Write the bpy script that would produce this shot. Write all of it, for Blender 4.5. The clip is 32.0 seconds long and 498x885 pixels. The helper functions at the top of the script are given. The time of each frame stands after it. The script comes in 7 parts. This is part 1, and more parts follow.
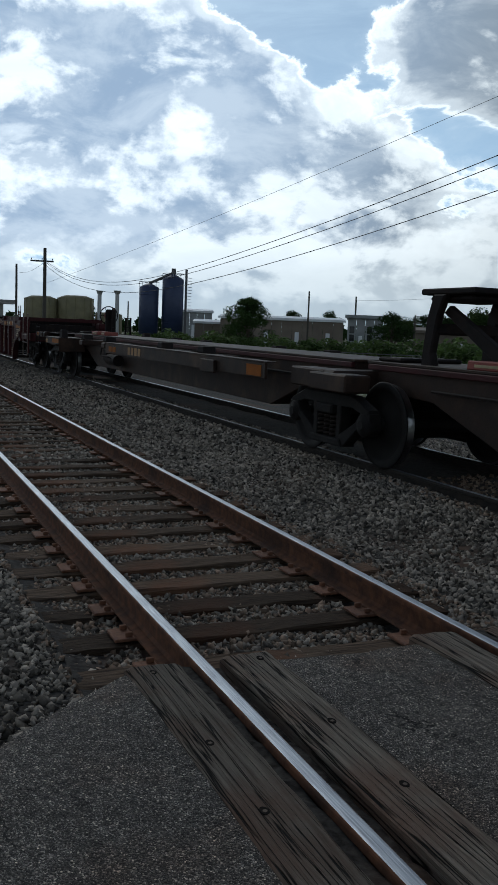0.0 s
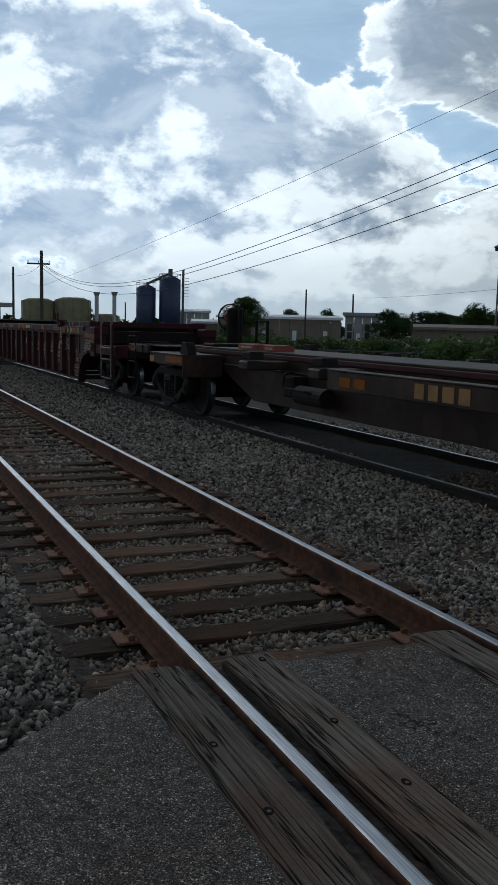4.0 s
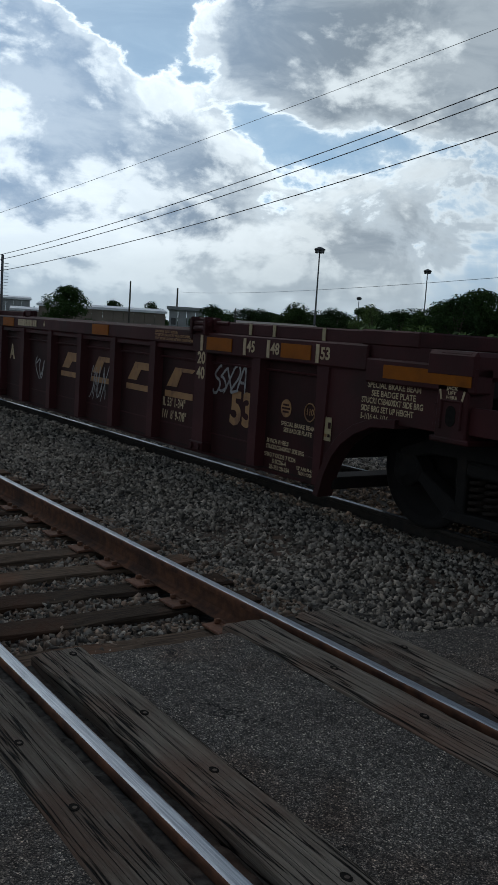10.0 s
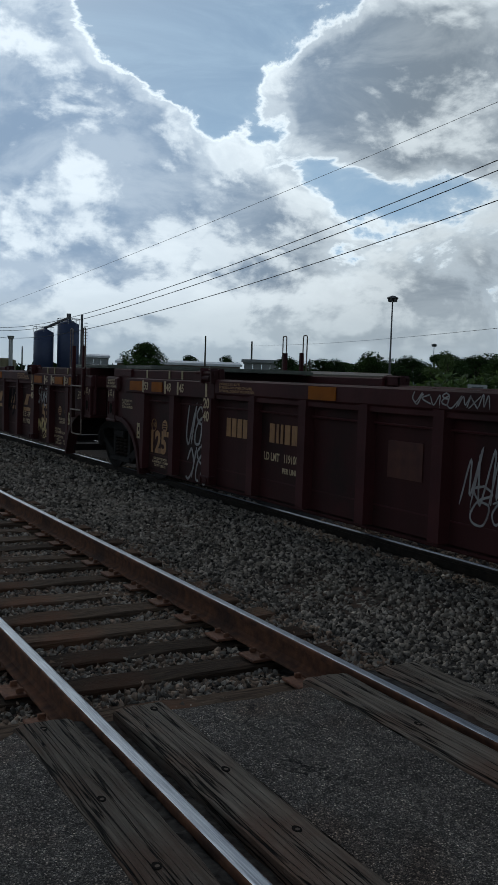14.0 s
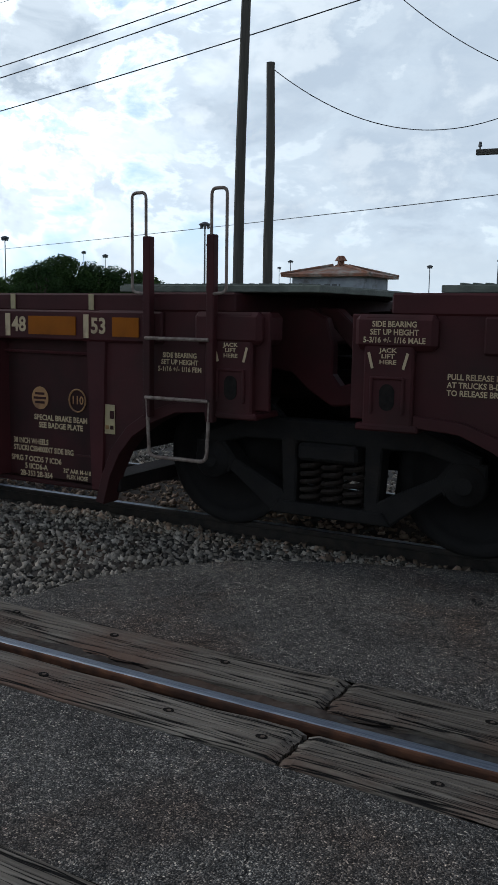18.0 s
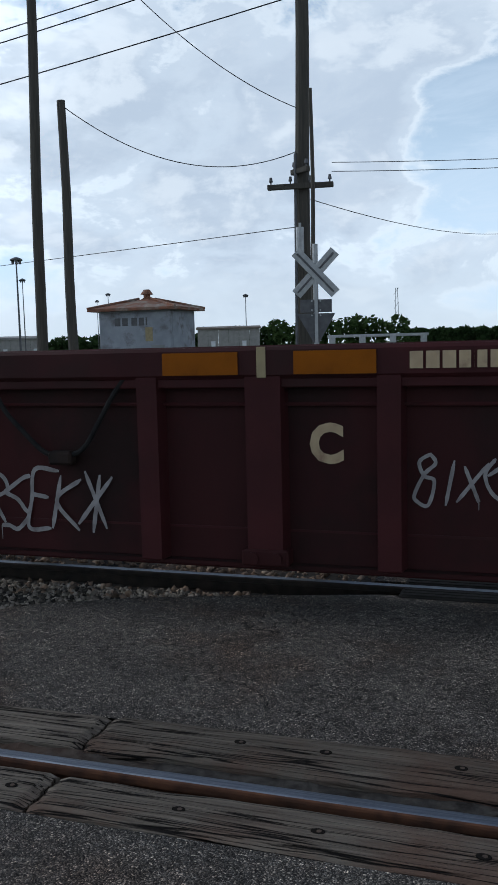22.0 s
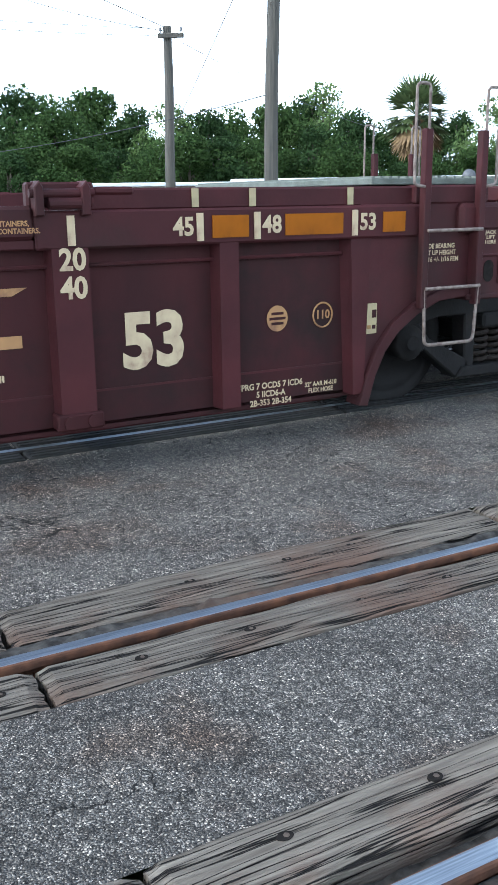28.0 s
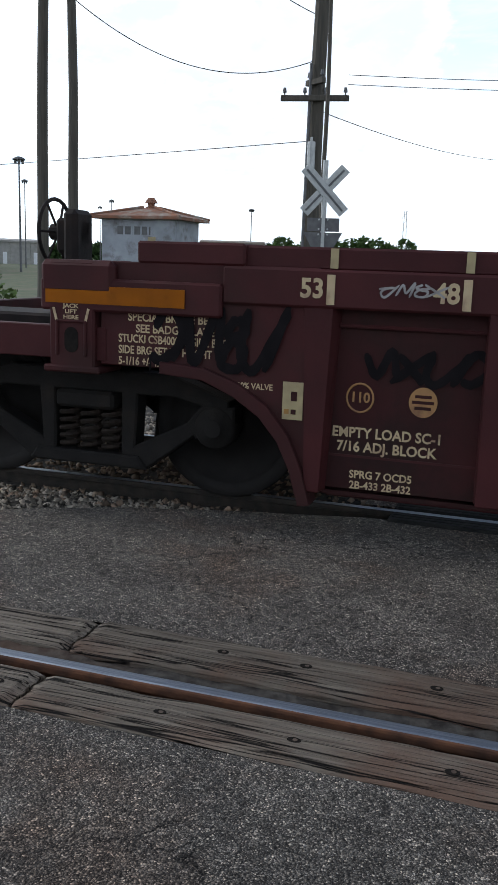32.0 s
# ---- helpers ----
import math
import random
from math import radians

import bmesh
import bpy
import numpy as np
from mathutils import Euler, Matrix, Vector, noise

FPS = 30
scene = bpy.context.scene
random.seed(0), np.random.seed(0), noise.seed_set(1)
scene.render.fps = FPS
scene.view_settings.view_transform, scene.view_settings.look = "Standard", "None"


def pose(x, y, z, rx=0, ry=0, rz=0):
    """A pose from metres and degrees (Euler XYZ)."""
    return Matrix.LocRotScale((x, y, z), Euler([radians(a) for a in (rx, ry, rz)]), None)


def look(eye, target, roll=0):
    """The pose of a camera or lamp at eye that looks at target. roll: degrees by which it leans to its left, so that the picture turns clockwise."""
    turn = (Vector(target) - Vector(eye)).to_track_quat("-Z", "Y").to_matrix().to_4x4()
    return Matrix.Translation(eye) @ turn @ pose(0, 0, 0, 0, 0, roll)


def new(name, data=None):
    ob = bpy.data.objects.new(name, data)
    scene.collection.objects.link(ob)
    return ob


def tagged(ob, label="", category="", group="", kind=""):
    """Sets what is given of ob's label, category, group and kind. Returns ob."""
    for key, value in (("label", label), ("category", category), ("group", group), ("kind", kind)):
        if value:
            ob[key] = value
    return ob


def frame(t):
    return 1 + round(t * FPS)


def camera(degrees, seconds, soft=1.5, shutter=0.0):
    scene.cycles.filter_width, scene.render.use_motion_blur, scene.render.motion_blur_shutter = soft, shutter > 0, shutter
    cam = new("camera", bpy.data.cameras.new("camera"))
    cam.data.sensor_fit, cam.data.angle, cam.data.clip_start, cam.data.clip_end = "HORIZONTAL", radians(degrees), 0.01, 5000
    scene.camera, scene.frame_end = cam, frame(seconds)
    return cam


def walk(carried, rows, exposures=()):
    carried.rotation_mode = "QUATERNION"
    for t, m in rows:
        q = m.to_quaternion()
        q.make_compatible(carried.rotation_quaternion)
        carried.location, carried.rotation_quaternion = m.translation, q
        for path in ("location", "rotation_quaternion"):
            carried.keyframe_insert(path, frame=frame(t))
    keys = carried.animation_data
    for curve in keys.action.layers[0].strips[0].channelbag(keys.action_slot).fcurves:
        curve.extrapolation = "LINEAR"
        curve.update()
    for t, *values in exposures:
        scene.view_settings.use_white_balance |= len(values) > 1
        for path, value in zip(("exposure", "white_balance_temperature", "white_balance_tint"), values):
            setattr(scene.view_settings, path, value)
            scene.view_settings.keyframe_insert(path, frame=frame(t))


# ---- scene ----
cam = camera(31.14, 32.0, soft=1.0)
PATH = [
    (0, (-0.324, -1.405, 1.525), (-2.146, -0.62, 1.276), 2.3),
    (0.5, (-0.3, -1.411, 1.538), (-2.127, -0.648, 1.259), 1.0),
    (1, (-0.3, -1.402, 1.558), (-2.129, -0.642, 1.284), 0.7),
    (1.5, (-0.277, -1.416, 1.562), (-2.101, -0.643, 1.289), 0.9),
    (2, (-0.282, -1.419, 1.56), (-2.105, -0.642, 1.292), 1.0),
    (2.5, (-0.284, -1.425, 1.564), (-2.113, -0.659, 1.306), 1.3),
    (4.5, (-0.292, -1.405, 1.548), (-2.103, -0.592, 1.305), 1.5),
    (5, (-0.268, -1.38, 1.553), (-2.006, -0.422, 1.307), 1.6),
    (5.5, (-0.278, -1.393, 1.549), (-1.995, -0.392, 1.321), 1.9),
    (6, (-0.297, -1.405, 1.542), (-2.021, -0.414, 1.325), 2.2),
    (6.5, (-0.288, -1.406, 1.545), (-2.016, -0.423, 1.327), 2.3),
    (7, (-0.291, -1.405, 1.545), (-2.014, -0.415, 1.321), 2.4),
    (7.5, (-0.295, -1.396, 1.541), (-1.991, -0.363, 1.302), 2.6),
    (8, (-0.299, -1.371, 1.525), (-1.957, -0.284, 1.268), 2.7),
    (8.5, (-0.316, -1.39, 1.534), (-1.962, -0.285, 1.272), 3.7),
    (9, (-0.307, -1.404, 1.545), (-1.962, -0.31, 1.294), 3.9),
    (9.5, (-0.297, -1.403, 1.545), (-1.95, -0.306, 1.297), 3.9),
    (10, (-0.287, -1.383, 1.541), (-1.916, -0.251, 1.293), 3.7),
    (10.5, (-0.272, -1.378, 1.544), (-1.877, -0.209, 1.307), 4.0),
    (11, (-0.26, -1.39, 1.54), (-1.865, -0.219, 1.311), 4.3),
    (11.5, (-0.251, -1.399, 1.551), (-1.916, -0.307, 1.361), 3.8),
    (12, (-0.277, -1.413, 1.557), (-2.003, -0.418, 1.373), 3.1),
    (12.5, (-0.285, -1.43, 1.564), (-2.038, -0.48, 1.402), 2.7),
    (13, (-0.288, -1.411, 1.556), (-2.039, -0.457, 1.405), 2.3),
    (13.5, (-0.266, -1.381, 1.553), (-1.992, -0.379, 1.408), 2.0),
    (15.5, (-0.288, -1.415, 1.539), (-2.061, -0.498, 1.405), 1.5),
    (16, (-0.24, -1.387, 1.561), (-1.948, -0.356, 1.414), 0.8),
    (16.5, (-0.272, -1.331, 1.532), (-1.795, -0.049, 1.341), 1.1),
    (17, (-0.272, -1.329, 1.533), (-1.597, 0.153, 1.317), 1.1),
    (17.5, (-0.294, -1.339, 1.492), (-1.416, 0.298, 1.25), 0.8),
    (18, (-0.297, -1.323, 1.475), (-1.277, 0.398, 1.191), 0.8),
    (18.5, (-0.211, -1.328, 1.488), (-1.193, 0.388, 1.183), 0.5),
    (19, (0.008, -1.291, 1.5), (-0.869, 0.482, 1.204), -0.4),
    (19.5, (0.181, -1.263, 1.52), (-0.51, 0.589, 1.214), -2.0),
    (20, (0.169, -1.261, 1.535), (-0.125, 0.698, 1.259), -3.2),
    (20.5, (0.153, -1.26, 1.529), (0.201, 0.721, 1.262), -2.8),
    (21, (0.138, -1.266, 1.519), (0.195, 0.717, 1.266), -2.2),
    (21.5, (0.115, -1.282, 1.535), (-0.191, 0.682, 1.308), -2.2),
    (22, (0.068, -1.274, 1.524), (-0.569, 0.609, 1.305), -1.5),
    (22.5, (0.002, -1.266, 1.507), (-0.923, 0.489, 1.251), -0.5),
    (23, (-0.02, -1.255, 1.506), (-1.028, 0.45, 1.228), -0.3),
    (23.5, (-0.01, -1.257, 1.507), (-1.021, 0.446, 1.225), -0.5),
    (24, (-0.011, -1.263, 1.5), (-0.999, 0.449, 1.196), -0.4),
    (24.5, (-0.01, -1.249, 1.491), (-0.942, 0.487, 1.147), -0.4),
    (25, (-0.006, -1.226, 1.489), (-0.867, 0.541, 1.122), 0.1),
    (25.5, (0.07, -1.133, 1.457), (-0.449, 0.76, 1.074), -1.3),
    (27.5, (0.255, -1.321, 1.534), (1.134, 0.392, 0.993), -1.0),
    (28, (0.286, -1.336, 1.531), (1.197, 0.364, 1.001), -0.8),
    (28.5, (0.411, -1.367, 1.527), (1.313, 0.343, 1.014), -1.4),
    (29, (0.466, -1.346, 1.514), (1.33, 0.388, 1.017), -0.3),
    (29.5, (0.446, -1.304, 1.489), (1.05, 0.542, 1.012), 0.2),
    (30, (0.357, -1.305, 1.496), (0.743, 0.604, 1.042), 0.2),
    (30.5, (0.182, -1.274, 1.505), (0.098, 0.68, 1.084), 0.2),
    (31, (0.023, -1.317, 1.514), (-0.367, 0.608, 1.137), 0.3),
    (31.5, (-0.038, -1.298, 1.504), (-0.528, 0.602, 1.118), 2.1),
    (32, (0.059, -1.265, 1.514), (-0.559, 0.595, 1.115), 1.8),
]
EXPOSURES = [(0, -1.3, 6000, 4), (6, -1.4, 6000, 4), (8, -1.28, 6000, 4), (10, -1.4, 6000, 4), (13, -1.6, 6000, 4), (16, -1.42, 5950, 4), (17, -0.92, 5950, 5), (18, -0.56, 6000, 6), (21, -0.40, 5950, 8), (22, -0.60, 5900, 7),
             (24, -0.55, 5950, 8), (25, -0.33, 6050, 8), (27.5, 1.6, 5750, 5), (29.2, 1.65, 5600, 4), (30.2, 0.8, 5700, 4), (31, -0.12, 5850, 6), (32, 0.2, 6300, 9)]
walk(cam, [(t, look(eye, target, roll)) for t, eye, target, roll in PATH], EXPOSURES)

# ---- world and sun ----
SUN_AZ, SUN_EL = 86.0, 36.0      # bearing of the veiled sun, counted from +y towards -x, and its height
world = bpy.data.worlds.new("world")
scene.world = world
world.use_nodes = True
wn, wl = world.node_tree.nodes, world.node_tree.links
wn.clear()


def wnode(kind, **kw):
    n = wn.new(kind)
    for k, v in kw.items():
        n.inputs[k].default_value = v
    return n


def wmath(op, a, b=None, clamp=False):
    n = wn.new("ShaderNodeMath")
    n.operation, n.use_clamp = op, clamp
    for i, v in enumerate((a, b)):
        if v is None:
            continue
        if isinstance(v, (int, float)):
            n.inputs[i].default_value = v
        else:
            wl.new(v, n.inputs[i])
    return n.outputs[0]


def wmix(f, a, b):
    n = wn.new("ShaderNodeMix")
    n.data_type = "RGBA"
    for i, v in ((0, f), (6, a), (7, b)):
        if isinstance(v, tuple):
            n.inputs[i].default_value = (*v, 1)
        elif isinstance(v, (int, float)):
            n.inputs[i].default_value = v
        else:
            wl.new(v, n.inputs[i])
    return n.outputs[2]


def wramp(v, stops, smooth=True):
    n = wn.new("ShaderNodeValToRGB")
    n.color_ramp.interpolation = "EASE" if smooth else "LINEAR"
    e = n.color_ramp.elements
    e[0].position, e[0].color = stops[0][0], (*[stops[0][1]] * 3, 1)
    e[1].position, e[1].color = stops[-1][0], (*[stops[-1][1]] * 3, 1)
    for p, c in stops[1:-1]:
        k = e.new(p)
        k.color = (c, c, c, 1)
    wl.new(v, n.inputs[0])
    return n.outputs[0]


def bearing(b, e=0.0):
    """The way to a bearing b (degrees from +y towards -x) and a height e in degrees."""
    b, e = radians(b), radians(e)
    return Vector((-math.sin(b) * math.cos(e), math.cos(b) * math.cos(e), math.sin(e)))


sky = wn.new("ShaderNodeTexSky")
sky.sky_type, sky.sun_disc = "NISHITA", False
sky.sun_elevation, sky.sun_rotation = radians(SUN_EL), radians(-SUN_AZ)
sky.air_density, sky.dust_density, sky.ozone_density = 1.0, 1.5, 1.5
coord = wn.new("ShaderNodeTexCoord").outputs["Generated"]
sep = wn.new("ShaderNodeSeparateXYZ")
wl.new(coord, sep.inputs[0])
height = sep.outputs[2]


def wnoise(scale, detail, rough, dist, stretch, offset):
    m = wn.new("ShaderNodeMapping")
    m.inputs["Scale"].default_value, m.inputs["Location"].default_value = stretch, offset
    wl.new(coord, m.inputs[0])
    n = wnode("ShaderNodeTexNoise", Scale=scale, Detail=detail, Roughness=rough, Distortion=dist)
    wl.new(m.outputs[0], n.inputs["Vector"])
    return n.outputs[0]


def toward(b, e, inner, outer):
    """1 within inner degrees of a direction, 0 beyond outer."""
    v = wn.new("ShaderNodeVectorMath")
    v.operation = "DOT_PRODUCT"
    wl.new(coord, v.inputs[0])
    v.inputs[1].default_value = bearing(b, e)
    n = wn.new("ShaderNodeMapRange")
    n.interpolation_type = "SMOOTHSTEP"
    n.inputs[1].default_value, n.inputs[2].default_value = math.cos(radians(outer)), math.cos(radians(inner))
    wl.new(v.outputs["Value"], n.inputs[0])
    return n.outputs[0]


# heaped clouds: ragged bodies with bright rims towards the sun and grey-blue hearts, thinner overhead
def heap(offset):
    a = wnoise(3.3, 12, 0.56, 0.25, (1, 1, 1.75), offset)
    b = wnoise(11.0, 8, 0.6, 0.4, (1, 1, 1.6), tuple(v * 2.7 + 1.3 for v in offset))
    return wmath("ADD", wmath("MULTIPLY", a, 0.70), wmath("MULTIPLY", b, 0.30))


SHIFT = (2.35, 1.1, 0.62)
step = bearing(SUN_AZ, SUN_EL) * 0.055


def banks():
    """Where the large cloud banks and the blue gaps stand: bearing, height, half width, strength."""
    total = None
    for b, e, r, k in ((82, 13, 10, 0.11), (72, 10, 9, 0.12), (62, 8, 8, 0.09), (68, 15, 4.5, 0.05), (65, 20.5, 7, -0.13), (61, 15.5, 3.5, -0.08), (52, 18, 6.5, 0.14), (45, 18.5, 7, 0.12), (47, 9.5, 6, -0.03), (88, 20, 7, 0.04), (30, 15, 7, 0.03), (20, 12, 6, 0.05), (13, 13, 5.5, 0.11),
                       (0, 13, 8, -0.11), (-8, 11.5, 4.5, 0.12), (-2, 6, 7, -0.02), (-22, 14, 9, -0.05)):
        v = wmath("MULTIPLY", toward(b, e, r * 0.25, r), k)
        total = v if total is None else wmath("ADD", total, v)
    return total


bias = banks()
here = wmath("ADD", heap(SHIFT), bias)
there = wmath("ADD", heap(tuple(a + b for a, b in zip(SHIFT, step))), bias)
near_sun = toward(SUN_AZ, SUN_EL - 12, 2, 60)
backlit = toward(SUN_AZ, SUN_EL - 16, 14, 36)
cover = wmix(near_sun, wramp(here, [(0.415, 0.0), (0.485, 0.8), (0.55, 1.0)]), wramp(here, [(0.452, 0.0), (0.478, 0.9), (0.51, 1.0)]))
thick = wramp(here, [(0.462, 0.0), (0.492, 0.72), (0.55, 1.0)])
facing = wramp(wmath("ADD", wmath("MULTIPLY", wmath("SUBTRACT", here, there), 7.0), 0.33), [(0.30, 0.0), (0.85, 1.0)])
bright = wmix(near_sun, (12.6, 13.0, 13.3), (36.0, 36.0, 35.4))
heart = wmix(backlit, wmix(near_sun, (7.6, 8.5, 9.7), (5.6, 6.4, 7.4)), (8.0, 10.2, 13.6))
lumps = wramp(wnoise(8.5, 9, 0.62, 0.5, (1, 1, 2.2), (4.1, 2.2, 5.0)), [(0.36, 0.0), (0.66, 1.0)])
heart = wmix(lumps, heart, wmix(0.20, heart, bright))
cloud = wmix(wmath("MULTIPLY", thick, wmath("SUBTRACT", 1.0, wmath("MULTIPLY", facing, 0.5))), bright, heart)
low = wramp(height, [(0.02, 1.0), (0.34, 0.45), (0.60, 0.0)])
open_sky = wmix(low, sky.outputs[0], wmix(near_sun, (9.6, 11.6, 13.6), (10.0, 15.2, 21.5)))
thin = wramp(wnoise(5.0, 8, 0.65, 0.8, (1, 1, 4.0), (7.7, 3.0, 1.0)), [(0.42, 0.0), (0.70, 0.7)])
thin_low = wmath("MULTIPLY", thin, wramp(height, [(0.0, 0.9), (0.3, 0.6), (0.55, 0.15)]))
veil = wmix(thin_low, open_sky, wmix(near_sun, (9.8, 11.0, 12.4), (13.0, 16.2, 19.6)))
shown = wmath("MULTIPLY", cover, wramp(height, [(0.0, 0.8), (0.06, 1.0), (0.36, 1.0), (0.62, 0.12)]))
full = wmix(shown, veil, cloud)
haze = wmix(wramp(height, [(0.0, 0.9), (0.05, 0.45), (0.10, 0.0)]), full, wmix(near_sun, (10.0, 10.8, 11.4), (13.0, 14.3, 15.2)))
bg = wnode("ShaderNodeBackground", Strength=0.11)
wl.new(haze, bg.inputs[0])
out = wn.new("ShaderNodeOutputWorld")
wl.new(bg.outputs[0], out.inputs[0])

sun = new("sun", bpy.data.lights.new("sun", "SUN"))
sun.data.energy, sun.data.angle, sun.data.color = 1.0, radians(11), (1.0, 0.95, 0.88)
sun.matrix_world = look((0, 0, 60), Vector((0, 0, 60)) - bearing(SUN_AZ, SUN_EL))

# ---- materials ----
def mat(name, c1, c2=None, scale=8.0, rough=0.7, metal=0.0, bump=0.0, bump_scale=40.0, stretch=(1, 1, 1), stain=None, stain_at=0.6,
        stain_scale=1.3, island=0.0, spec=0.5, rough2=None, detail=5):
    """A surface of two tones mixed by a noise, with a larger stain, a fine relief and a change from object to object."""
    m = bpy.data.materials.new(name)
    m.use_nodes = True
    n, l = m.node_tree.nodes, m.node_tree.links
    p = n["Principled BSDF"]
    p.inputs["Roughness"].default_value, p.inputs["Metallic"].default_value = rough, metal
    p.inputs["Specular IOR Level"].default_value = spec
    c2 = c2 or tuple(v * 0.75 for v in c1)
    tc = n.new("ShaderNodeTexCoord")
    mp = n.new("ShaderNodeMapping")
    mp.inputs["Scale"].default_value = stretch
    l.new(tc.outputs["Object"], mp.inputs[0])
    no = n.new("ShaderNodeTexNoise")
    no.inputs["Scale"].default_value, no.inputs["Detail"].default_value = scale, detail
    l.new(mp.outputs[0], no.inputs["Vector"])
    rp = n.new("ShaderNodeValToRGB")
    rp.color_ramp.elements[0].position, rp.color_ramp.elements[1].position = 0.34, 0.66
    rp.color_ramp.elements[0].color, rp.color_ramp.elements[1].color = (*c1, 1), (*c2, 1)
    l.new(no.outputs[0], rp.inputs[0])
    col = rp.outputs[0]
    if stain:
        n2 = n.new("ShaderNodeTexNoise")
        n2.inputs["Scale"].default_value, n2.inputs["Detail"].default_value = stain_scale, 7
        n2.inputs["Roughness"].default_value = 0.62
        l.new(tc.outputs["Object"], n2.inputs["Vector"])
        r2 = n.new("ShaderNodeMapRange")
        r2.inputs[1].default_value, r2.inputs[2].default_value = stain_at - 0.09, stain_at + 0.09
        l.new(n2.outputs[0], r2.inputs[0])
        mx = n.new("ShaderNodeMix")
        mx.data_type = "RGBA"
        l.new(r2.outputs[0], mx.inputs[0])
        l.new(col, mx.inputs[6])
        mx.inputs[7].default_value = (*stain, 1)
        col = mx.outputs[2]
    if island:
        if island > 0:
            rnd = n.new("ShaderNodeObjectInfo").outputs["Random"]
        else:
            rnd = n.new("ShaderNodeNewGeometry").outputs["Random Per Island"]
        a = abs(island)
        r3 = n.new("ShaderNodeMapRange")
        r3.inputs[3].default_value, r3.inputs[4].default_value = 1 - a, 1 + a
        l.new(rnd, r3.inputs[0])
        vm = n.new("ShaderNodeVectorMath")
        vm.operation = "SCALE"
        l.new(col, vm.inputs[0])
        l.new(r3.outputs[0], vm.inputs["Scale"])
        col = vm.outputs[0]
    l.new(col, p.inputs["Base Color"])
    if rough2 is not None:
        r4 = n.new("ShaderNodeMapRange")
        r4.inputs[3].default_value, r4.inputs[4].default_value = rough, rough2
        l.new(no.outputs[0], r4.inputs[0])
        l.new(r4.outputs[0], p.inputs["Roughness"])
    if bump:
        n3 = n.new("ShaderNodeTexNoise")
        n3.inputs["Scale"].default_value, n3.inputs["Detail"].default_value = bump_scale, 4
        l.new(mp.outputs[0], n3.inputs["Vector"])
        b = n.new("ShaderNodeBump")
        b.inputs["Strength"].default_value, b.inputs["Distance"].default_value = min(bump, 1.0), 0.01
        l.new(n3.outputs[0], b.inputs["Height"])
        l.new(b.outputs[0], p.inputs["Normal"])
    return m


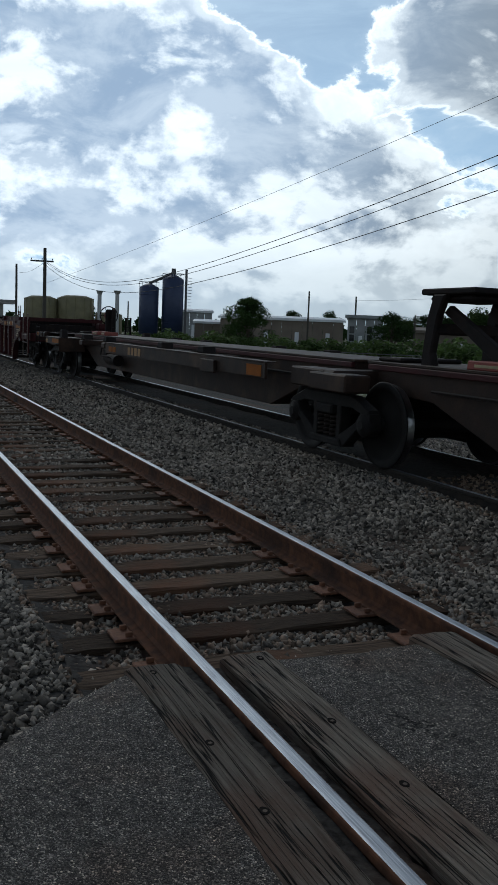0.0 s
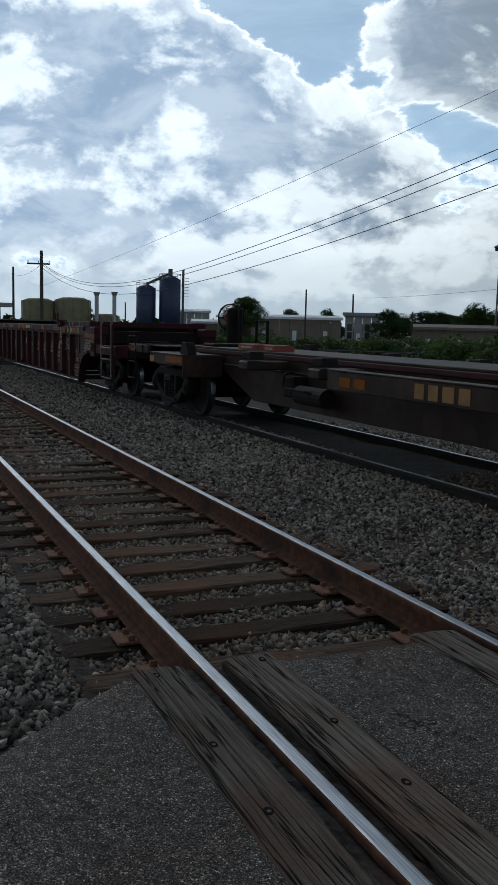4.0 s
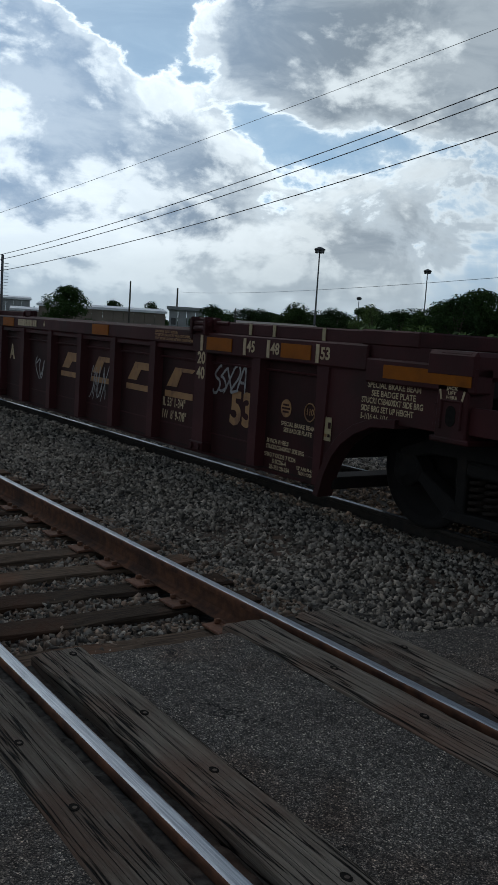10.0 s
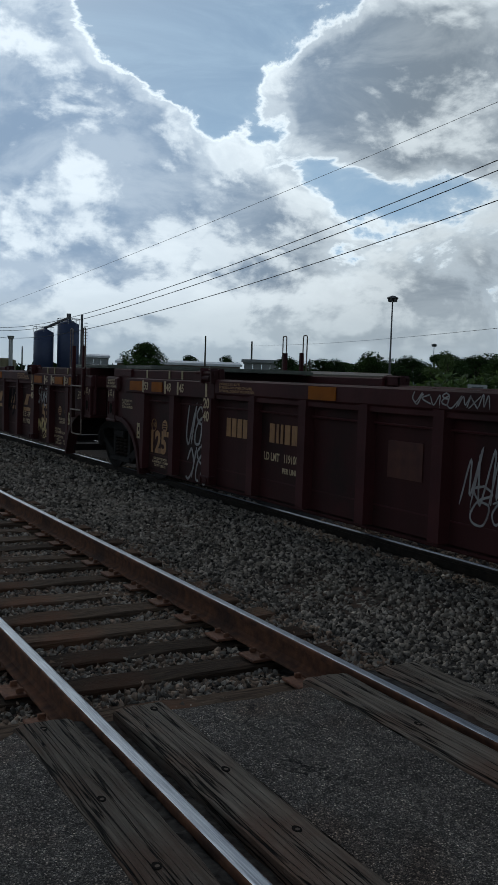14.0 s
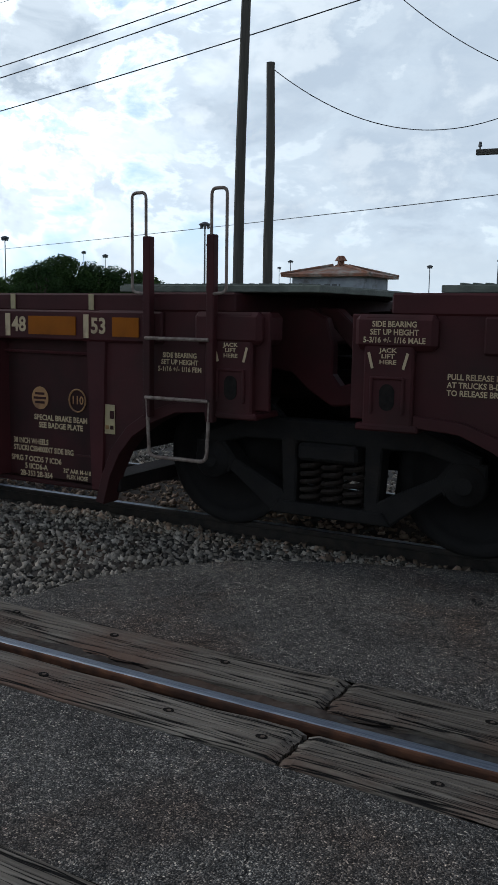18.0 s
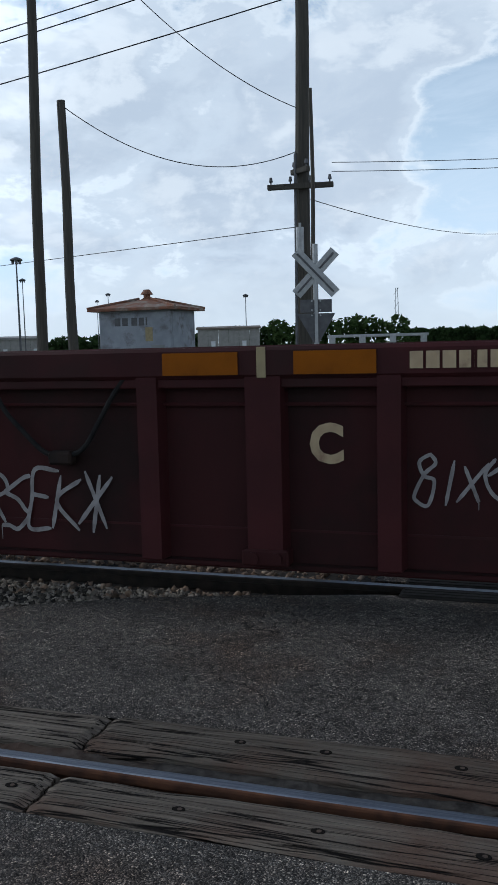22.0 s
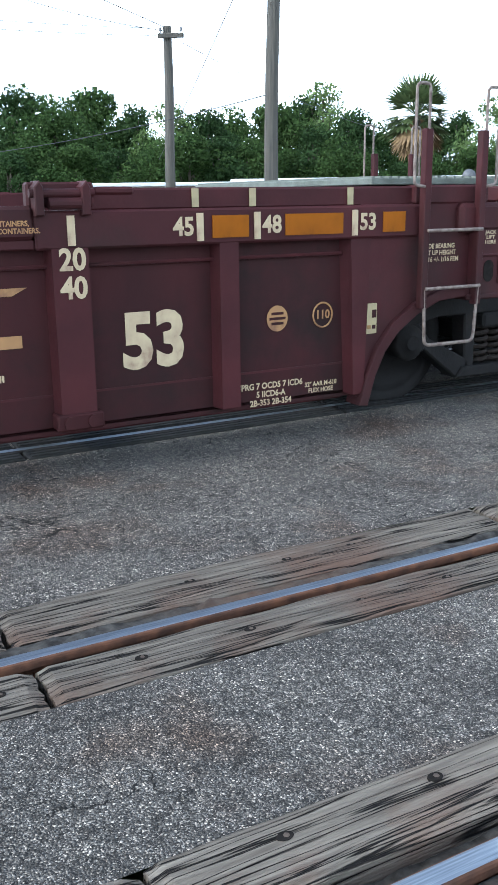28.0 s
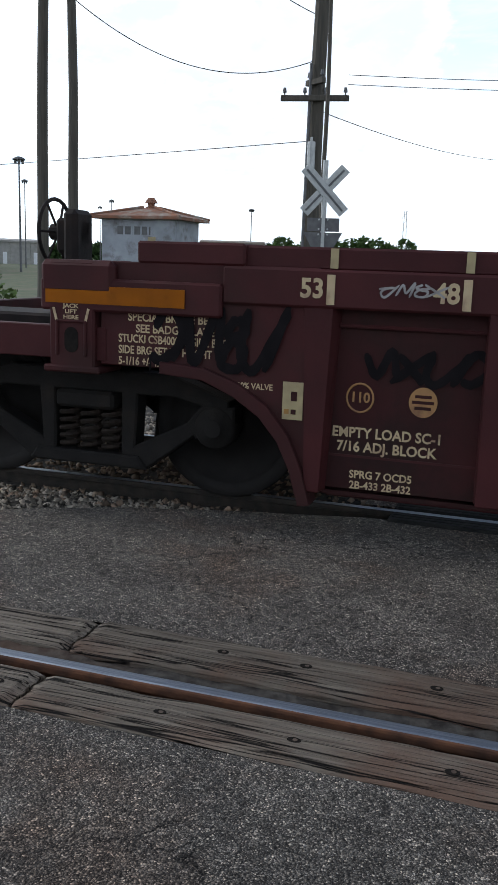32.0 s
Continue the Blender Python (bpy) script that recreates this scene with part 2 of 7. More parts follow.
def asphalt_material():
    """Old asphalt: dark binder packed with small stone chips, some pale, with rusty and worn patches and fine cracks."""
    m = mat("asphalt", (1.06, 0.995, 0.94), (1.62, 1.53, 1.43), 2.2, 0.85, 0, 0.5, 160, stain=(1.15, 0.82, 0.64), stain_at=0.60, stain_scale=0.9, spec=0.2)
    n, l = m.node_tree.nodes, m.node_tree.links
    p = n["Principled BSDF"]
    tone = p.inputs["Base Color"].links[0].from_socket
    tc = n.new("ShaderNodeTexCoord")

    def chips(scale, stops):
        v = n.new("ShaderNodeTexVoronoi")
        v.inputs["Scale"].default_value = scale
        l.new(tc.outputs["Object"], v.inputs["Vector"])
        sp = n.new("ShaderNodeSeparateColor")
        l.new(v.outputs["Color"], sp.inputs[0])
        r = n.new("ShaderNodeValToRGB")
        r.color_ramp.interpolation = "CONSTANT"
        e = r.color_ramp.elements
        e[0].position, e[0].color = 0, (*stops[0][1], 1)
        e[1].position, e[1].color = stops[1][0], (*stops[1][1], 1)
        for q, c in stops[2:]:
            e.new(q).color = (*c, 1)
        l.new(sp.outputs[0], r.inputs[0])
        return r.outputs[0], v.outputs["Distance"], sp.outputs[1]

    big, dist, _ = chips(140, [(0, (0.040, 0.0376, 0.035)), (0.36, (0.074, 0.0705, 0.0655)), (0.65, (0.145, 0.136, 0.124)), (0.86, (0.28, 0.259, 0.23)), (0.96, (0.51, 0.47, 0.41))])
    small, _, pick = chips(300, [(0, (0.030, 0.0282, 0.027)), (0.45, (0.062, 0.059, 0.056)), (0.70, (0.12, 0.115, 0.108)), (0.90, (0.30, 0.285, 0.26))])
    gap = n.new("ShaderNodeMapRange")
    gap.inputs[1].default_value, gap.inputs[2].default_value = 0.42, 0.60
    l.new(dist, gap.inputs[0])
    mx = n.new("ShaderNodeMix")
    mx.data_type = "RGBA"
    l.new(gap.outputs[0], mx.inputs[0])
    l.new(big, mx.inputs[6])
    l.new(small, mx.inputs[7])
    mid = n.new("ShaderNodeTexNoise")
    mid.inputs["Scale"].default_value, mid.inputs["Detail"].default_value, mid.inputs["Roughness"].default_value = 26, 4, 0.75
    l.new(tc.outputs["Object"], mid.inputs["Vector"])
    mr = n.new("ShaderNodeMapRange")
    mr.inputs[1].default_value, mr.inputs[2].default_value, mr.inputs[3].default_value, mr.inputs[4].default_value = 0.38, 0.62, 0.62, 1.3
    l.new(mid.outputs[0], mr.inputs[0])
    mul = n.new("ShaderNodeMix")
    mul.data_type, mul.blend_type = "RGBA", "MULTIPLY"
    mul.inputs[0].default_value = 1.0
    l.new(mx.outputs[2], mul.inputs[6])
    l.new(tone, mul.inputs[7])
    # cracks that wander
    wn_ = n.new("ShaderNodeTexNoise")
    wn_.inputs["Scale"].default_value, wn_.inputs["Detail"].default_value = 5.0, 6
    l.new(tc.outputs["Object"], wn_.inputs["Vector"])
    ad = n.new("ShaderNodeVectorMath")
    ad.operation = "MULTIPLY_ADD"
    l.new(wn_.outputs["Color"], ad.inputs[0])
    ad.inputs[1].default_value = (0.5, 0.5, 0.5)
    l.new(tc.outputs["Object"], ad.inputs[2])
    vc = n.new("ShaderNodeTexVoronoi")
    vc.feature = "DISTANCE_TO_EDGE"
    vc.inputs["Scale"].default_value = 1.9
    l.new(ad.outputs[0], vc.inputs["Vector"])
    rc = n.new("ShaderNodeMapRange")
    rc.inputs[1].default_value, rc.inputs[2].default_value, rc.inputs[3].default_value = 0.003, 0.016, 0.12
    l.new(vc.outputs["Distance"], rc.inputs[0])
    few = n.new("ShaderNodeTexNoise")
    few.inputs["Scale"].default_value = 1.1
    l.new(tc.outputs["Object"], few.inputs["Vector"])
    fr = n.new("ShaderNodeMapRange")
    fr.inputs[1].default_value, fr.inputs[2].default_value = 0.50, 0.60
    l.new(few.outputs[0], fr.inputs[0])
    cr = n.new("ShaderNodeMix")
    cr.data_type = "FLOAT"
    cr.inputs[2].default_value = 1.0
    l.new(fr.outputs[0], cr.inputs[0])
    l.new(rc.outputs[0], cr.inputs[3])
    sc = n.new("ShaderNodeVectorMath")
    sc.operation = "SCALE"
    l.new(mul.outputs[2], sc.inputs[0])
    both = n.new("ShaderNodeMath")
    both.operation = "MULTIPLY"
    l.new(cr.outputs[0], both.inputs[0])
    l.new(mr.outputs[0], both.inputs[1])
    l.new(both.outputs[0], sc.inputs["Scale"])
    l.new(sc.outputs[0], p.inputs["Base Color"])
    b = n.new("ShaderNodeBump")
    b.inputs["Strength"].default_value, b.inputs["Distance"].default_value = 1.0, 0.010
    b.invert = True
    l.new(dist, b.inputs["Height"])
    l.new(p.inputs["Normal"].links[0].from_socket, b.inputs["Normal"])
    l.new(b.outputs[0], p.inputs["Normal"])
    return m


M_asphalt = asphalt_material()
# Bed much darker than its stones: the gaps' shade is in this colour.
M_ballast = mat("ballast_bed", (0.022, 0.019, 0.017), (0.07, 0.064, 0.057), 22, 0.95, 0, 1.0, 30, stain=(0.10, 0.06, 0.04), stain_at=0.6, stain_scale=0.5, spec=0.15)
M_stone = mat("ballast_stone", (0.150, 0.127, 0.102), (0.262, 0.230, 0.190), 9, 0.9, 0, 0.6, 60, island=-0.92, spec=0.2)
M_stone_rust = mat("rusty_ballast_stone", (0.16, 0.105, 0.072), (0.25, 0.19, 0.14), 9, 0.9, 0, 0.3, 60, island=-0.65, spec=0.2)
M_railtop = mat("polished_rail_head", (0.38, 0.41, 0.45), (0.22, 0.24, 0.27), 30, 0.36, 1.0, 0.25, 60, stretch=(0.15, 6, 3), rough2=0.55)
M_rail = mat("rusty_rail", (0.135, 0.060, 0.033), (0.060, 0.031, 0.021), 14, 0.9, 0, 0.4, 50, stain=(0.035, 0.022, 0.018), stain_at=0.6, spec=0.15)
# Darker, greyer rail sides, used on the second track.
M_rail_dark = mat("dark_brown_rail", (0.032, 0.026, 0.021), (0.017, 0.015, 0.0135), 14, 0.85, 0, 0.4, 50, spec=0.2)
M_rustpanel = mat("rust_stained_panel", (0.085, 0.030, 0.020), (0.055, 0.020, 0.016), 9, 0.7, spec=0.25)
M_plate = mat("rusty_tie_plate", (0.19, 0.085, 0.045), (0.11, 0.05, 0.03), 30, 0.85, 0.1, 0.4, 70, island=0.2)
M_tie = mat("creosoted_tie", (0.040, 0.028, 0.020), (0.125, 0.088, 0.060), 10, 0.95, 0, 1.0, 26, stretch=(6, 0.5, 6), stain=(0.13, 0.062, 0.035), stain_at=0.6, island=0.45, spec=0.12)
M_grass = mat("rough_grass", (0.05, 0.075, 0.025), (0.10, 0.10, 0.045), 1.4, 0.95, 0, 0.5, 20, stain=(0.13, 0.11, 0.07), stain_at=0.6, stain_scale=0.2)
# Near black: the shade inside holes, put into the colour of flat plates.
M_hole_shade = mat("painted_hole_shade", (0.012, 0.011, 0.01), (0.02, 0.017, 0.015), 30, 0.9, spec=0.03)
M_bolt = mat("rusty_bolt", (0.12, 0.085, 0.06), (0.07, 0.05, 0.04), 60, 0.7, 0.4)
M_car = mat("oxide_red_car_paint", (0.054, 0.0118, 0.0128), (0.038, 0.0095, 0.0102), 3.0, 0.58, 0, 0.15, 30, stain=(0.028, 0.011, 0.010), stain_at=0.6, stain_scale=1.1, spec=0.18, rough2=0.75)
# Darker than the posts' paint: grime, plus the recess's shade put into the colour.
M_side = mat("grimy_shaded_red_side", (0.042, 0.0100, 0.0102), (0.027, 0.0078, 0.0080), 2.2, 0.65, 0, 0.2, 18, stretch=(1, 1, 0.35), stain=(0.018, 0.0085, 0.0075), stain_at=0.58, stain_scale=1.3, spec=0.16, rough2=0.75)
M_cardark = mat("grimy_underframe", (0.017, 0.012, 0.011), (0.010, 0.008, 0.0075), 6, 0.8, 0, 0.3, 40, stain=(0.032, 0.020, 0.015), stain_at=0.62, spec=0.2)
M_truck = mat("grimy_cast_steel", (0.013, 0.0112, 0.0103), (0.0085, 0.0075, 0.007), 9, 0.8, 0, 0.4, 45, stain=(0.028, 0.019, 0.014), stain_at=0.62, spec=0.2)
M_wheel = mat("worn_wheel_steel", (0.012, 0.0105, 0.0098), (0.008, 0.007, 0.0066), 9, 0.75, 0, 0.2, 45, spec=0.2)
M_tread = mat("polished_wheel_tread", (0.5, 0.5, 0.52), (0.4, 0.4, 0.42), 20, 0.3, 1.0)
M_spring = mat("spring_steel", (0.026, 0.018, 0.014), (0.016, 0.012, 0.010), 20, 0.8, 0.1, spec=0.2)
M_ochre = mat("ochre_stencil_paint", (0.34, 0.175, 0.062), (0.26, 0.13, 0.05), 9, 0.65, stain=(0.13, 0.055, 0.03), stain_at=0.62, stain_scale=5)
M_cream = mat("cream_stencil_paint", (0.48, 0.37, 0.22), (0.38, 0.28, 0.17), 12, 0.65, stain=(0.2, 0.11, 0.07), stain_at=0.65, stain_scale=6)
M_orange = mat("orange_reflector", (0.27, 0.082, 0.003), (0.21, 0.062, 0.003), 5, 0.6, 0, 0.1, 200, stain=(0.14, 0.042, 0.006), stain_at=0.66, stain_scale=3, spec=0.1)
M_white = mat("yellowed_notice_plate", (0.36, 0.29, 0.15), (0.28, 0.22, 0.12), 16, 0.6)
M_spray = mat("silver_spray_paint", (0.31, 0.295, 0.29), (0.20, 0.18, 0.18), 14, 0.55, stain=(0.10, 0.07, 0.07), stain_at=0.64, stain_scale=6)
M_sprayy = mat("straw_spray_paint", (0.55, 0.42, 0.17), (0.42, 0.30, 0.12), 14, 0.5)
M_sprayk = mat("black_spray_paint", (0.006, 0.0052, 0.006), (0.011, 0.009, 0.010), 8, 0.85, spec=0.08)
M_grab = mat("worn_grab_iron", (0.23, 0.185, 0.155), (0.12, 0.085, 0.07), 30, 0.6, 0.2, spec=0.3)
M_deck = mat("galvanised_deck_plate", (0.15, 0.16, 0.135), (0.10, 0.108, 0.09), 9, 0.6, 0.2, 0.4, 90, spec=0.2)
M_rubber = mat("black_rubber", (0.012, 0.012, 0.012), (0.022, 0.021, 0.020), 14, 0.85, 0, 0.4, 60, spec=0.2)
M_spine = mat("faded_brown_car_paint", (0.036, 0.020, 0.014), (0.022, 0.014, 0.011), 4, 0.65, 0, 0.2, 30, stain=(0.07, 0.04, 0.025), stain_at=0.6, stain_scale=1.5, spec=0.2)
M_yellow = mat("faded_yellow_paint", (0.30, 0.15, 0.03), (0.20, 0.10, 0.03), 6, 0.6)
M_pole = mat("weathered_pole_wood", (0.085, 0.075, 0.06), (0.055, 0.05, 0.042), 6, 0.9, 0, 0.5, 30, stretch=(4, 4, 0.25))
M_wire = mat("black_cable", (0.015, 0.015, 0.017), (0.02, 0.02, 0.02), 5, 0.6)
M_galv = mat("galvanised_steel", (0.42, 0.43, 0.43), (0.33, 0.34, 0.34), 8, 0.5, 0.6)
M_dullsteel = mat("dull_steel", (0.13, 0.13, 0.135), (0.09, 0.09, 0.095), 8, 0.6, 0.3)
M_bark = mat("bark", (0.09, 0.07, 0.05), (0.05, 0.04, 0.03), 5, 0.95, 0, 0.7, 12, stretch=(2, 2, 0.5))
M_leaf = mat("tree_leaves", (0.036, 0.066, 0.018), (0.052, 0.084, 0.024), 0.6, 0.85, island=-0.35, spec=0.12)
M_leafd = mat("dark_tree_leaves", (0.026, 0.050, 0.016), (0.038, 0.066, 0.021), 0.6, 0.85, island=-0.35, spec=0.12)
M_leafy = mat("bright_shrub_leaves", (0.065, 0.11, 0.024), (0.095, 0.14, 0.036), 0.8, 0.75, island=-0.4)
M_frond = mat("palm_frond", (0.065, 0.10, 0.035), (0.10, 0.125, 0.045), 2, 0.6, island=-0.5)
M_deadfrond = mat("dead_palm_frond", (0.22, 0.14, 0.06), (0.15, 0.09, 0.04), 3, 0.8, island=-0.3)


def let_light_through(m, amount):
    """Leaves pass some light on to their far side."""
    n, l = m.node_tree.nodes, m.node_tree.links
    p = n["Principled BSDF"]
    t = n.new("ShaderNodeBsdfTranslucent")
    l.new(p.inputs["Base Color"].links[0].from_socket, t.inputs[0])
    mx = n.new("ShaderNodeMixShader")
    mx.inputs[0].default_value = amount
    l.new(p.outputs[0], mx.inputs[1])
    l.new(t.outputs[0], mx.inputs[2])
    l.new(mx.outputs[0], n["Material Output"].inputs[0])


for m in (M_leaf, M_leafd, M_leafy, M_frond):
    let_light_through(m, 0.3)

# ---- tools ----
def link_mesh(name, me, material, parent=None, label=""):
    if material is not None and not me.materials:
        me.materials.append(material)
    ob = new(name, me)
    ob.parent = parent
    if label:
        ob["label"] = label
    return ob


def part(name, bm, material, parent=None, label=""):
    """Links a bmesh (or a mesh already made) as one object under a thing or a part."""
    if isinstance(bm, bpy.types.Mesh):
        me = bm
    else:
        me = bpy.data.meshes.new(name)
        bm.normal_update()
        bm.to_mesh(me)
        bm.free()
    return link_mesh(name, me, material, parent, label)


def thing(name, label, category, x=0, y=0, z=0, rz=0, group="", kind=""):
    ob = new(name)
    ob.matrix_basis = pose(x, y, z, 0, 0, rz)
    ob.empty_display_size = 0.2
    return tagged(ob, label, category, group, kind)


def box(bm, x0, x1, y0, y1, z0, z1, bev=0.0):
    """A box with chamfered edges, added to bm."""
    r = bmesh.ops.create_cube(bm, size=1.0, matrix=Matrix.LocRotScale(((x0 + x1) / 2, (y0 + y1) / 2, (z0 + z1) / 2), None, (abs(x1 - x0), abs(y1 - y0), abs(z1 - z0))))
    if bev:
        vs = set(r["verts"])
        es = [e for e in bm.edges if e.verts[0] in vs and e.verts[1] in vs]
        bmesh.ops.bevel(bm, geom=es, offset=min(bev, abs(x1 - x0) * 0.4, abs(y1 - y0) * 0.4, abs(z1 - z0) * 0.4), segments=1, affect="EDGES")
    return bm


def bx(*a, bev=0.006):
    return box(bmesh.new(), *a, bev=bev)


def cyl(bm, p, q, r, n=12, r2=None):
    """A rod from p to q, added to bm."""
    p, q = Vector(p), Vector(q)
    m = Matrix.Translation((p + q) / 2) @ (q - p).to_track_quat("Z", "Y").to_matrix().to_4x4()
    bmesh.ops.create_cone(bm, cap_ends=True, segments=n, radius1=r, radius2=r if r2 is None else r2, depth=(q - p).length, matrix=m)
    return bm


def cy(*a, **k):
    return cyl(bmesh.new(), *a, **k)


def tube(points, r, n=8, bm=None):
    """A bent pipe through the points."""
    bm = bm or bmesh.new()
    pts = [Vector(p) for p in points]
    rings, side = [], None
    for i, p in enumerate(pts):
        d = (pts[min(i + 1, len(pts) - 1)] - pts[max(i - 1, 0)]).normalized()
        side = d.orthogonal() if side is None else side - d * side.dot(d)
        side.normalize()
        up = d.cross(side)
        rings.append([bm.verts.new(p + side * (r * math.cos(a)) + up * (r * math.sin(a))) for a in [2 * math.pi * k / n for k in range(n)]])
    for a, b in zip(rings, rings[1:]):
        for k in range(n):
            bm.faces.new((a[k], a[(k + 1) % n], b[(k + 1) % n], b[k]))
    bm.faces.new(list(reversed(rings[0])))
    bm.faces.new(rings[-1])
    return bm


def arc(points, steps=5, r=0.05):
    """The points with their corners rounded."""
    pts = [Vector(p) for p in points]
    res = [pts[0]]
    for a, b, c in zip(pts, pts[1:], pts[2:]):
        u, v = (a - b), (c - b)
        k = min(r, u.length * 0.45, v.length * 0.45)
        s, e = b + u.normalized() * k, b + v.normalized() * k
        for i in range(steps + 1):
            t = i / steps
            res.append(s * (1 - t) ** 2 + b * 2 * t * (1 - t) + e * t * t)
    return res + [pts[-1]]


def slab(outline, y0, y1, bm=None, axis="y", bev=0.0):
    """A plate cut to an outline in x and z (axis y) or x and y (axis z), with its thickness."""
    bm = bm or bmesh.new()
    if axis == "y":
        a = [bm.verts.new((x, y0, z)) for x, z in outline]
        b = [bm.verts.new((x, y1, z)) for x, z in outline]
    else:
        a = [bm.verts.new((x, y, y0)) for x, y in outline]
        b = [bm.verts.new((x, y, y1)) for x, y in outline]
    n = len(outline)
    fs = [bm.faces.new(a), bm.faces.new(list(reversed(b)))]
    for i in range(n):
        fs.append(bm.faces.new((a[i], b[i], b[(i + 1) % n], a[(i + 1) % n])))
    bmesh.ops.recalc_face_normals(bm, faces=fs)
    if bev:
        bmesh.ops.bevel(bm, geom=[e for f in fs[:2] for e in f.edges], offset=bev, segments=1, affect="EDGES")
    return bm


def mesh_from(verts, faces, name):
    me = bpy.data.meshes.new(name)
    me.from_pydata(verts, [], faces)
    me.update()
    return me


def letters(s, size, bold=0.0, spacing=1.0, align="CENTER"):
    """The words as a flat mesh that stands upright and faces -y."""
    cu = bpy.data.curves.new("letters", "FONT")
    cu.body, cu.size, cu.offset, cu.space_character = s, size, bold, spacing
    cu.align_x, cu.align_y, cu.resolution_u = align, "CENTER", 3
    ob = bpy.data.objects.new("letters", cu)
    scene.collection.objects.link(ob)
    bpy.context.view_layer.update()
    me = bpy.data.meshes.new_from_object(ob.evaluated_get(bpy.context.evaluated_depsgraph_get()))
    bpy.data.objects.remove(ob)
    bpy.data.curves.remove(cu)
    me.transform(Matrix.Rotation(radians(90), 4, "X"))
    me.materials.clear()
    return me


def write(parent, s, size, x, y, z, material, bold=0.0, spacing=1.0, wide=1.0, align="CENTER", name="lettering", label=""):
    ob = link_mesh(name, letters(s, size, bold, spacing, align), material, parent, label)
    ob.location, ob.scale = (x, y, z), (wide, 1, 1)
    return ob


# spray-can letters as strokes: pairs of digits are points across and up, a bar lifts the can; small letters are hooks that spell nothing
CAN = {"S": "89 59 27 16 45 74 82 60 30 11", "T": "09 99|59 40", "Y": "09 45 99|45 30", "X": "09 90|99 00", "E": "99 19 15 10 90|15 75", "R": "10 19 69 87 65 15|45 90",
       "K": "19 10|89 15 90", "B": "10 19 69 87 65 15|65 84 82 60 10", "O": "59 27 14 22 40 70 84 87 59", "W": "09 20 57 80 99", "I": "59 50", "2": "07 29 69 86 00 90",
       "A": "00 59 90|23 73", "!": "59 53|51 50", "*": "19 91|11 99|50 59", "a": "00 38 52 99 70", "b": "08 40 79 90", "c": "19 05 41 88 60 22", "d": "00 99|08 62 80",
       "e": "29 06 33 90|15 78", "f": "05 39 74 30 00|60 99", "g": "59 27 45 84 70 30 22 45 87 59", "h": "09 02 30 75 99|99 60", "i": "00 29 41 68 90", "j": "99 40 12 36|05 77"}


def tag_mesh(seed, word, w, h, width, slant=0.18):
    """A sprayed tag: smooth flat ribbons with round ends that face -y, centred."""
    rnd = random.Random(seed)
    verts, faces, lift = [], [], 0
    cell = w / len(word)
    for k, ch in enumerate(word):
        if ch == " ":
            continue
        sx, sz, dz = cell * rnd.uniform(1.0, 1.25), h * rnd.uniform(0.8, 1.1), h * rnd.uniform(-0.1, 0.1)
        for stroke in CAN[ch].split("|"):
            p = [Vector(((int(q[0]) / 9 - 0.5) * sx, 0, (int(q[1]) / 9 - 0.5) * sz)) for q in stroke.split()]
            p = [v + Vector((rnd.uniform(-0.06, 0.06) * sx + slant * v.z - w / 2 + cell * (k + 0.5), 0, dz + rnd.uniform(-0.06, 0.06) * sz)) for v in p]
            e = [p[0] * 2 - p[1]] + p + [p[-1] * 2 - p[-2]]
            pts = []
            for i in range(1, len(e) - 2):
                for j in range(6):
                    t = j / 6
                    pts.append(0.5 * (2 * e[i] + (e[i + 1] - e[i - 1]) * t + (2 * e[i - 1] - 5 * e[i] + 4 * e[i + 1] - e[i + 2]) * t * t + (3 * e[i] - e[i - 1] - 3 * e[i + 1] + e[i + 2]) * t ** 3))
            pts.append(p[-1])
            n, base = len(pts), len(verts)
            for i, q in enumerate(pts):
                d = pts[min(i + 1, n - 1)] - pts[max(i - 1, 0)]
                r = width * 0.5 * (0.45 if i in (0, n - 1) else 1.0) * rnd.uniform(0.9, 1.1)
                nn = Vector((-d.z, 0, d.x)).normalized() * r
                off = Vector((0, -0.00005 * lift, 0))
                lift += 1
                verts += [q + nn + off, q - nn + off]
            faces += [(base + 2 * i, base + 2 * i + 1, base + 2 * i + 3, base + 2 * i + 2) for i in range(n - 1)]
            if rnd.random() < 0.18:
                q = pts[-1]
                m, drip = len(verts), h * rnd.uniform(0.1, 0.3)
                verts += [q + Vector((-width * 0.14, -0.00005 * lift, 0)), q + Vector((width * 0.14, -0.00005 * lift, 0)), q + Vector((width * 0.1, -0.00005 * lift, -drip)), q + Vector((-width * 0.1, -0.00005 * lift, -drip))]
                faces.append((m, m + 1, m + 2, m + 3))
    return mesh_from(verts, faces, "graffiti")


def spray(parent, seed, x, y, z, w, h, word, width, material, label=""):
    ob = link_mesh("graffiti", tag_mesh(seed, word, w, h, width), material, parent, label)
    ob.location = (x, y, z)
    return ob


CAMP = Vector((0.1, -1.25, 0))


def far(b, d, z=0.0):
    """A place at the bearing b (from +y towards -x) and d metres from where the walker stands."""
    v = CAMP + bearing(b) * d
    return Vector((v.x, v.y, z))

# ---- ground, tracks and crossing ----
YB, ZB = 4.992, -0.012            # the second track's centre line and rail top at x = 0
GROUND = -0.62
GRADE, SLEW = 0.0021, 0.0084      # it falls slightly towards +x and draws slowly away from the first


def far_z(x):
    """Rail top of the second track."""
    return ZB - GRADE * x


def far_y(x):
    """Its centre line."""
    return YB + SLEW * x


def on_track(x):
    """A frame on the second track at x: along it, at the height of its rail tops."""
    return pose(x, far_y(x), far_z(x), 0, math.degrees(GRADE), math.degrees(SLEW))


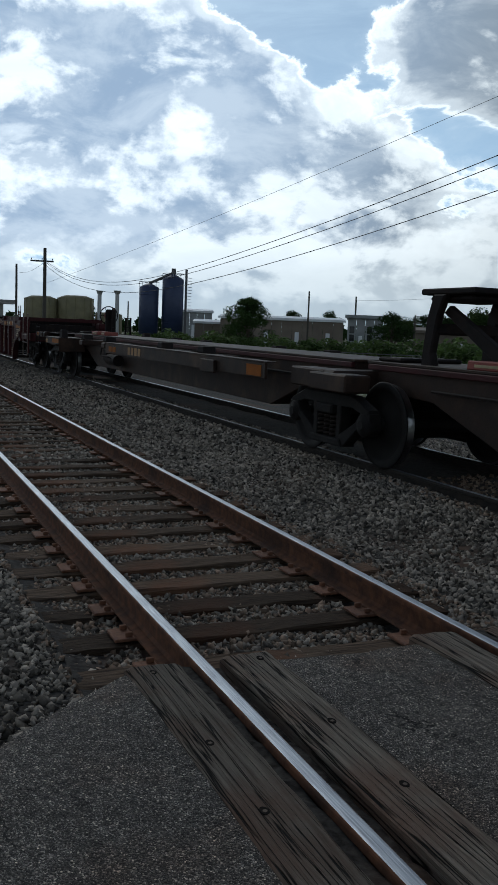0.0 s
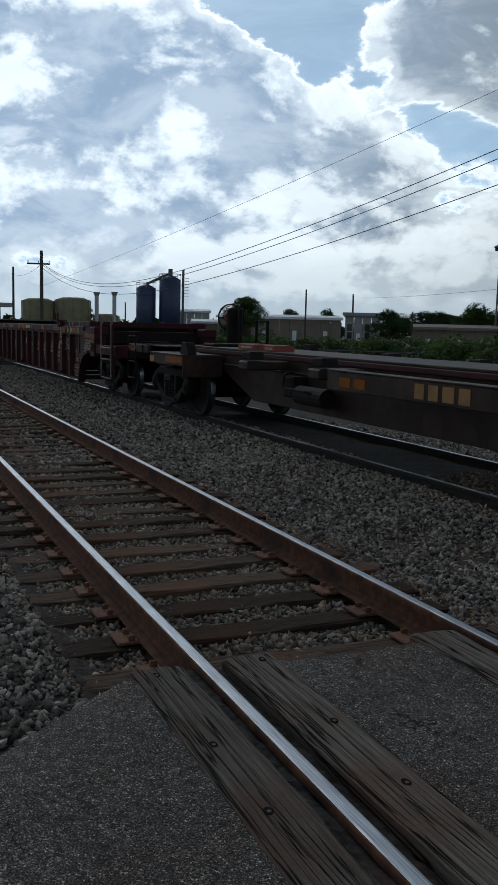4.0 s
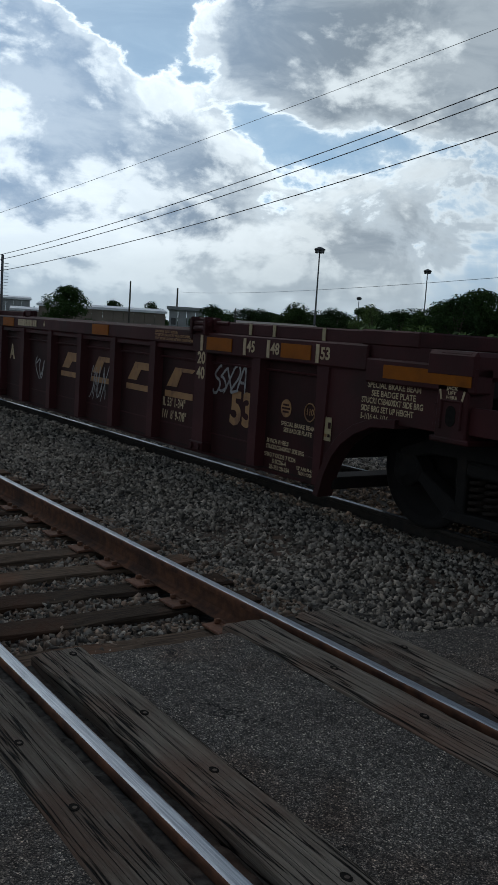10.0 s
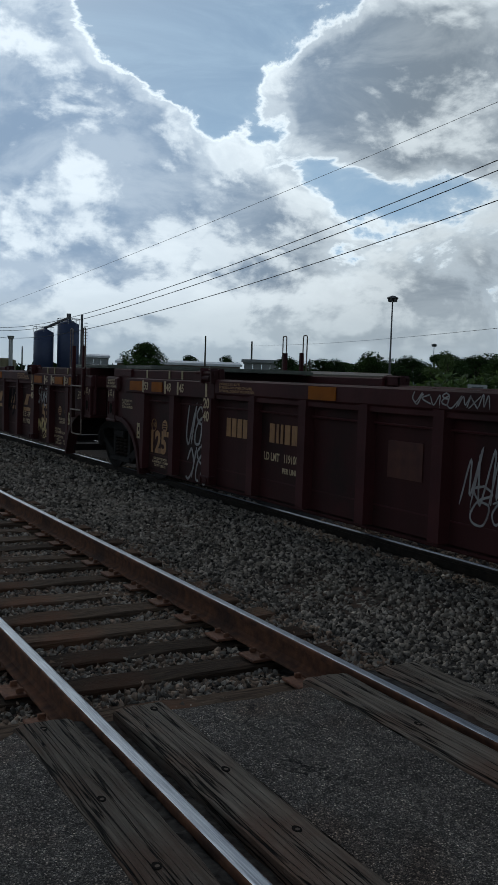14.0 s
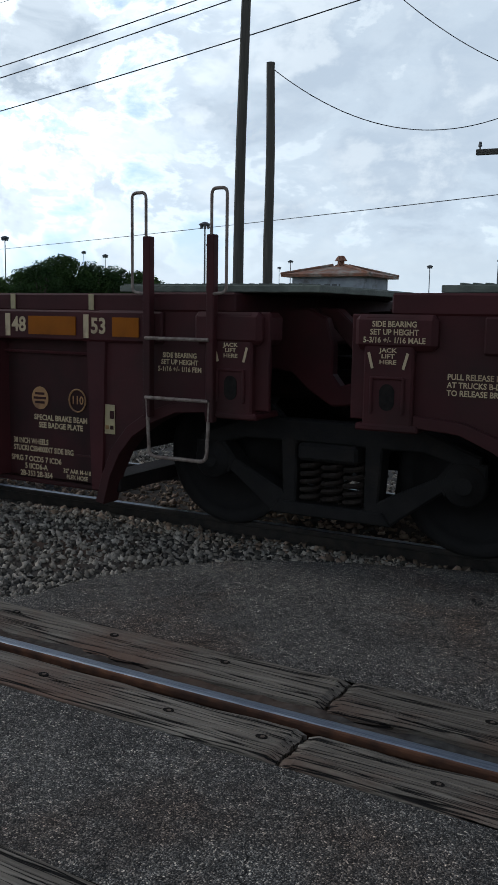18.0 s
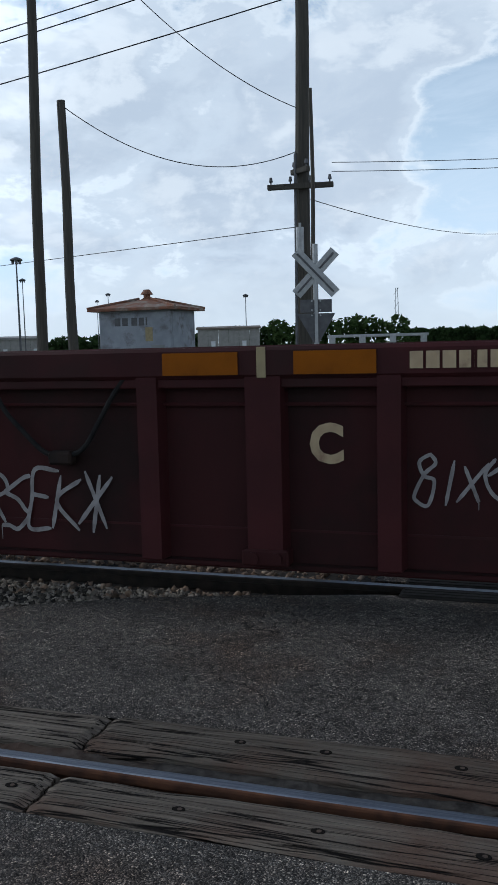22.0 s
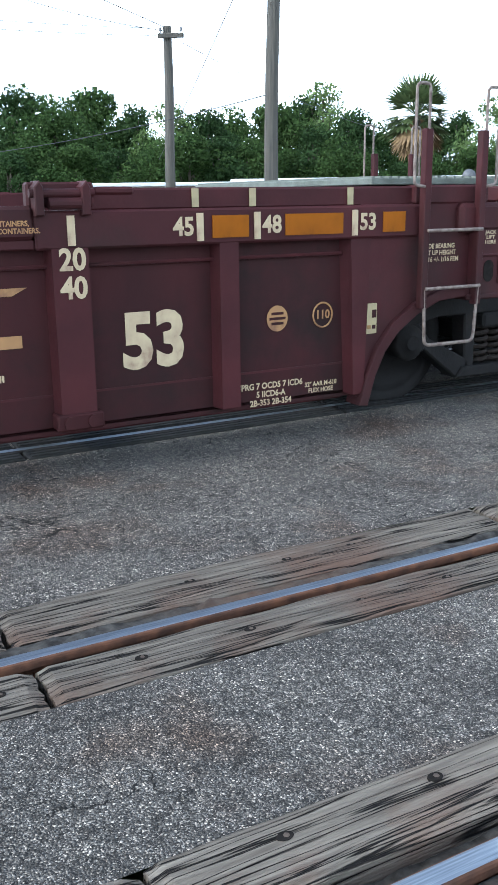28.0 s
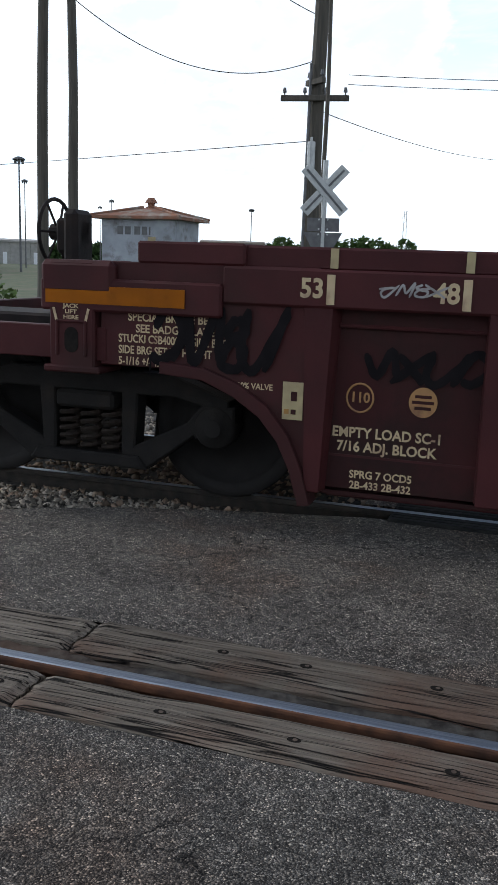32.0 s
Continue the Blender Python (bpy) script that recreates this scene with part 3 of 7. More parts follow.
def strip(name, xs, ys, zfun, material, label="", category="", kind="structure", nx=1, ny=1):
    v, f = [], []
    X, Y = np.linspace(*xs, nx + 1), np.linspace(*ys, ny + 1)
    for x in X:
        for y in Y:
            v.append((x, y, zfun(x, y)))
    for i in range(nx):
        for j in range(ny):
            a = i * (ny + 1) + j
            f.append((a, a + ny + 1, a + ny + 2, a + 1))
    ob = link_mesh(name, mesh_from(v, f, name), material)
    return tagged(ob, label, category, kind=kind)


strip("ground", (-2200, 2200), (-2200, 2200), lambda x, y: GROUND, M_grass, "flat rough grass and bare soil to the horizon", "ground", nx=8, ny=8)


def bed_height(x, y):
    """The top of the ballast: a shoulder down to the ground on either side, a shallow dip between the tracks."""
    n = 0.03 * noise.noise((x * 0.7, y * 0.9, 0)) + 0.02 * noise.noise((x * 2.3, y * 2.1, 4))
    if y < -0.5:
        base = -0.19 - 0.22 * max(0, (-0.9 - y)) / 1.6
    elif y > 2.7:
        w = min(1, (y - 2.7) / 0.75)
        base = -0.235 + w * (far_z(x) + 0.12) - 0.15 * max(0, y - far_y(x) - 1.1)
    else:
        base = -0.235
    return max(base + n, GROUND + 0.01)


strip("ballast", (-160, -1.0), (-3.6, 13.0), bed_height, M_ballast, "grey crushed-stone ballast bed under both tracks", "ballast", nx=600, ny=60)
strip("ballast_beyond", (-1.0, 60), (3.7, 8.6), bed_height, M_ballast, "crushed-stone ballast bed along the second track", "ballast", nx=120, ny=24)


def stones(name, count, xr, yr, size, material, seed, label, density=None):
    """Loose crushed stone: small irregular lumps lying on the bed."""
    rng = np.random.default_rng(seed)
    x = xr[0] + (xr[1] - xr[0]) * (1 - rng.random(count) ** 1.0)
    if density:
        x = xr[1] - (xr[1] - xr[0]) * rng.random(count) ** density
    y = rng.uniform(*yr, count)
    keep = np.array([in_ballast(a, b) for a, b in zip(x, y)])
    x, y = x[keep], y[keep]
    n = len(x)
    z = np.array([bed_height(a, b) for a, b in zip(x, y)])
    base = np.array([(1, 0, 0), (-1, 0, 0), (0, 1, 0), (0, -1, 0), (0, 0, 1), (0, 0, -1), (.7, .7, .5), (-.7, -.6, .6)], float)
    fac = np.array([(4, 0, 6), (4, 6, 2), (0, 2, 6), (4, 2, 1), (4, 1, 7), (7, 1, 3), (4, 7, 3), (4, 3, 0), (5, 2, 0), (5, 1, 2), (5, 3, 1), (5, 0, 3)])
    k = len(base)
    p = base[None] * rng.uniform(0.45, 1.25, (n, k, 1)) * (size * (0.5 + 0.95 * rng.random((n, 1, 1)) ** 1.4))
    p[:, :, 2] *= 0.72
    q = rng.normal(size=(n, 4))
    q /= np.linalg.norm(q, axis=1)[:, None]
    w, a, b, c = q.T
    R = np.stack([np.stack([1 - 2 * (b * b + c * c), 2 * (a * b - c * w), 2 * (a * c + b * w)], -1),
                  np.stack([2 * (a * b + c * w), 1 - 2 * (a * a + c * c), 2 * (b * c - a * w)], -1),
                  np.stack([2 * (a * c - b * w), 2 * (b * c + a * w), 1 - 2 * (a * a + b * b)], -1)], 1)
    p = np.einsum("nij,nkj->nki", R, p)
    p += np.stack([x, y, z + size * 0.25 * rng.uniform(-0.4, 1.0, n)], -1)[:, None, :]
    f = (fac[None] + (np.arange(n) * k)[:, None, None]).reshape(-1, 3)
    me = bpy.data.meshes.new(name)
    me.vertices.add(n * k)
    me.vertices.foreach_set("co", p.reshape(-1).astype(np.float32))
    me.loops.add(len(f) * 3)
    me.loops.foreach_set("vertex_index", f.reshape(-1).astype(np.int32))
    me.polygons.add(len(f))
    me.polygons.foreach_set("loop_start", np.arange(0, len(f) * 3, 3, dtype=np.int32))
    me.polygons.foreach_set("loop_total", np.full(len(f), 3, dtype=np.int32))
    me.update(calc_edges=True)
    ob = link_mesh(name, me, material)
    return tagged(ob, label, "ballast", kind="stuff")


def edge_x(y):
    """Where the road's asphalt begins along x, for each y."""
    if y < -0.3:
        base = -4.15 + 0.85 * max(0, (-0.4 - y)) / 0.9
    elif y < 1.69:
        base = -4.1
    else:
        base = float(np.interp(y, (1.69, 1.92, 2.16, 2.57, 3.08, 3.42, 3.67, 3.83, 4.1), (-4.05, -3.89, -3.69, -3.6, -3.36, -2.95, -2.48, -1.99, -0.94)))
    return base + 0.05 * noise.noise((y * 3.1, 0, 7)) + 0.03 * noise.noise((y * 9.0, 2, 7))


def in_ballast(x, y):
    if x > edge_x(y) - 0.01 and y < 4.1:
        return False
    if abs(y) < 0.06 or abs(y - 1.508) < 0.06 or abs(abs(y - far_y(x)) - 0.754) < 0.06:
        return False
    if x > -0.8 and y < 4.3:
        return False
    return True


stones("ballast_stones", 80000, (-12, -0.9), (-2.2, 4.1), 0.025, M_stone, 3, "loose grey crushed stone between and beside the tracks", 1.1)
stones("ballast_stones_far", 60000, (-36, -10.5), (-1.2, 4.6), 0.036, M_stone, 4, "loose grey crushed stone along the tracks", 1.5)
stones("ballast_stones_rusty", 14000, (-10, -3.9), (-0.55, 2.2), 0.025, M_stone_rust, 5, "rust-stained crushed stone between the rails")
stones("ballast_stones_under_cars", 8000, (-9, 4), (3.85, 6.2), 0.031, M_stone_rust, 6, "rust-stained crushed stone under the passing cars")


def asphalt(name, ys, z, label, x1=40.0, ny=16, camber=0.0):
    """A slab of old asphalt with a ragged end on the ballast."""
    v, f = [], []
    xs = np.concatenate([[0, 0.03, 0.08, 0.2], np.linspace(0.5, 12, 36), np.linspace(14, 46, 12)])
    Y = np.linspace(*ys, ny + 1)
    for y in Y:
        x0 = edge_x(y)
        for i, d in enumerate(xs):
            h = z(d + x0, y) - (0.16, 0.05, 0.015, 0.004)[i] if i < 4 else z(d + x0, y)
            v.append((x0 + d, y, h + 0.006 * noise.noise((d * 1.7, y * 1.9, 3))))
    m = len(xs)
    for j in range(ny):
        for i in range(m - 1):
            a = j * m + i
            f.append((a, a + 1, a + m + 1, a + m))
    ob = link_mesh(name, mesh_from(v, f, name), M_asphalt)
    for p in ob.data.polygons:
        p.use_smooth = True
    return tagged(ob, label, "road", kind="structure")


asphalt("road_near", (-14, -0.345), lambda x, y: -0.015 - 0.012 * max(0, -1 - y), "cracked grey asphalt of the crossing's approach", ny=40)
asphalt("road_between_rails", (0.372, 1.17), lambda x, y: -0.02, "worn asphalt with rusty patches between the rails", ny=8)
asphalt("road_between_tracks", (1.94, 4.06), lambda x, y: -0.02 + far_z(x) * max(0, min(1, (y - 2.0) / 1.7)), "worn grey asphalt between the two tracks", ny=20)
strip("road_between_far_rails", (-1.0, 40), (YB - 0.62, YB + 0.62), lambda x, y: far_z(x) - 0.02, M_asphalt, "asphalt between the rails of the second track", "road")
strip("road_beyond", (-1.0, 40), (YB + 0.95, 40), lambda x, y: far_z(x) - 0.04 - 0.02 * (y - YB) / 2, M_asphalt, "asphalt road beyond the tracks", "road", ny=6)


def rail_profile():
    h = 0.168
    half = [(0.0, 0.0), (0.021, 0.0), (0.028, -0.002), (0.034, -0.006), (0.0365, -0.014), (0.036, -0.036), (0.012, -0.046), (0.0085, -0.075), (0.0095, -0.125), (0.022, -0.145), (0.066, -0.157), (0.07, -0.168)]
    return half + [(-a, b) for a, b in reversed(half[1:])], h


def rail(parent, y, z, x0, x1, side):
    prof, h = rail_profile()
    n = len(prof)
    v, f, mats = [], [], []
    for x in (x0, x1):
        v += [(x, y + a, z + b) for a, b in prof]
    for i in range(n):
        j = (i + 1) % n
        f.append((i, j, n + j, n + i))
        top = min(prof[i][1], prof[j][1]) > -0.003
        mats.append(0 if top else 1)
    f += [tuple(range(n)), tuple(reversed(range(n, 2 * n)))]
    mats += [1, 1]
    me = mesh_from(v, f, "rail")
    me.materials.append(M_railtop)
    me.materials.append(side)
    me.polygons.foreach_set("material_index", mats)
    ob = new("rail", me)
    ob.parent = parent
    ob["label"] = "rusty steel rail with a polished head"
    return ob


def track(name, yc, z, x_ties, label, side):
    t = thing(name, label, "railway track", kind="structure")
    rail(t, yc - 0.754, z, -400, 300, side)
    rail(t, yc + 0.754, z, -400, 300, side)
    tie_meshes = []
    for k in range(5):
        rnd = random.Random(40 + k)
        b = bmesh.new()
        box(b, -0.115, 0.115, -1.3, 1.3, -0.2, 0, 0.012)
        bmesh.ops.subdivide_edges(b, edges=[e for e in b.edges if abs((e.verts[0].co - e.verts[1].co).y) > 1], cuts=9)
        for vv in b.verts:
            vv.co += Vector((rnd.uniform(-0.008, 0.008), 0, rnd.uniform(-0.012, 0.004)))
        me = bpy.data.meshes.new("tie")
        b.to_mesh(me)
        b.free()
        tie_meshes.append(me)
    plate = bpy.data.meshes.new("tie_plate")
    b = bmesh.new()
    box(b, -0.095, 0.095, -0.185, 0.185, 0, 0.018, 0.004)
    for sx in (-0.06, 0.06):
        for sy in (-0.1, 0.1):
            box(b, sx - 0.011, sx + 0.011, sy - 0.02, sy + 0.02, 0.018, 0.045, 0.004)
    b.to_mesh(plate)
    b.free()
    rnd = random.Random(9)
    x, i = x_ties[1], 0
    while x > x_ties[0]:
        tie = link_mesh("tie", tie_meshes[i % 5], M_tie, t)
        tie.matrix_basis = pose(x, yc + rnd.uniform(-0.05, 0.05), z - 0.187 - rnd.uniform(0, 0.014), 0, 0, rnd.uniform(-1.4, 1.4))
        if x > x_ties[0] * 0.45:
            for s in (-1, 1):
                pl = link_mesh("tie_plate", plate, M_plate, t)
                pl.matrix_basis = pose(x, yc + s * 0.754, z - 0.186)
        x -= 0.50 + rnd.uniform(-0.03, 0.03)
        i += 1
    return t


track("track_near", 0.754, 0.0, (-45, -4.45), "railway track with rusty rails on dark timber ties", M_rail)
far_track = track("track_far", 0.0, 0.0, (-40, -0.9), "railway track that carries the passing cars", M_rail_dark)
far_track.matrix_basis = on_track(0)

stones("ballast_stones_beyond", 9000, (-16, -1.1), (6.0, 12.0), 0.04, M_stone, 7, "loose grey crushed stone beyond the second track")


def plank_material():
    m = mat("weathered_timber", (0.215, 0.184, 0.148), (0.105, 0.087, 0.070), 7, 0.9, 0, 1.0, 22, stretch=(0.3, 8, 8), stain=(0.135, 0.085, 0.062), stain_at=0.57, stain_scale=1.1, island=0.22, detail=9, spec=0.12)
    n, l = m.node_tree.nodes, m.node_tree.links
    p = n["Principled BSDF"]
    col = p.inputs["Base Color"].links[0].from_socket
    tc = n.new("ShaderNodeTexCoord")
    mp = n.new("ShaderNodeMapping")
    mp.inputs["Scale"].default_value = (0.42, 21, 8)
    l.new(tc.outputs["Object"], mp.inputs[0])
    v = n.new("ShaderNodeTexVoronoi")
    v.feature = "DISTANCE_TO_EDGE"
    v.inputs["Scale"].default_value = 1.7
    w = n.new("ShaderNodeTexNoise")
    w.inputs["Scale"].default_value = 2.2
    l.new(mp.outputs[0], w.inputs["Vector"])
    ad = n.new("ShaderNodeVectorMath")
    ad.operation = "MULTIPLY_ADD"
    l.new(w.outputs["Color"], ad.inputs[0])
    ad.inputs[1].default_value = (0.6, 0.6, 0.6)
    l.new(mp.outputs[0], ad.inputs[2])
    l.new(ad.outputs[0], v.inputs["Vector"])
    r = n.new("ShaderNodeMapRange")
    r.inputs[1].default_value, r.inputs[2].default_value = 0.010, 0.045
    l.new(v.outputs["Distance"], r.inputs[0])
    mx = n.new("ShaderNodeMix")
    mx.data_type = "RGBA"
    l.new(r.outputs[0], mx.inputs[0])
    mx.inputs[6].default_value = (0.012, 0.010, 0.009, 1)
    l.new(col, mx.inputs[7])
    l.new(mx.outputs[2], p.inputs["Base Color"])
    b = n.new("ShaderNodeBump")
    b.inputs["Strength"].default_value, b.inputs["Distance"].default_value = 1.0, 0.022
    l.new(r.outputs[0], b.inputs["Height"])
    old = p.inputs["Normal"].links[0].from_node
    l.new(old.outputs[0], b.inputs["Normal"])
    l.new(b.outputs[0], p.inputs["Normal"])
    return m


M_plank = plank_material()


def plank(x0, x1, y0, y1, bolts, seed, z=0.0, by=None, label="weathered grey crossing timber beside the rail"):
    """A crossing timber: a worn, split beam with bolts on painted, shade-dark discs."""
    rnd = random.Random(seed)
    t = thing("crossing_timber", label, "timber", x0, (y0 + y1) / 2, z, group="crossing timbers")
    L, w = x1 - x0, (y1 - y0) / 2
    nx, ny = 60, 10
    v, f = [], []

    def top(x, y):
        return 0.010 * noise.noise((x * 1.3 + seed, y * 18, seed)) + 0.006 * noise.noise((x * 4 + seed, y * 40, seed * 2.0))

    for i in range(nx + 1):
        for j in range(ny + 1):
            x, y = L * i / nx, -w + 2 * w * j / ny
            edge = min(1, min(j, ny - j) / 1.0)
            h = top(x, y) - (1 - edge) * (0.014 + 0.014 * abs(noise.noise((x * 3, seed, 1))))
            if i in (0, nx):
                h -= 0.015
            yy = y + (0.010 * noise.noise((x * 2.2, y * 3, seed)) if j in (0, ny) else 0)
            xx = x + (rnd.uniform(-0.006, 0.006) if i in (0, nx) else 0)
            v.append((xx, yy, h))
    for i in range(nx):
        for j in range(ny):
            a = i * (ny + 1) + j
            f.append((a, a + ny + 1, a + ny + 2, a + 1))
    rim = [i * (ny + 1) for i in range(nx + 1)] + [nx * (ny + 1) + j for j in range(1, ny + 1)] + [i * (ny + 1) + ny for i in range(nx - 1, -1, -1)] + list(range(ny - 1, 0, -1))
    k = len(v)
    v += [(v[r][0], v[r][1], -0.19) for r in rim]
    m = len(rim)
    f += [(rim[i], k + i, k + (i + 1) % m, rim[(i + 1) % m]) for i in range(m)]
    beam = link_mesh("beam", mesh_from(v, f, "beam"), M_plank, t)
    yb = (by if by is not None else (y0 + y1) / 2) - (y0 + y1) / 2
    for xb in bolts:
        hb = top(xb - x0, yb)
        # Flat dark disc: the recess's shade is in its colour, no hole is cut.
        hole = part("bolt_hole_shade", cy((0, 0, -0.03), (0, 0, 0.0025), 0.019, n=12), M_hole_shade, t)
        hole.matrix_basis = Matrix.LocRotScale((xb - x0, yb, hb), None, (1.25, 0.85, 1))
        part("bolt", cy((xb - x0 + 0.004, yb, hb), (xb - x0 + 0.004, yb, hb + 0.0034), 0.009, n=6), M_bolt, t)
    return t



# ---- crossing timbers ----
OUT, INN = "weathered grey crossing timber on the field side of the rail", "weathered grey crossing timber inside the rail"
for i, (a, b, bolts) in enumerate(((-4.10, -1.62, (-3.98, -3.26, -2.76, -2.0)), (-1.59, 0.86, (-1.2, -0.5, 0.2)), (0.88, 3.3, (1.2, 1.9, 2.7)), (3.33, 5.8, (3.7, 4.6)))):
    plank(a, b, -0.345, -0.098, bolts, 11 + i, 0.0, -0.25, label=OUT)
for i, (a, b, bolts) in enumerate(((-4.11, -1.60, (-4.0, -3.29, -2.765, -2.05)), (-1.57, 0.88, (-1.1, -0.4, 0.3)), (0.90, 3.35, (1.238, 1.711, 2.3)), (3.38, 5.8, (3.7, 4.6)))):
    plank(a, b, 0.122, 0.372, bolts, 21 + i, -0.002, 0.28, label=INN)
for i, (a, b, bolts) in enumerate(((-4.10, -1.605, (-3.325, -2.74, -2.12, -1.72)), (-1.585, 0.905, (-1.08, -0.607, -0.103, 0.329, 0.774)), (0.925, 3.3, (1.263, 1.69, 2.188, 2.618)), (3.33, 5.8, (3.7, 4.6)))):
    plank(a, b, 1.175, 1.428, bolts, 31 + i, 0.0, 1.295, label=INN)
for i, (a, b, bolts) in enumerate(((-4.1, -1.65, (-3.4, -2.79, -2.19)), (-1.625, 0.88, (-1.046, -0.709, -0.216, 0.348, 0.80)), (0.90, 3.3, (1.687, 2.157, 2.5)), (3.33, 5.8, (3.7, 4.6)))):
    plank(a, b, 1.64, 1.94, bolts, 41 + i, 0.006 if i == 1 else -0.006, 1.82, label=OUT)


def flangeway_dirt(y0, y1, z, seed):
    """Packed dirt and splinters between a timber and the rail."""
    rnd = random.Random(seed)
    v, f = [], []
    n = 140
    for i in range(n + 1):
        x = -4.1 + 9.9 * i / n
        for y in (y0, (y0 + y1) / 2, y1):
            v.append((x, y, z + rnd.uniform(-0.008, 0.010)))
    for i in range(n):
        for j in range(2):
            a = i * 3 + j
            f.append((a, a + 3, a + 4, a + 1))
    ob = link_mesh("flangeway_dirt", mesh_from(v, f, "flangeway_dirt"), M_ballast)
    tagged(ob, "dark dirt packed between the timbers and the rail", "dirt", kind="stuff")


for k, (a, b, z) in enumerate(((-0.11, -0.03, -0.045), (0.03, 0.13, -0.075), (1.42, 1.478, -0.075), (1.538, 1.65, -0.030))):
    flangeway_dirt(a, b, z, k)


def rubber_strips():
    for y0, y1, n in ((-0.97, -0.80, "field side"), (-0.68, -0.5, "inner side"), (0.5, 0.68, "inner side"), (0.82, 1.0, "field side")):
        for k in range(4):
            t = thing("flangeway_panel", "black rubber panel along the rail on its " + n, "rubber panel", group="flangeway panels")
            t.matrix_basis = on_track(-0.8 + 2.4 * k)
            part("pad", bx(0, 2.38, y0, y1, -0.12, -0.006, bev=0.008), M_rubber, t)
            for g in range(3):
                yy = y0 + (y1 - y0) * (g + 0.5) / 3
                part("rib", bx(0.02, 2.36, yy - 0.02, yy + 0.02, -0.01, 0.002, bev=0.003), M_rubber, t)


rubber_strips()

# ---- the train ----
SPEED, GAIN = 2.716, 0.004     # the train gathers speed slowly


def run(t):
    """How far the train has come at t, counted from t = 20."""
    return SPEED * (t - 20) + GAIN * (t - 20) ** 2


WHEEL_R = 0.483
keyed_things, keyed_wheels = [], []


def on_train(ob, x20):
    """x20: where the thing stands along the track at t = 20."""
    ob.matrix_basis = on_track(x20 + run(0))
    keyed_things.append((ob, x20))
    return ob


def mesh_of(name, bm, *materials):
    me = bpy.data.meshes.new(name)
    bm.normal_update()
    bm.to_mesh(me)
    bm.free()
    for m in materials:
        me.materials.append(m)
    return me


def lathe(profile, n, axis_y=0.0):
    """A body turned about the y axis from (y, r) pairs."""
    bm = bmesh.new()
    rings = []
    for y, r in profile:
        rings.append([bm.verts.new((r * math.cos(2 * math.pi * k / n), y, r * math.sin(2 * math.pi * k / n))) for k in range(n)])
    for a, b in zip(rings, rings[1:]):
        for k in range(n):
            f = bm.faces.new((a[k], b[k], b[(k + 1) % n], a[(k + 1) % n]))
            f.smooth = True
    bm.faces.new(rings[0])
    bm.faces.new(list(reversed(rings[-1])))
    bmesh.ops.recalc_face_normals(bm, faces=bm.faces[:])
    return bm


def wheel_mesh(s):
    prof = [(-0.075, 0.12), (-0.06, 0.17), (-0.02, 0.22), (-0.015, 0.36), (-0.045, 0.41), (-0.066, 0.418), (-0.066, 0.470), (-0.05, WHEEL_R - 0.004), (0.03, WHEEL_R + 0.002), (0.045, WHEEL_R + 0.022), (0.058, WHEEL_R + 0.024), (0.066, WHEEL_R + 0.01), (0.066, 0.418), (0.05, 0.41), (0.022, 0.36), (0.02, 0.22), (0.06, 0.17), (0.075, 0.12)]
    bm = lathe([(y * -s, r) for y, r in prof], 40)
    me = mesh_of("wheel", bm, M_wheel, M_tread)
    for p in me.polygons:
        c = [me.vertices[i].co for i in p.vertices]
        if all(math.hypot(v.x, v.z) > 0.468 for v in c) and len(c) == 4 and max(v.y * -s for v in c) < 0.035:
            p.material_index = 1
    return me


def side_frame_mesh():
    b = bmesh.new()
    y0, y1 = -0.075, 0.075
    slab([(-0.98, 0.66), (-0.60, 0.80), (0.60, 0.80), (0.98, 0.66), (0.98, 0.56), (0.62, 0.655), (-0.62, 0.655), (-0.98, 0.56)], y0, y1, b, bev=0.012)
    for s in (-1, 1):
        slab([(s * 1.02, 0.62), (s * 0.80, 0.62), (s * 0.70, 0.50), (s * 0.76, 0.40), (s * 1.02, 0.44)], y0 - 0.005, y1 + 0.005, b, bev=0.012)
        slab([(s * 0.86, 0.50), (s * 0.76, 0.53), (s * 0.30, 0.30), (s * 0.28, 0.17), (s * 0.42, 0.17)], y0, y1, b, bev=0.012)
        slab([(s * 0.24, 0.68), (s * 0.36, 0.68), (s * 0.335, 0.22), (s * 0.24, 0.22)], y0, y1, b, bev=0.012)
    slab([(-0.43, 0.17), (0.43, 0.17), (0.37, 0.255), (-0.37, 0.255)], y0 - 0.03, y1 + 0.03, b, bev=0.012)
    return mesh_of("side_frame", b, M_truck)


def spring_mesh():
    pts = [(0.062 * math.cos(a), 0.062 * math.sin(a), 0.255 + 0.29 * i / 60) for i, a in enumerate([2 * math.pi * 5.5 * k / 60 for k in range(61)])]
    return mesh_of("spring", tube(pts, 0.017, 6), M_spring)


TM = {}


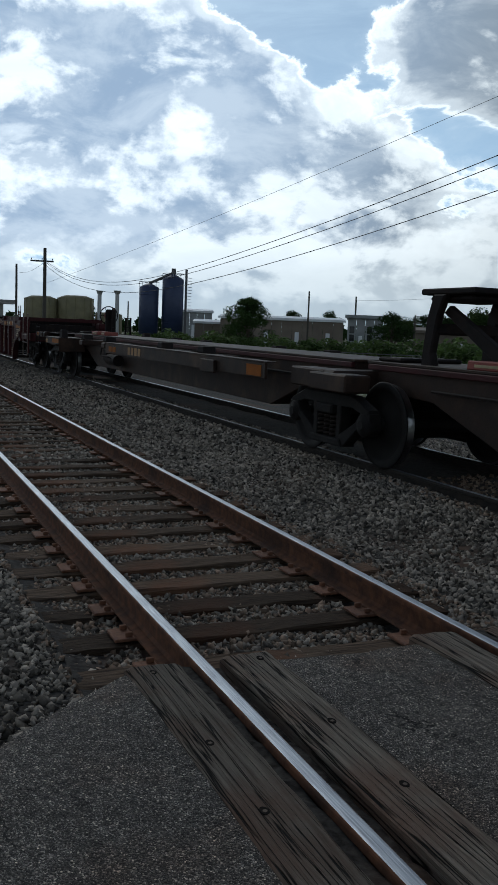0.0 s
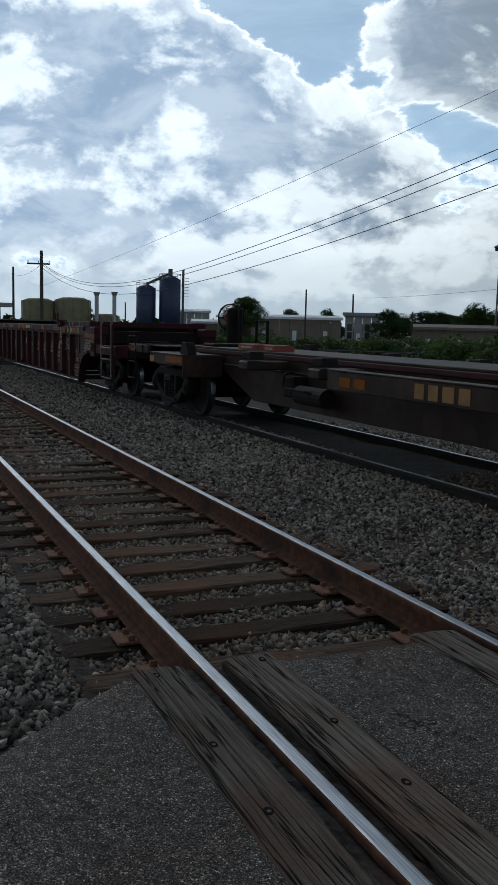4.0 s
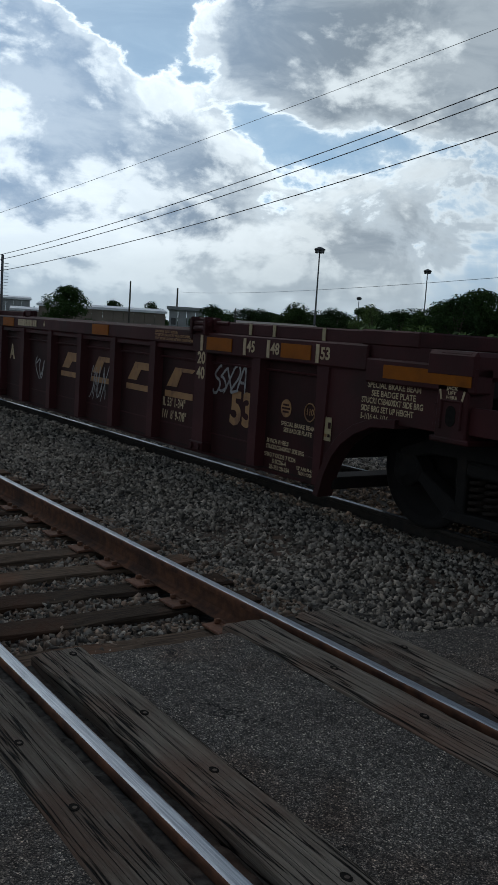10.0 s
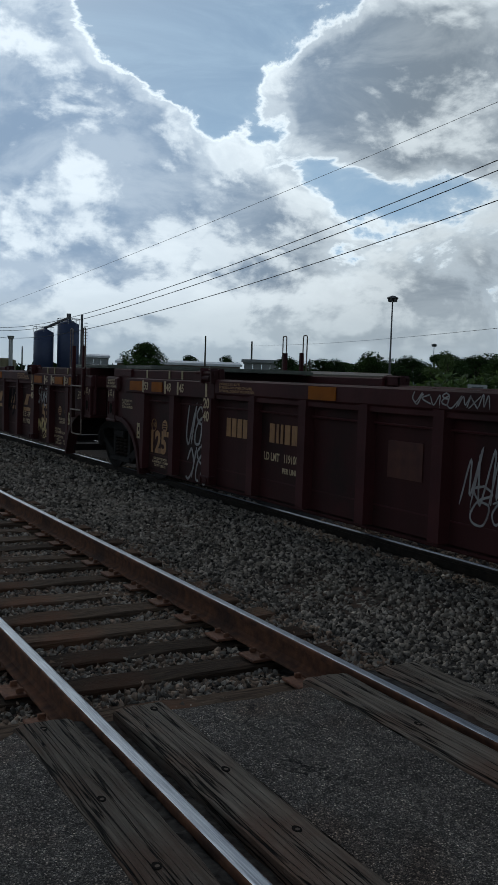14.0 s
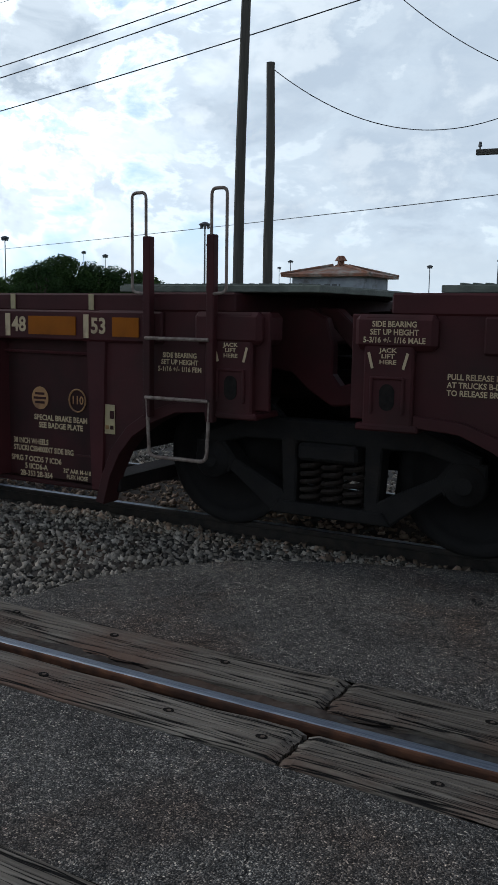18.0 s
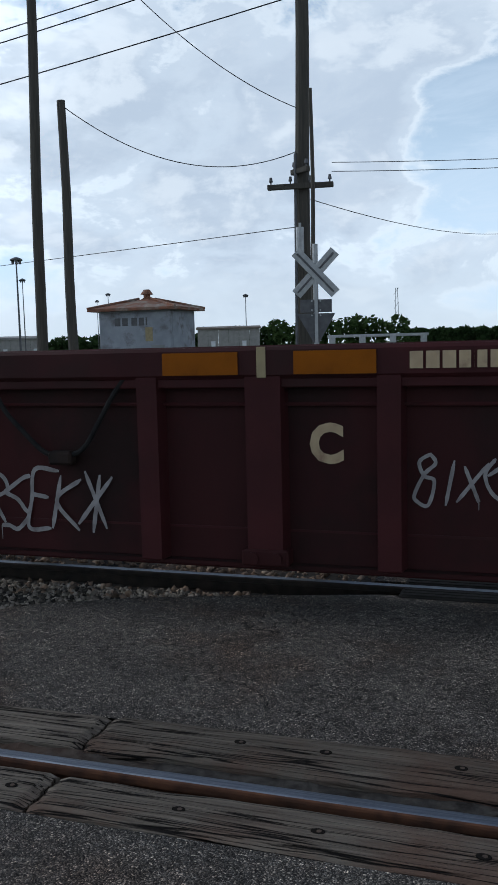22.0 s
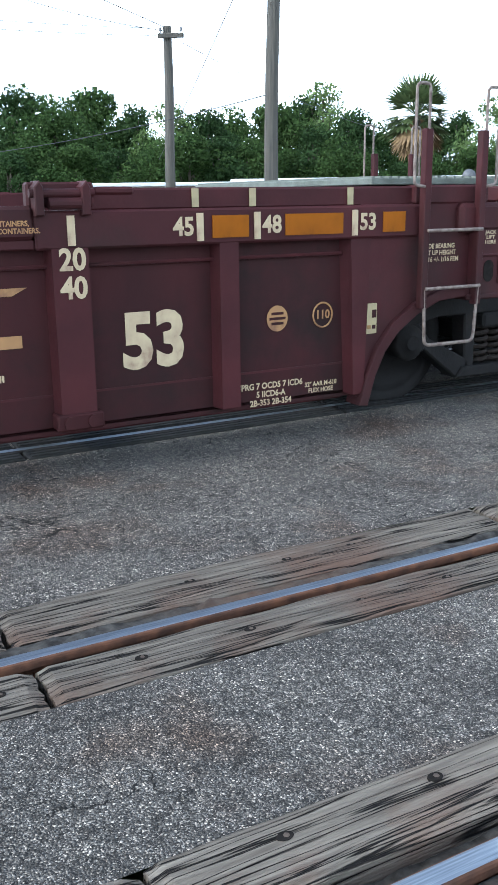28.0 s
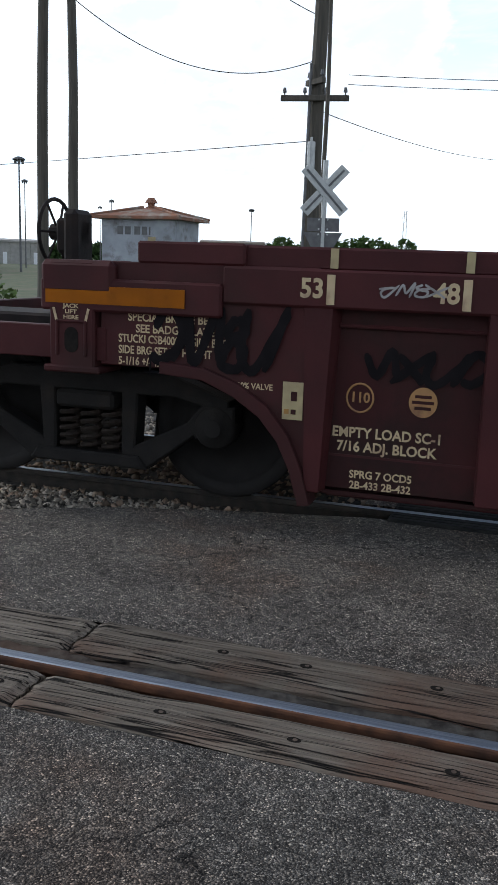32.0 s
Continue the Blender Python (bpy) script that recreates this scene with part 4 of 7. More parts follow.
def truck(x20, group="trucks of the freight cars"):
    """A two-axle freight truck: cast side frames, springs, a bolster and two turning wheelsets."""
    if not TM:
        TM["frame"], TM["spring"] = side_frame_mesh(), spring_mesh()
        b = bx(-0.21, 0.21, -1.13, 1.13, 0.545, 0.66, bev=0.02)
        box(b, -0.26, 0.26, -0.8, 0.8, 0.56, 0.72, 0.03)
        cyl(b, (0, 0, 0.6), (0, 0, 0.80), 0.2, 20)
        for s in (-1, 1):
            box(b, -0.16, -0.02, s * 1.10 - 0.02, s * 1.10 + 0.02, 0.57, 0.63, 0.01)
            box(b, 0.02, 0.16, s * 1.10 - 0.02, s * 1.10 + 0.02, 0.57, 0.63, 0.01)
        TM["bolster"] = mesh_of("bolster", b, M_truck)
        TM["beam"] = mesh_of("brake_beam", slab([(-0.06, 0.30), (0.05, 0.27), (0.07, 0.60), (-0.03, 0.62)], -0.78, 0.78, bev=0.01), M_truck)
        TM["axle"] = mesh_of("axle", lathe([(-1.05, 0.07), (-0.85, 0.075), (-0.8, 0.1), (0, 0.085), (0.8, 0.1), (0.85, 0.075), (1.05, 0.07)], 14), M_wheel)
        TM["wl"], TM["wr"] = wheel_mesh(1), wheel_mesh(-1)
        TM["bearing"] = mesh_of("bearing", lathe([(-0.10, 0.135), (0.05, 0.14), (0.075, 0.12), (0.08, 0.06), (0.10, 0.055)], 16), M_truck)
    t = on_train(thing("rail_truck", "grimy two-axle freight truck with coil springs under the cars", "rail truck", group=group), x20)
    for s in (-1, 1):
        f = link_mesh("side_frame", TM["frame"], None, t)
        f.location = (0, s * 1.0, 0)
        for x in (-0.155, 0, 0.155):
            sp = link_mesh("spring", TM["spring"], None, t)
            sp.location = (x, s * 1.02, 0)
    link_mesh("bolster", TM["bolster"], None, t)
    for s in (-1, 1):
        turned(link_mesh("brake_beam", TM["beam"], None, t), s < 0).location.x = s * 0.40
    for x in (-0.889, 0.889):
        w = new("wheelset")
        w.parent = t
        w.matrix_basis = pose(x, 0, WHEEL_R)
        link_mesh("axle", TM["axle"], None, w)
        for s, k in ((-1, "wl"), (1, "wr")):
            o = link_mesh("wheel", TM[k], None, w)
            o.location = (0, s * 0.755, 0)
            o = link_mesh("bearing", TM["bearing"], None, w)
            o.matrix_basis = pose(0, s * 1.02, 0, 0, 0, 180 if s < 0 else 0)
        keyed_wheels.append((w, x))
    return t


# one unit of the articulated well car, 0 at its middle, rail top at z 0, near side at -y
HW = 1.45
POSTS = [-8.06, -7.08, -6.09, -5.04, -4.03, -3.04, -2.04, -1.0, 0.0, 1.0, 2.04, 3.04, 4.03, 5.04, 6.09, 7.08, 8.06]
WM = {}


def end_plate_outline():
    """The side of a unit's end, with the arch over the wheel (x grows outwards)."""
    arch = [(8.10, 0.17), (8.16, 0.34), (8.24, 0.50), (8.36, 0.63), (8.52, 0.73), (8.72, 0.80), (8.95, 0.82)]
    return [(8.07, 0.20)] + arch + [(9.40, 0.82), (9.40, 1.39), (8.07, 1.39)]


def well_meshes():
    b = bmesh.new()
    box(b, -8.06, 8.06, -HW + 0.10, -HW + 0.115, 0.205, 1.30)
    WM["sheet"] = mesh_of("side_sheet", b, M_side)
    for key, w in (("post", 0.065), ("wide", 0.105)):
        b = bmesh.new()
        slab([(-w - 0.018, 0.016), (-w, -0.085), (w, -0.085), (w + 0.018, 0.016)], 0.24, 1.26, b, axis="z", bev=0.006)
        WM[key] = mesh_of("post", b, M_car)
    b = bmesh.new()
    slab([(-0.07, 0.016), (-0.048, -0.075), (0.048, -0.075), (0.07, 0.016)], 0.22, 1.26, b, axis="z", bev=0.008)
    for v in b.verts:
        if v.co.z > 1.0:
            v.co.x *= 1.7
        elif v.co.z < 0.5:
            v.co.x *= 0.9
    WM["post53"] = mesh_of("post", b, M_car)
    b = bx(-5.9, 5.9, -HW - 0.005, -HW + 0.14, 1.245, 1.41, bev=0.018)
    box(b, -5.9, 5.9, -HW + 0.02, -HW + 0.10, 1.195, 1.247, 0.006)
    WM["chord"] = mesh_of("top_chord", b, M_car)
    b = bx(5.9, 8.62, -HW - 0.005, -HW + 0.14, 1.19, 1.385, bev=0.012)
    box(b, 6.22, 8.62, -HW + 0.055, -HW + 0.16, 1.38, 1.495, 0.012)
    WM["endchord"] = mesh_of("end_chord", b, M_car)
    b = bx(-8.0, 8.0, -HW + 0.112, -HW + 0.22, 0.19, 0.27, bev=0.01)
    box(b, -8.0, 8.0, -HW + 0.0965, -HW + 0.102, 0.415, 0.428)
    WM["sill"] = mesh_of("bottom_sill", b, M_car)
    b = bmesh.new()
    tube([(x, -HW + 0.075, 1.105) for x in (-7.95, 7.95)], 0.011, 6, b)
    WM["line"] = mesh_of("brake_pipe", b, M_car)
    b = slab(end_plate_outline(), -HW + 0.03, -HW + 0.06, bev=0.006)
    pts = [(8.06, 0.15), (8.12, 0.34), (8.20, 0.51), (8.33, 0.66), (8.51, 0.77), (8.72, 0.84), (9.0, 0.86)]
    low = [(8.13, 0.14), (8.19, 0.33), (8.27, 0.48), (8.38, 0.60), (8.54, 0.70), (8.73, 0.775), (9.0, 0.795)]
    slab(pts + low[::-1], -HW - 0.01, -HW + 0.16, b, bev=0.004)
    WM["gusset"] = mesh_of("end_gusset", b, M_car)
    # the jacking block; its oval pocket comes as a flat dark plate
    b = bmesh.new()
    box(b, 9.06, 9.36, -HW - 0.02, -HW + 0.26, 0.79, 1.385, 0.012)
    box(b, 9.02, 9.40, -HW - 0.03, -HW + 0.28, 0.765, 0.805, 0.01)
    box(b, 8.93, 9.42, -HW - 0.03, -HW + 0.30, 1.20, 1.39, 0.03)
    for x0_, x1_, z0_, z1_ in ((9.105, 9.125, 0.86, 1.06), (9.295, 9.315, 0.86, 1.06), (9.12, 9.30, 1.045, 1.062)):
        box(b, x0_, x1_, -HW - 0.034, -HW - 0.018, z0_, z1_, 0.006)
    WM["block"] = mesh_of("jacking_block", b, M_car)
    b = bx(8.50, 9.16, -HW + 0.02, HW - 0.02, 1.385, 1.502, bev=0.012)
    WM["endbox"] = mesh_of("end_platform_beam", b, M_car)
    WM["deck"] = mesh_of("walkway", bx(8.20, 9.70, -HW + 0.10, HW - 0.10, 1.505, 1.545, bev=0.004), M_deck)
    WM["deck_short"] = mesh_of("walkway", bx(7.98, 8.90, -HW + 0.10, HW - 0.10, 1.505, 1.545, bev=0.004), M_deck)
    b = bx(8.05, 8.15, -HW + 0.1, HW - 0.1, 0.45, 1.40, bev=0.01)
    WM["bulkhead"] = mesh_of("bulkhead", b, M_cardark)
    WM["draft"] = mesh_of("draft_sill", bx(8.152, 9.6, -0.35, 0.35, 0.80, 1.018, bev=0.04), M_cardark)
    WM["cross"] = mesh_of("cross_beam", bx(8.152, 9.1, -HW + 0.1, HW - 0.1, 1.02, 1.30, bev=0.02), M_cardark)
    WM["bowl"] = mesh_of("centre_bowl", cy((9.58, 0, 0.70), (9.58, 0, 1.10), 0.32, n=20), M_cardark)
    WM["slat"] = mesh_of("slat", bx(-0.010, 0.010, -HW + 0.12, HW - 0.12, 1.545, 1.557, bev=0), M_deck)
    b = bmesh.new()
    for s in (-1, 1):
        slab([(9.0, 1.40), (9.42, 1.42), (9.55, 1.36), (9.60, 1.20), (9.60, 1.02), (9.66, 0.95), (9.76, 0.98), (9.84, 1.16), (9.92, 1.30), (9.98, 1.14), (9.94, 0.94), (9.82, 0.84), (9.60, 0.82), (9.42, 0.92), (9.30, 1.02), (9.0, 1.06)], s * 0.86 - 0.05, s * 0.86 + 0.05, b, bev=0.012)
        slab([(9.40, 1.43), (9.56, 1.42), (9.86, 1.18), (9.92, 1.02), (9.80, 1.04), (9.54, 1.30)], s * 0.70 - 0.06, s * 0.70 + 0.06, b, bev=0.01)
    box(b, 9.0, 9.3, -0.9, 0.9, 1.18, 1.36, 0.02)
    WM["arm"] = mesh_of("side_bearing_arm", b, M_car)
    b = bx(-8.0, 8.0, -HW + 0.1, -HW + 0.45, 0.22, 0.25)
    box(b, -8.0, 8.0, HW - 0.45, HW - 0.1, 0.22, 0.25)
    for x in POSTS[::2]:
        box(b, x - 0.12, x + 0.12, -HW + 0.12, HW - 0.12, 0.20, 0.30, 0.01)
    WM["floor"] = mesh_of("well_floor", b, M_cardark)
    # container guide hinge on the 40 foot column
    b = bmesh.new()
    for x in (5.90, 6.16):
        slab([(x, 1.36), (x + 0.05, 1.36), (x + 0.05, 1.50), (x + 0.03, 1.53), (x, 1.50)], -HW - 0.05, -HW + 0.12, b, bev=0.006)
    cyl(b, (5.88, -HW - 0.01, 1.47), (6.24, -HW - 0.01, 1.47), 0.022, 10)
    cyl(b, (5.98, -HW - 0.02, 1.42), (6.16, -HW - 0.02, 1.42), 0.03, 10)
    box(b, 5.88, 6.26, -HW + 0.04, -HW + 0.12, 1.40, 1.525, 0.012)
    box(b, 6.26, 6.5, -HW + 0.04, -HW + 0.14, 1.46, 1.50, 0.012)
    WM["guide"] = mesh_of("container_guide", b, M_car)
    b = bx(-0.14, 0.14, -0.02, 0.10, 0.24, 0.33, bev=0.01)
    for x in (-0.07, 0.07):
        cyl(b, (x, -0.035, 0.285), (x, 0.0, 0.285), 0.035, 12)
    WM["foot"] = mesh_of("column_foot", b, M_side)
    # corner ladder: two stiles, rungs, a stirrup and tall handholds
    for key, x0, x1 in (("ladder", 8.54, 9.025),):
        yy = -HW - 0.06
        for i, x in enumerate((x0, x1)):
            b = bx(x - 0.028, x + 0.028, yy - 0.01, yy + 0.05, 0.74, 1.83, bev=0.006)
            WM["stile%d" % i] = mesh_of("stile", b, M_car)
            k = 1 if i else -1
            h = arc([(x + 0.01 * k, yy, 1.49), (x + 0.115 * k, yy, 1.50), (x + 0.115 * k, yy, 2.085), (x + 0.005 * k, yy, 2.085), (x + 0.005 * k, yy, 1.80)], 4, 0.035)
            WM["hoop%d" % i] = mesh_of("handhold", tube(h, 0.010, 8), M_grab)
        for k, z in enumerate((1.225, 0.865)):
            WM["rung%d" % k] = mesh_of("rung", cy((x0, yy - 0.02, z), (x1, yy - 0.02, z), 0.011, n=8), M_grab)
        WM["stirrup"] = mesh_of("stirrup", tube(arc([(x0, yy, 0.86), (x0 + 0.02, yy, 0.50), (x1 - 0.02, yy, 0.50), (x1, yy, 0.86)], 4, 0.05), 0.012, 8), M_grab)
    b = bx(-0.21, 0.21, -0.004, 0.004, -0.06, 0.06, bev=0)
    WM["stripe"] = mesh_of("reflector", b, M_orange)
    WM["tick"] = mesh_of("size_mark", bx(-0.022, 0.022, -0.003, 0.003, -0.075, 0.075, bev=0), M_cream)
    WM["tickw"] = mesh_of("size_mark", bx(-0.022, 0.022, -0.003, 0.003, -0.05, 0.05, bev=0), M_white)


def turned(ob, mirror_x=False, mirror_y=False):
    """Stands a shared part at the unit's other end or side."""
    if mirror_x and mirror_y:
        ob.matrix_basis = pose(0, 0, 0, 0, 0, 180)
    elif mirror_x:
        ob.scale = (-1, 1, 1)
    elif mirror_y:
        ob.scale = (1, -1, 1)
    return ob


def outer(letter, mx):
    """Whether an end is one of the articulated car's two coupler ends."""
    return (letter == "A" and not mx) or (letter == "B" and mx)


def bars(parent, x, y, z, widths, h, material, gap=0.03, name="lettering", label=""):
    """Plain upright bars in place of writing that is not spelt out."""
    b = bmesh.new()
    xx = x
    for w in widths:
        box(b, xx, xx + w, y - 0.002, y + 0.002, z - h / 2, z + h / 2)
        xx += w + gap
    return part(name, b, material, parent, label)


def slant(parent, x, y, z, w, h, notch, material):
    """A slanted block with a notch and a bar under it: one part of the road's emblem, drawn plainly."""
    b = slab([(x - w * 0.5, z - h / 2), (x - w * 0.22, z + h / 2), (x + w * 0.5, z + h / 2), (x + w * 0.36, z + h * notch), (x + w * 0.02, z + h * notch), (x - w * 0.14, z - h / 2)], y - 0.002, y + 0.002)
    box(b, x - w * 0.55, x + w * 0.42, y - 0.002, y + 0.002, z - h * 0.5 - 0.11, z - h * 0.5 - 0.045)
    return part("emblem", b, material, parent)


def well_unit(x20, letter, kind):
    if not WM:
        well_meshes()
    words = {"A": "dark red intermodal well car with graffiti and a hitch end", "C": "dark red middle well car with ochre stencils and graffiti", "B": "dark red well car with ochre stencils and hand brake end"}[letter]
    u = on_train(thing("well_car", words, "freight car", group="units of the articulated well car"), x20)
    for my in (False, True):
        for k in ("sheet", "chord", "sill", "line"):
            turned(link_mesh(WM[k].name.split(".")[0], WM[k], None, u), mirror_y=my)
        for x in POSTS:
            w = "wide" if x in (0.0, 6.09, -6.09) else "post53" if abs(x) == 8.06 else "post"
            if letter == "C" and abs(x) == 1.0:
                x *= 0.715
            o = link_mesh("post", WM[w], None, u)
            o.matrix_basis = pose(x, (HW - 0.085) * (1 if my else -1), 0, 0, 0, 180 if my else 0)
            if w == "wide":
                o = link_mesh("column_foot", WM["foot"], None, u)
                o.matrix_basis = pose(x, (HW + 0.002) * (1 if my else -1), 0, 0, 0, 180 if my else 0)
        for mx in (False, True):
            for k in ("endchord", "gusset", "block", "guide"):
                o = turned(link_mesh(WM[k].name.split(".")[0], WM[k], None, u), mx, my)
                if k == "block":
                    o.location.x = (0.36 if outer(letter, mx) else -0.055) * (-1 if mx else 1)
    for mx in (False, True):
        for k in ("endbox", "deck", "bulkhead", "draft", "cross", "bowl", "arm"):
            if k == "arm" and (mx or letter == "A"):
                continue
            if k == "deck" and outer(letter, mx):
                continue
            me = WM["deck_short"] if k == "deck" and mx else WM[k]
            o = turned(link_mesh(me.name.split(".")[0], me, None, u), mx, mx)
            if k == "deck":
                for i in range(12 if mx else 20):
                    link_mesh("slat", WM["slat"], None, o).location.x = (8.02 if mx else 8.23) + i * 0.07
    link_mesh("well_floor", WM["floor"], None, u)
    for mx in (False, True):
        lad = new("ladder")
        lad.parent = u
        lad.matrix_basis = pose(0, 0, 0, 0, 0, 180 if mx else 0)
        if (letter == "A" and not mx) or (letter == "B" and mx):
            bpy.data.objects.remove(lad)
            continue
        for k in ("stile0", "stile1", "hoop0", "hoop1", "rung0", "rung1", "stirrup"):
            link_mesh(WM[k].name.split(".")[0], WM[k], None, lad)
    letter_unit(u, letter)
    for c in u.children:
        c.matrix_basis = Matrix.Diagonal((1, 1, 1.075, 1)) @ c.matrix_basis
    return u


FS = -HW + 0.095          # face of the side sheet, where the lettering lies
FC = -HW - 0.010          # face of the top chord


def letter_unit(u, L):
    def stripe(x, z=1.325, w=1.0):
        o = link_mesh("reflector", WM["stripe"], None, u, "orange reflective stripe")
        o.location, o.scale = (x, FC, z), (w, 1, 1)

    def mark(x, txt, side):
        o = link_mesh("size_mark", WM["tick"], None, u)
        o.location = (x, FC, 1.285)
        o = link_mesh("size_mark", WM["tickw"], None, u)
        o.location = (x, -HW + 0.048, 1.44)
        if txt:
            write(u, txt, 0.135, x + side * 0.105, FC, 1.285, M_cream, 0.004)

    for s in (1, -1):
        side = 1 if (s > 0 or L == "A") else -1
        mark(s * 7.994, "53", side)
        mark(s * 7.27, "48", side)
        mark(s * 6.884, "45", -1 if (L == "B" and s > 0) else side)
        o = link_mesh("size_mark", WM["tick"], None, u)
        o.location = (s * 6.10, FC, 1.285)
        write(u, "20", 0.155, s * 6.10, -HW - 0.004, 1.135, M_cream, 0.005)
        write(u, "40", 0.155, s * 6.10, -HW - 0.004, 0.99, M_cream, 0.005)
        write(u, "CONTAINER GUIDES MUST BE:\n\"IN\" BEFORE LOADING 96\" WIDE CONTAINERS,\n\"OUT\" BEFORE LOADING 102\" WIDE CONTAINERS.", 0.036, s * 5.78 if s < 0 else 5.10, FC, 1.325, M_ochre, 0.0012, align="LEFT" if s < 0 else "LEFT")
        xj = s * (9.57 if (L, s) in (("A", 1), ("B", -1)) else 9.155)
        dz = -0.062 if outer(L, s < 0) else 0.0
        write(u, "JACK\nLIFT\nHERE", 0.052, xj, -HW - 0.026, 1.168 + dz, M_cream, 0.0015).scale = (0.85, 1, 0.60)
        # Flat oval on the block's face, coloured as dark as the pocket's inner shade.
        oval = [(xj + 0.047 * math.cos(a), (0.925 if math.sin(a) < 0 else 0.975) + 0.047 * math.sin(a)) for a in [math.pi * (2 * k + 1) / 16 for k in range(16)]]
        part("pocket_shade", slab(oval, -HW - 0.0235, -HW - 0.0205), M_hole_shade, u, "flat dark oval painted for the shade of a jacking hole")
        for d in (-1, 1):
            b = slab([(xj + d * 0.11, 1.19 + dz), (xj + d * 0.125, 1.185 + dz), (xj + d * 0.10, 1.10 + dz), (xj + d * 0.085, 1.105 + dz)], -HW - 0.026, -HW - 0.023)
            part("arrow", b, M_cream, u)
        if not outer(L, s < 0):
            write(u, "SIDE BEARING\nSET UP HEIGHT\n5-%d/16 +/- 1/16 %s" % ((1, "FEM") if s > 0 else (3, "MALE")), 0.042, s * 8.74 if s > 0 else -9.12, -HW + 0.026 if s > 0 else -HW - 0.034, 1.08 if s > 0 else 1.295, M_cream, 0.001)
    spans = {"A": ((6.2, 6.66), (7.47, 7.9), (-8.46, -8.03), (-7.7, -7.36)), "C": ((6.25, 6.71), (7.47, 7.9), (8.22, 8.44), (-8.44, -8.22), (-7.86, -7.4), (-6.80, -6.25)),
             "B": ((6.965, 7.21), (7.47, 7.9), (8.22, 8.4), (-6.80, -6.2))}[L]
    for a, b_ in spans:
        stripe((a + b_) / 2, 1.285, (b_ - a) / 0.42)
    for x in (-0.37, 0.42, -3.68, 3.68):
        stripe(x, 1.325, 1.1)
    o = link_mesh("size_mark", WM["tickw"], None, u)
    o.location, o.scale = (0, FC, 1.33), (1.2, 1, 1.6)
    bars(u, 0.83, FC, 1.33, (0.07, 0.07, 0.07, 0.06, 0.0, 0.05, 0.04, 0.04, 0.06, 0.05, 0.06), 0.085, M_cream, 0.016)
    write(u, L, 0.1, 1.85, FC, 1.33, M_cream, 0.003)
    # emblem on four panels, dimensions beside it
    for x, n in ((2.62, -0.05), (3.60, 0.2), (4.60, 0.1), (5.55, 0.3)):
        slant(u, x, FS, 0.903, 0.62, 0.20, n, M_ochre)
    write(u, "IL 53' 1-3/4\"", 0.125, 5.17, FS, 0.633, M_cream, 0.003, align="LEFT", wide=0.8)
    write(u, "IW  8' 9-7/8\"", 0.125, 5.17, FS, 0.503, M_cream, 0.003, align="LEFT", wide=0.8)
    write(u, L, 0.28, 0.345, FS, 0.885, M_cream, 0.012)
    # number panels
    bars(u, -5.75, FS, 0.90, (0.10, 0.10, 0.10, 0.09), 0.20, M_ochre, 0.03)
    bars(u, -4.78, FS, 0.90, (0.10, 0.05, 0.05, 0.10, 0.10, 0.10), 0.19, M_ochre, 0.035)
    write(u, "LD LMT   119100", 0.11, -4.55, FS, 0.66, M_cream, 0.003, wide=0.85)
    write(u, "PER UNIT", 0.075, -4.35, FS, 0.54, M_cream, 0.002)
    part("notice_panel", bx(-2.77, -2.31, FS - 0.002, FS + 0.002, 0.673, 0.976, bev=0), M_rustpanel, u, "rust-stained notice panel")
    # end panels
    for s, big in ((1, "53"), (-1, "125T")):
        if not (L == "B" and s < 0):
            write(u, big, 0.42 if s > 0 else 0.375, {"A": 6.75, "C": 6.63, "B": 6.61}[L] if s > 0 else -7.57, FS, (0.66 if L == "B" else 0.69) if s > 0 else 0.575, M_ochre if L != "B" else M_cream, 0.016)
        zd = 0.735 if L == "B" else 0.80 if s < 0 else 0.79
        b = lathe([(-0.002, 0.078), (0.002, 0.078)], 24)
        o = part("emblem_disc", b, M_ochre, u)
        o.location = (s * 7.47, FS, zd)
        for z in (-0.03, 0.0, 0.03):
            part("emblem_bar", bx(-0.045 if z else -0.06, 0.045 if z else 0.06, -0.0045, -0.003, z - 0.008, z + 0.008, bev=0), M_side, o)
        o = part("emblem_ring", tube([(0.075 * math.cos(a), 0, 0.075 * math.sin(a)) for a in [2 * math.pi * k / 20 for k in range(21)]], 0.006, 5), M_ochre, u)
        o.location = (s * 7.82, FS, zd)
        write(u, "110", 0.075, s * 7.82, FS, zd, M_ochre, 0.002)
    if L != "B":
        write(u, "SPECIAL BRAKE BEAM\nSEE BADGE PLATE", 0.052, 7.66, FS, 0.63, M_cream, 0.0015)
        write(u, "38 INCH WHEELS\nSTUCKI CSB4000XT SIDE BRG", 0.052, 7.20, FS, 0.458, M_cream, 0.0015, align="LEFT", wide=0.85)
        write(u, "CAR EQUIPPED WITH\nNON-METALLIC C.P. LINER\nDO NOT LUBE C.P.", 0.043, -7.6, FS, 0.335, M_cream, 0.001)
    if L in "AB":
        s = 1 if L == "A" else -1
        write(u, "SPECIAL BRAKE BEAM\nSEE BADGE PLATE", 0.062, s * 8.92, -HW + 0.026, 1.06, M_cream, 0.0015)
        write(u, "STUCKI CSB4000XT SIDE BRG\nSIDE BRG SET UP HEIGHT\n5-1/16 +/- 1/16", 0.062, s * 8.92 - 0.36, -HW + 0.026, 0.91, M_cream, 0.0015, align="LEFT", wide=0.85)
    write(u, "SPRG 7 OCD5 7 ICD6\n5 IICD6-A\n2B-353 2B-354", 0.052, 7.42, FS, 0.308 if L != "B" else 0.28, M_cream, 0.0015)
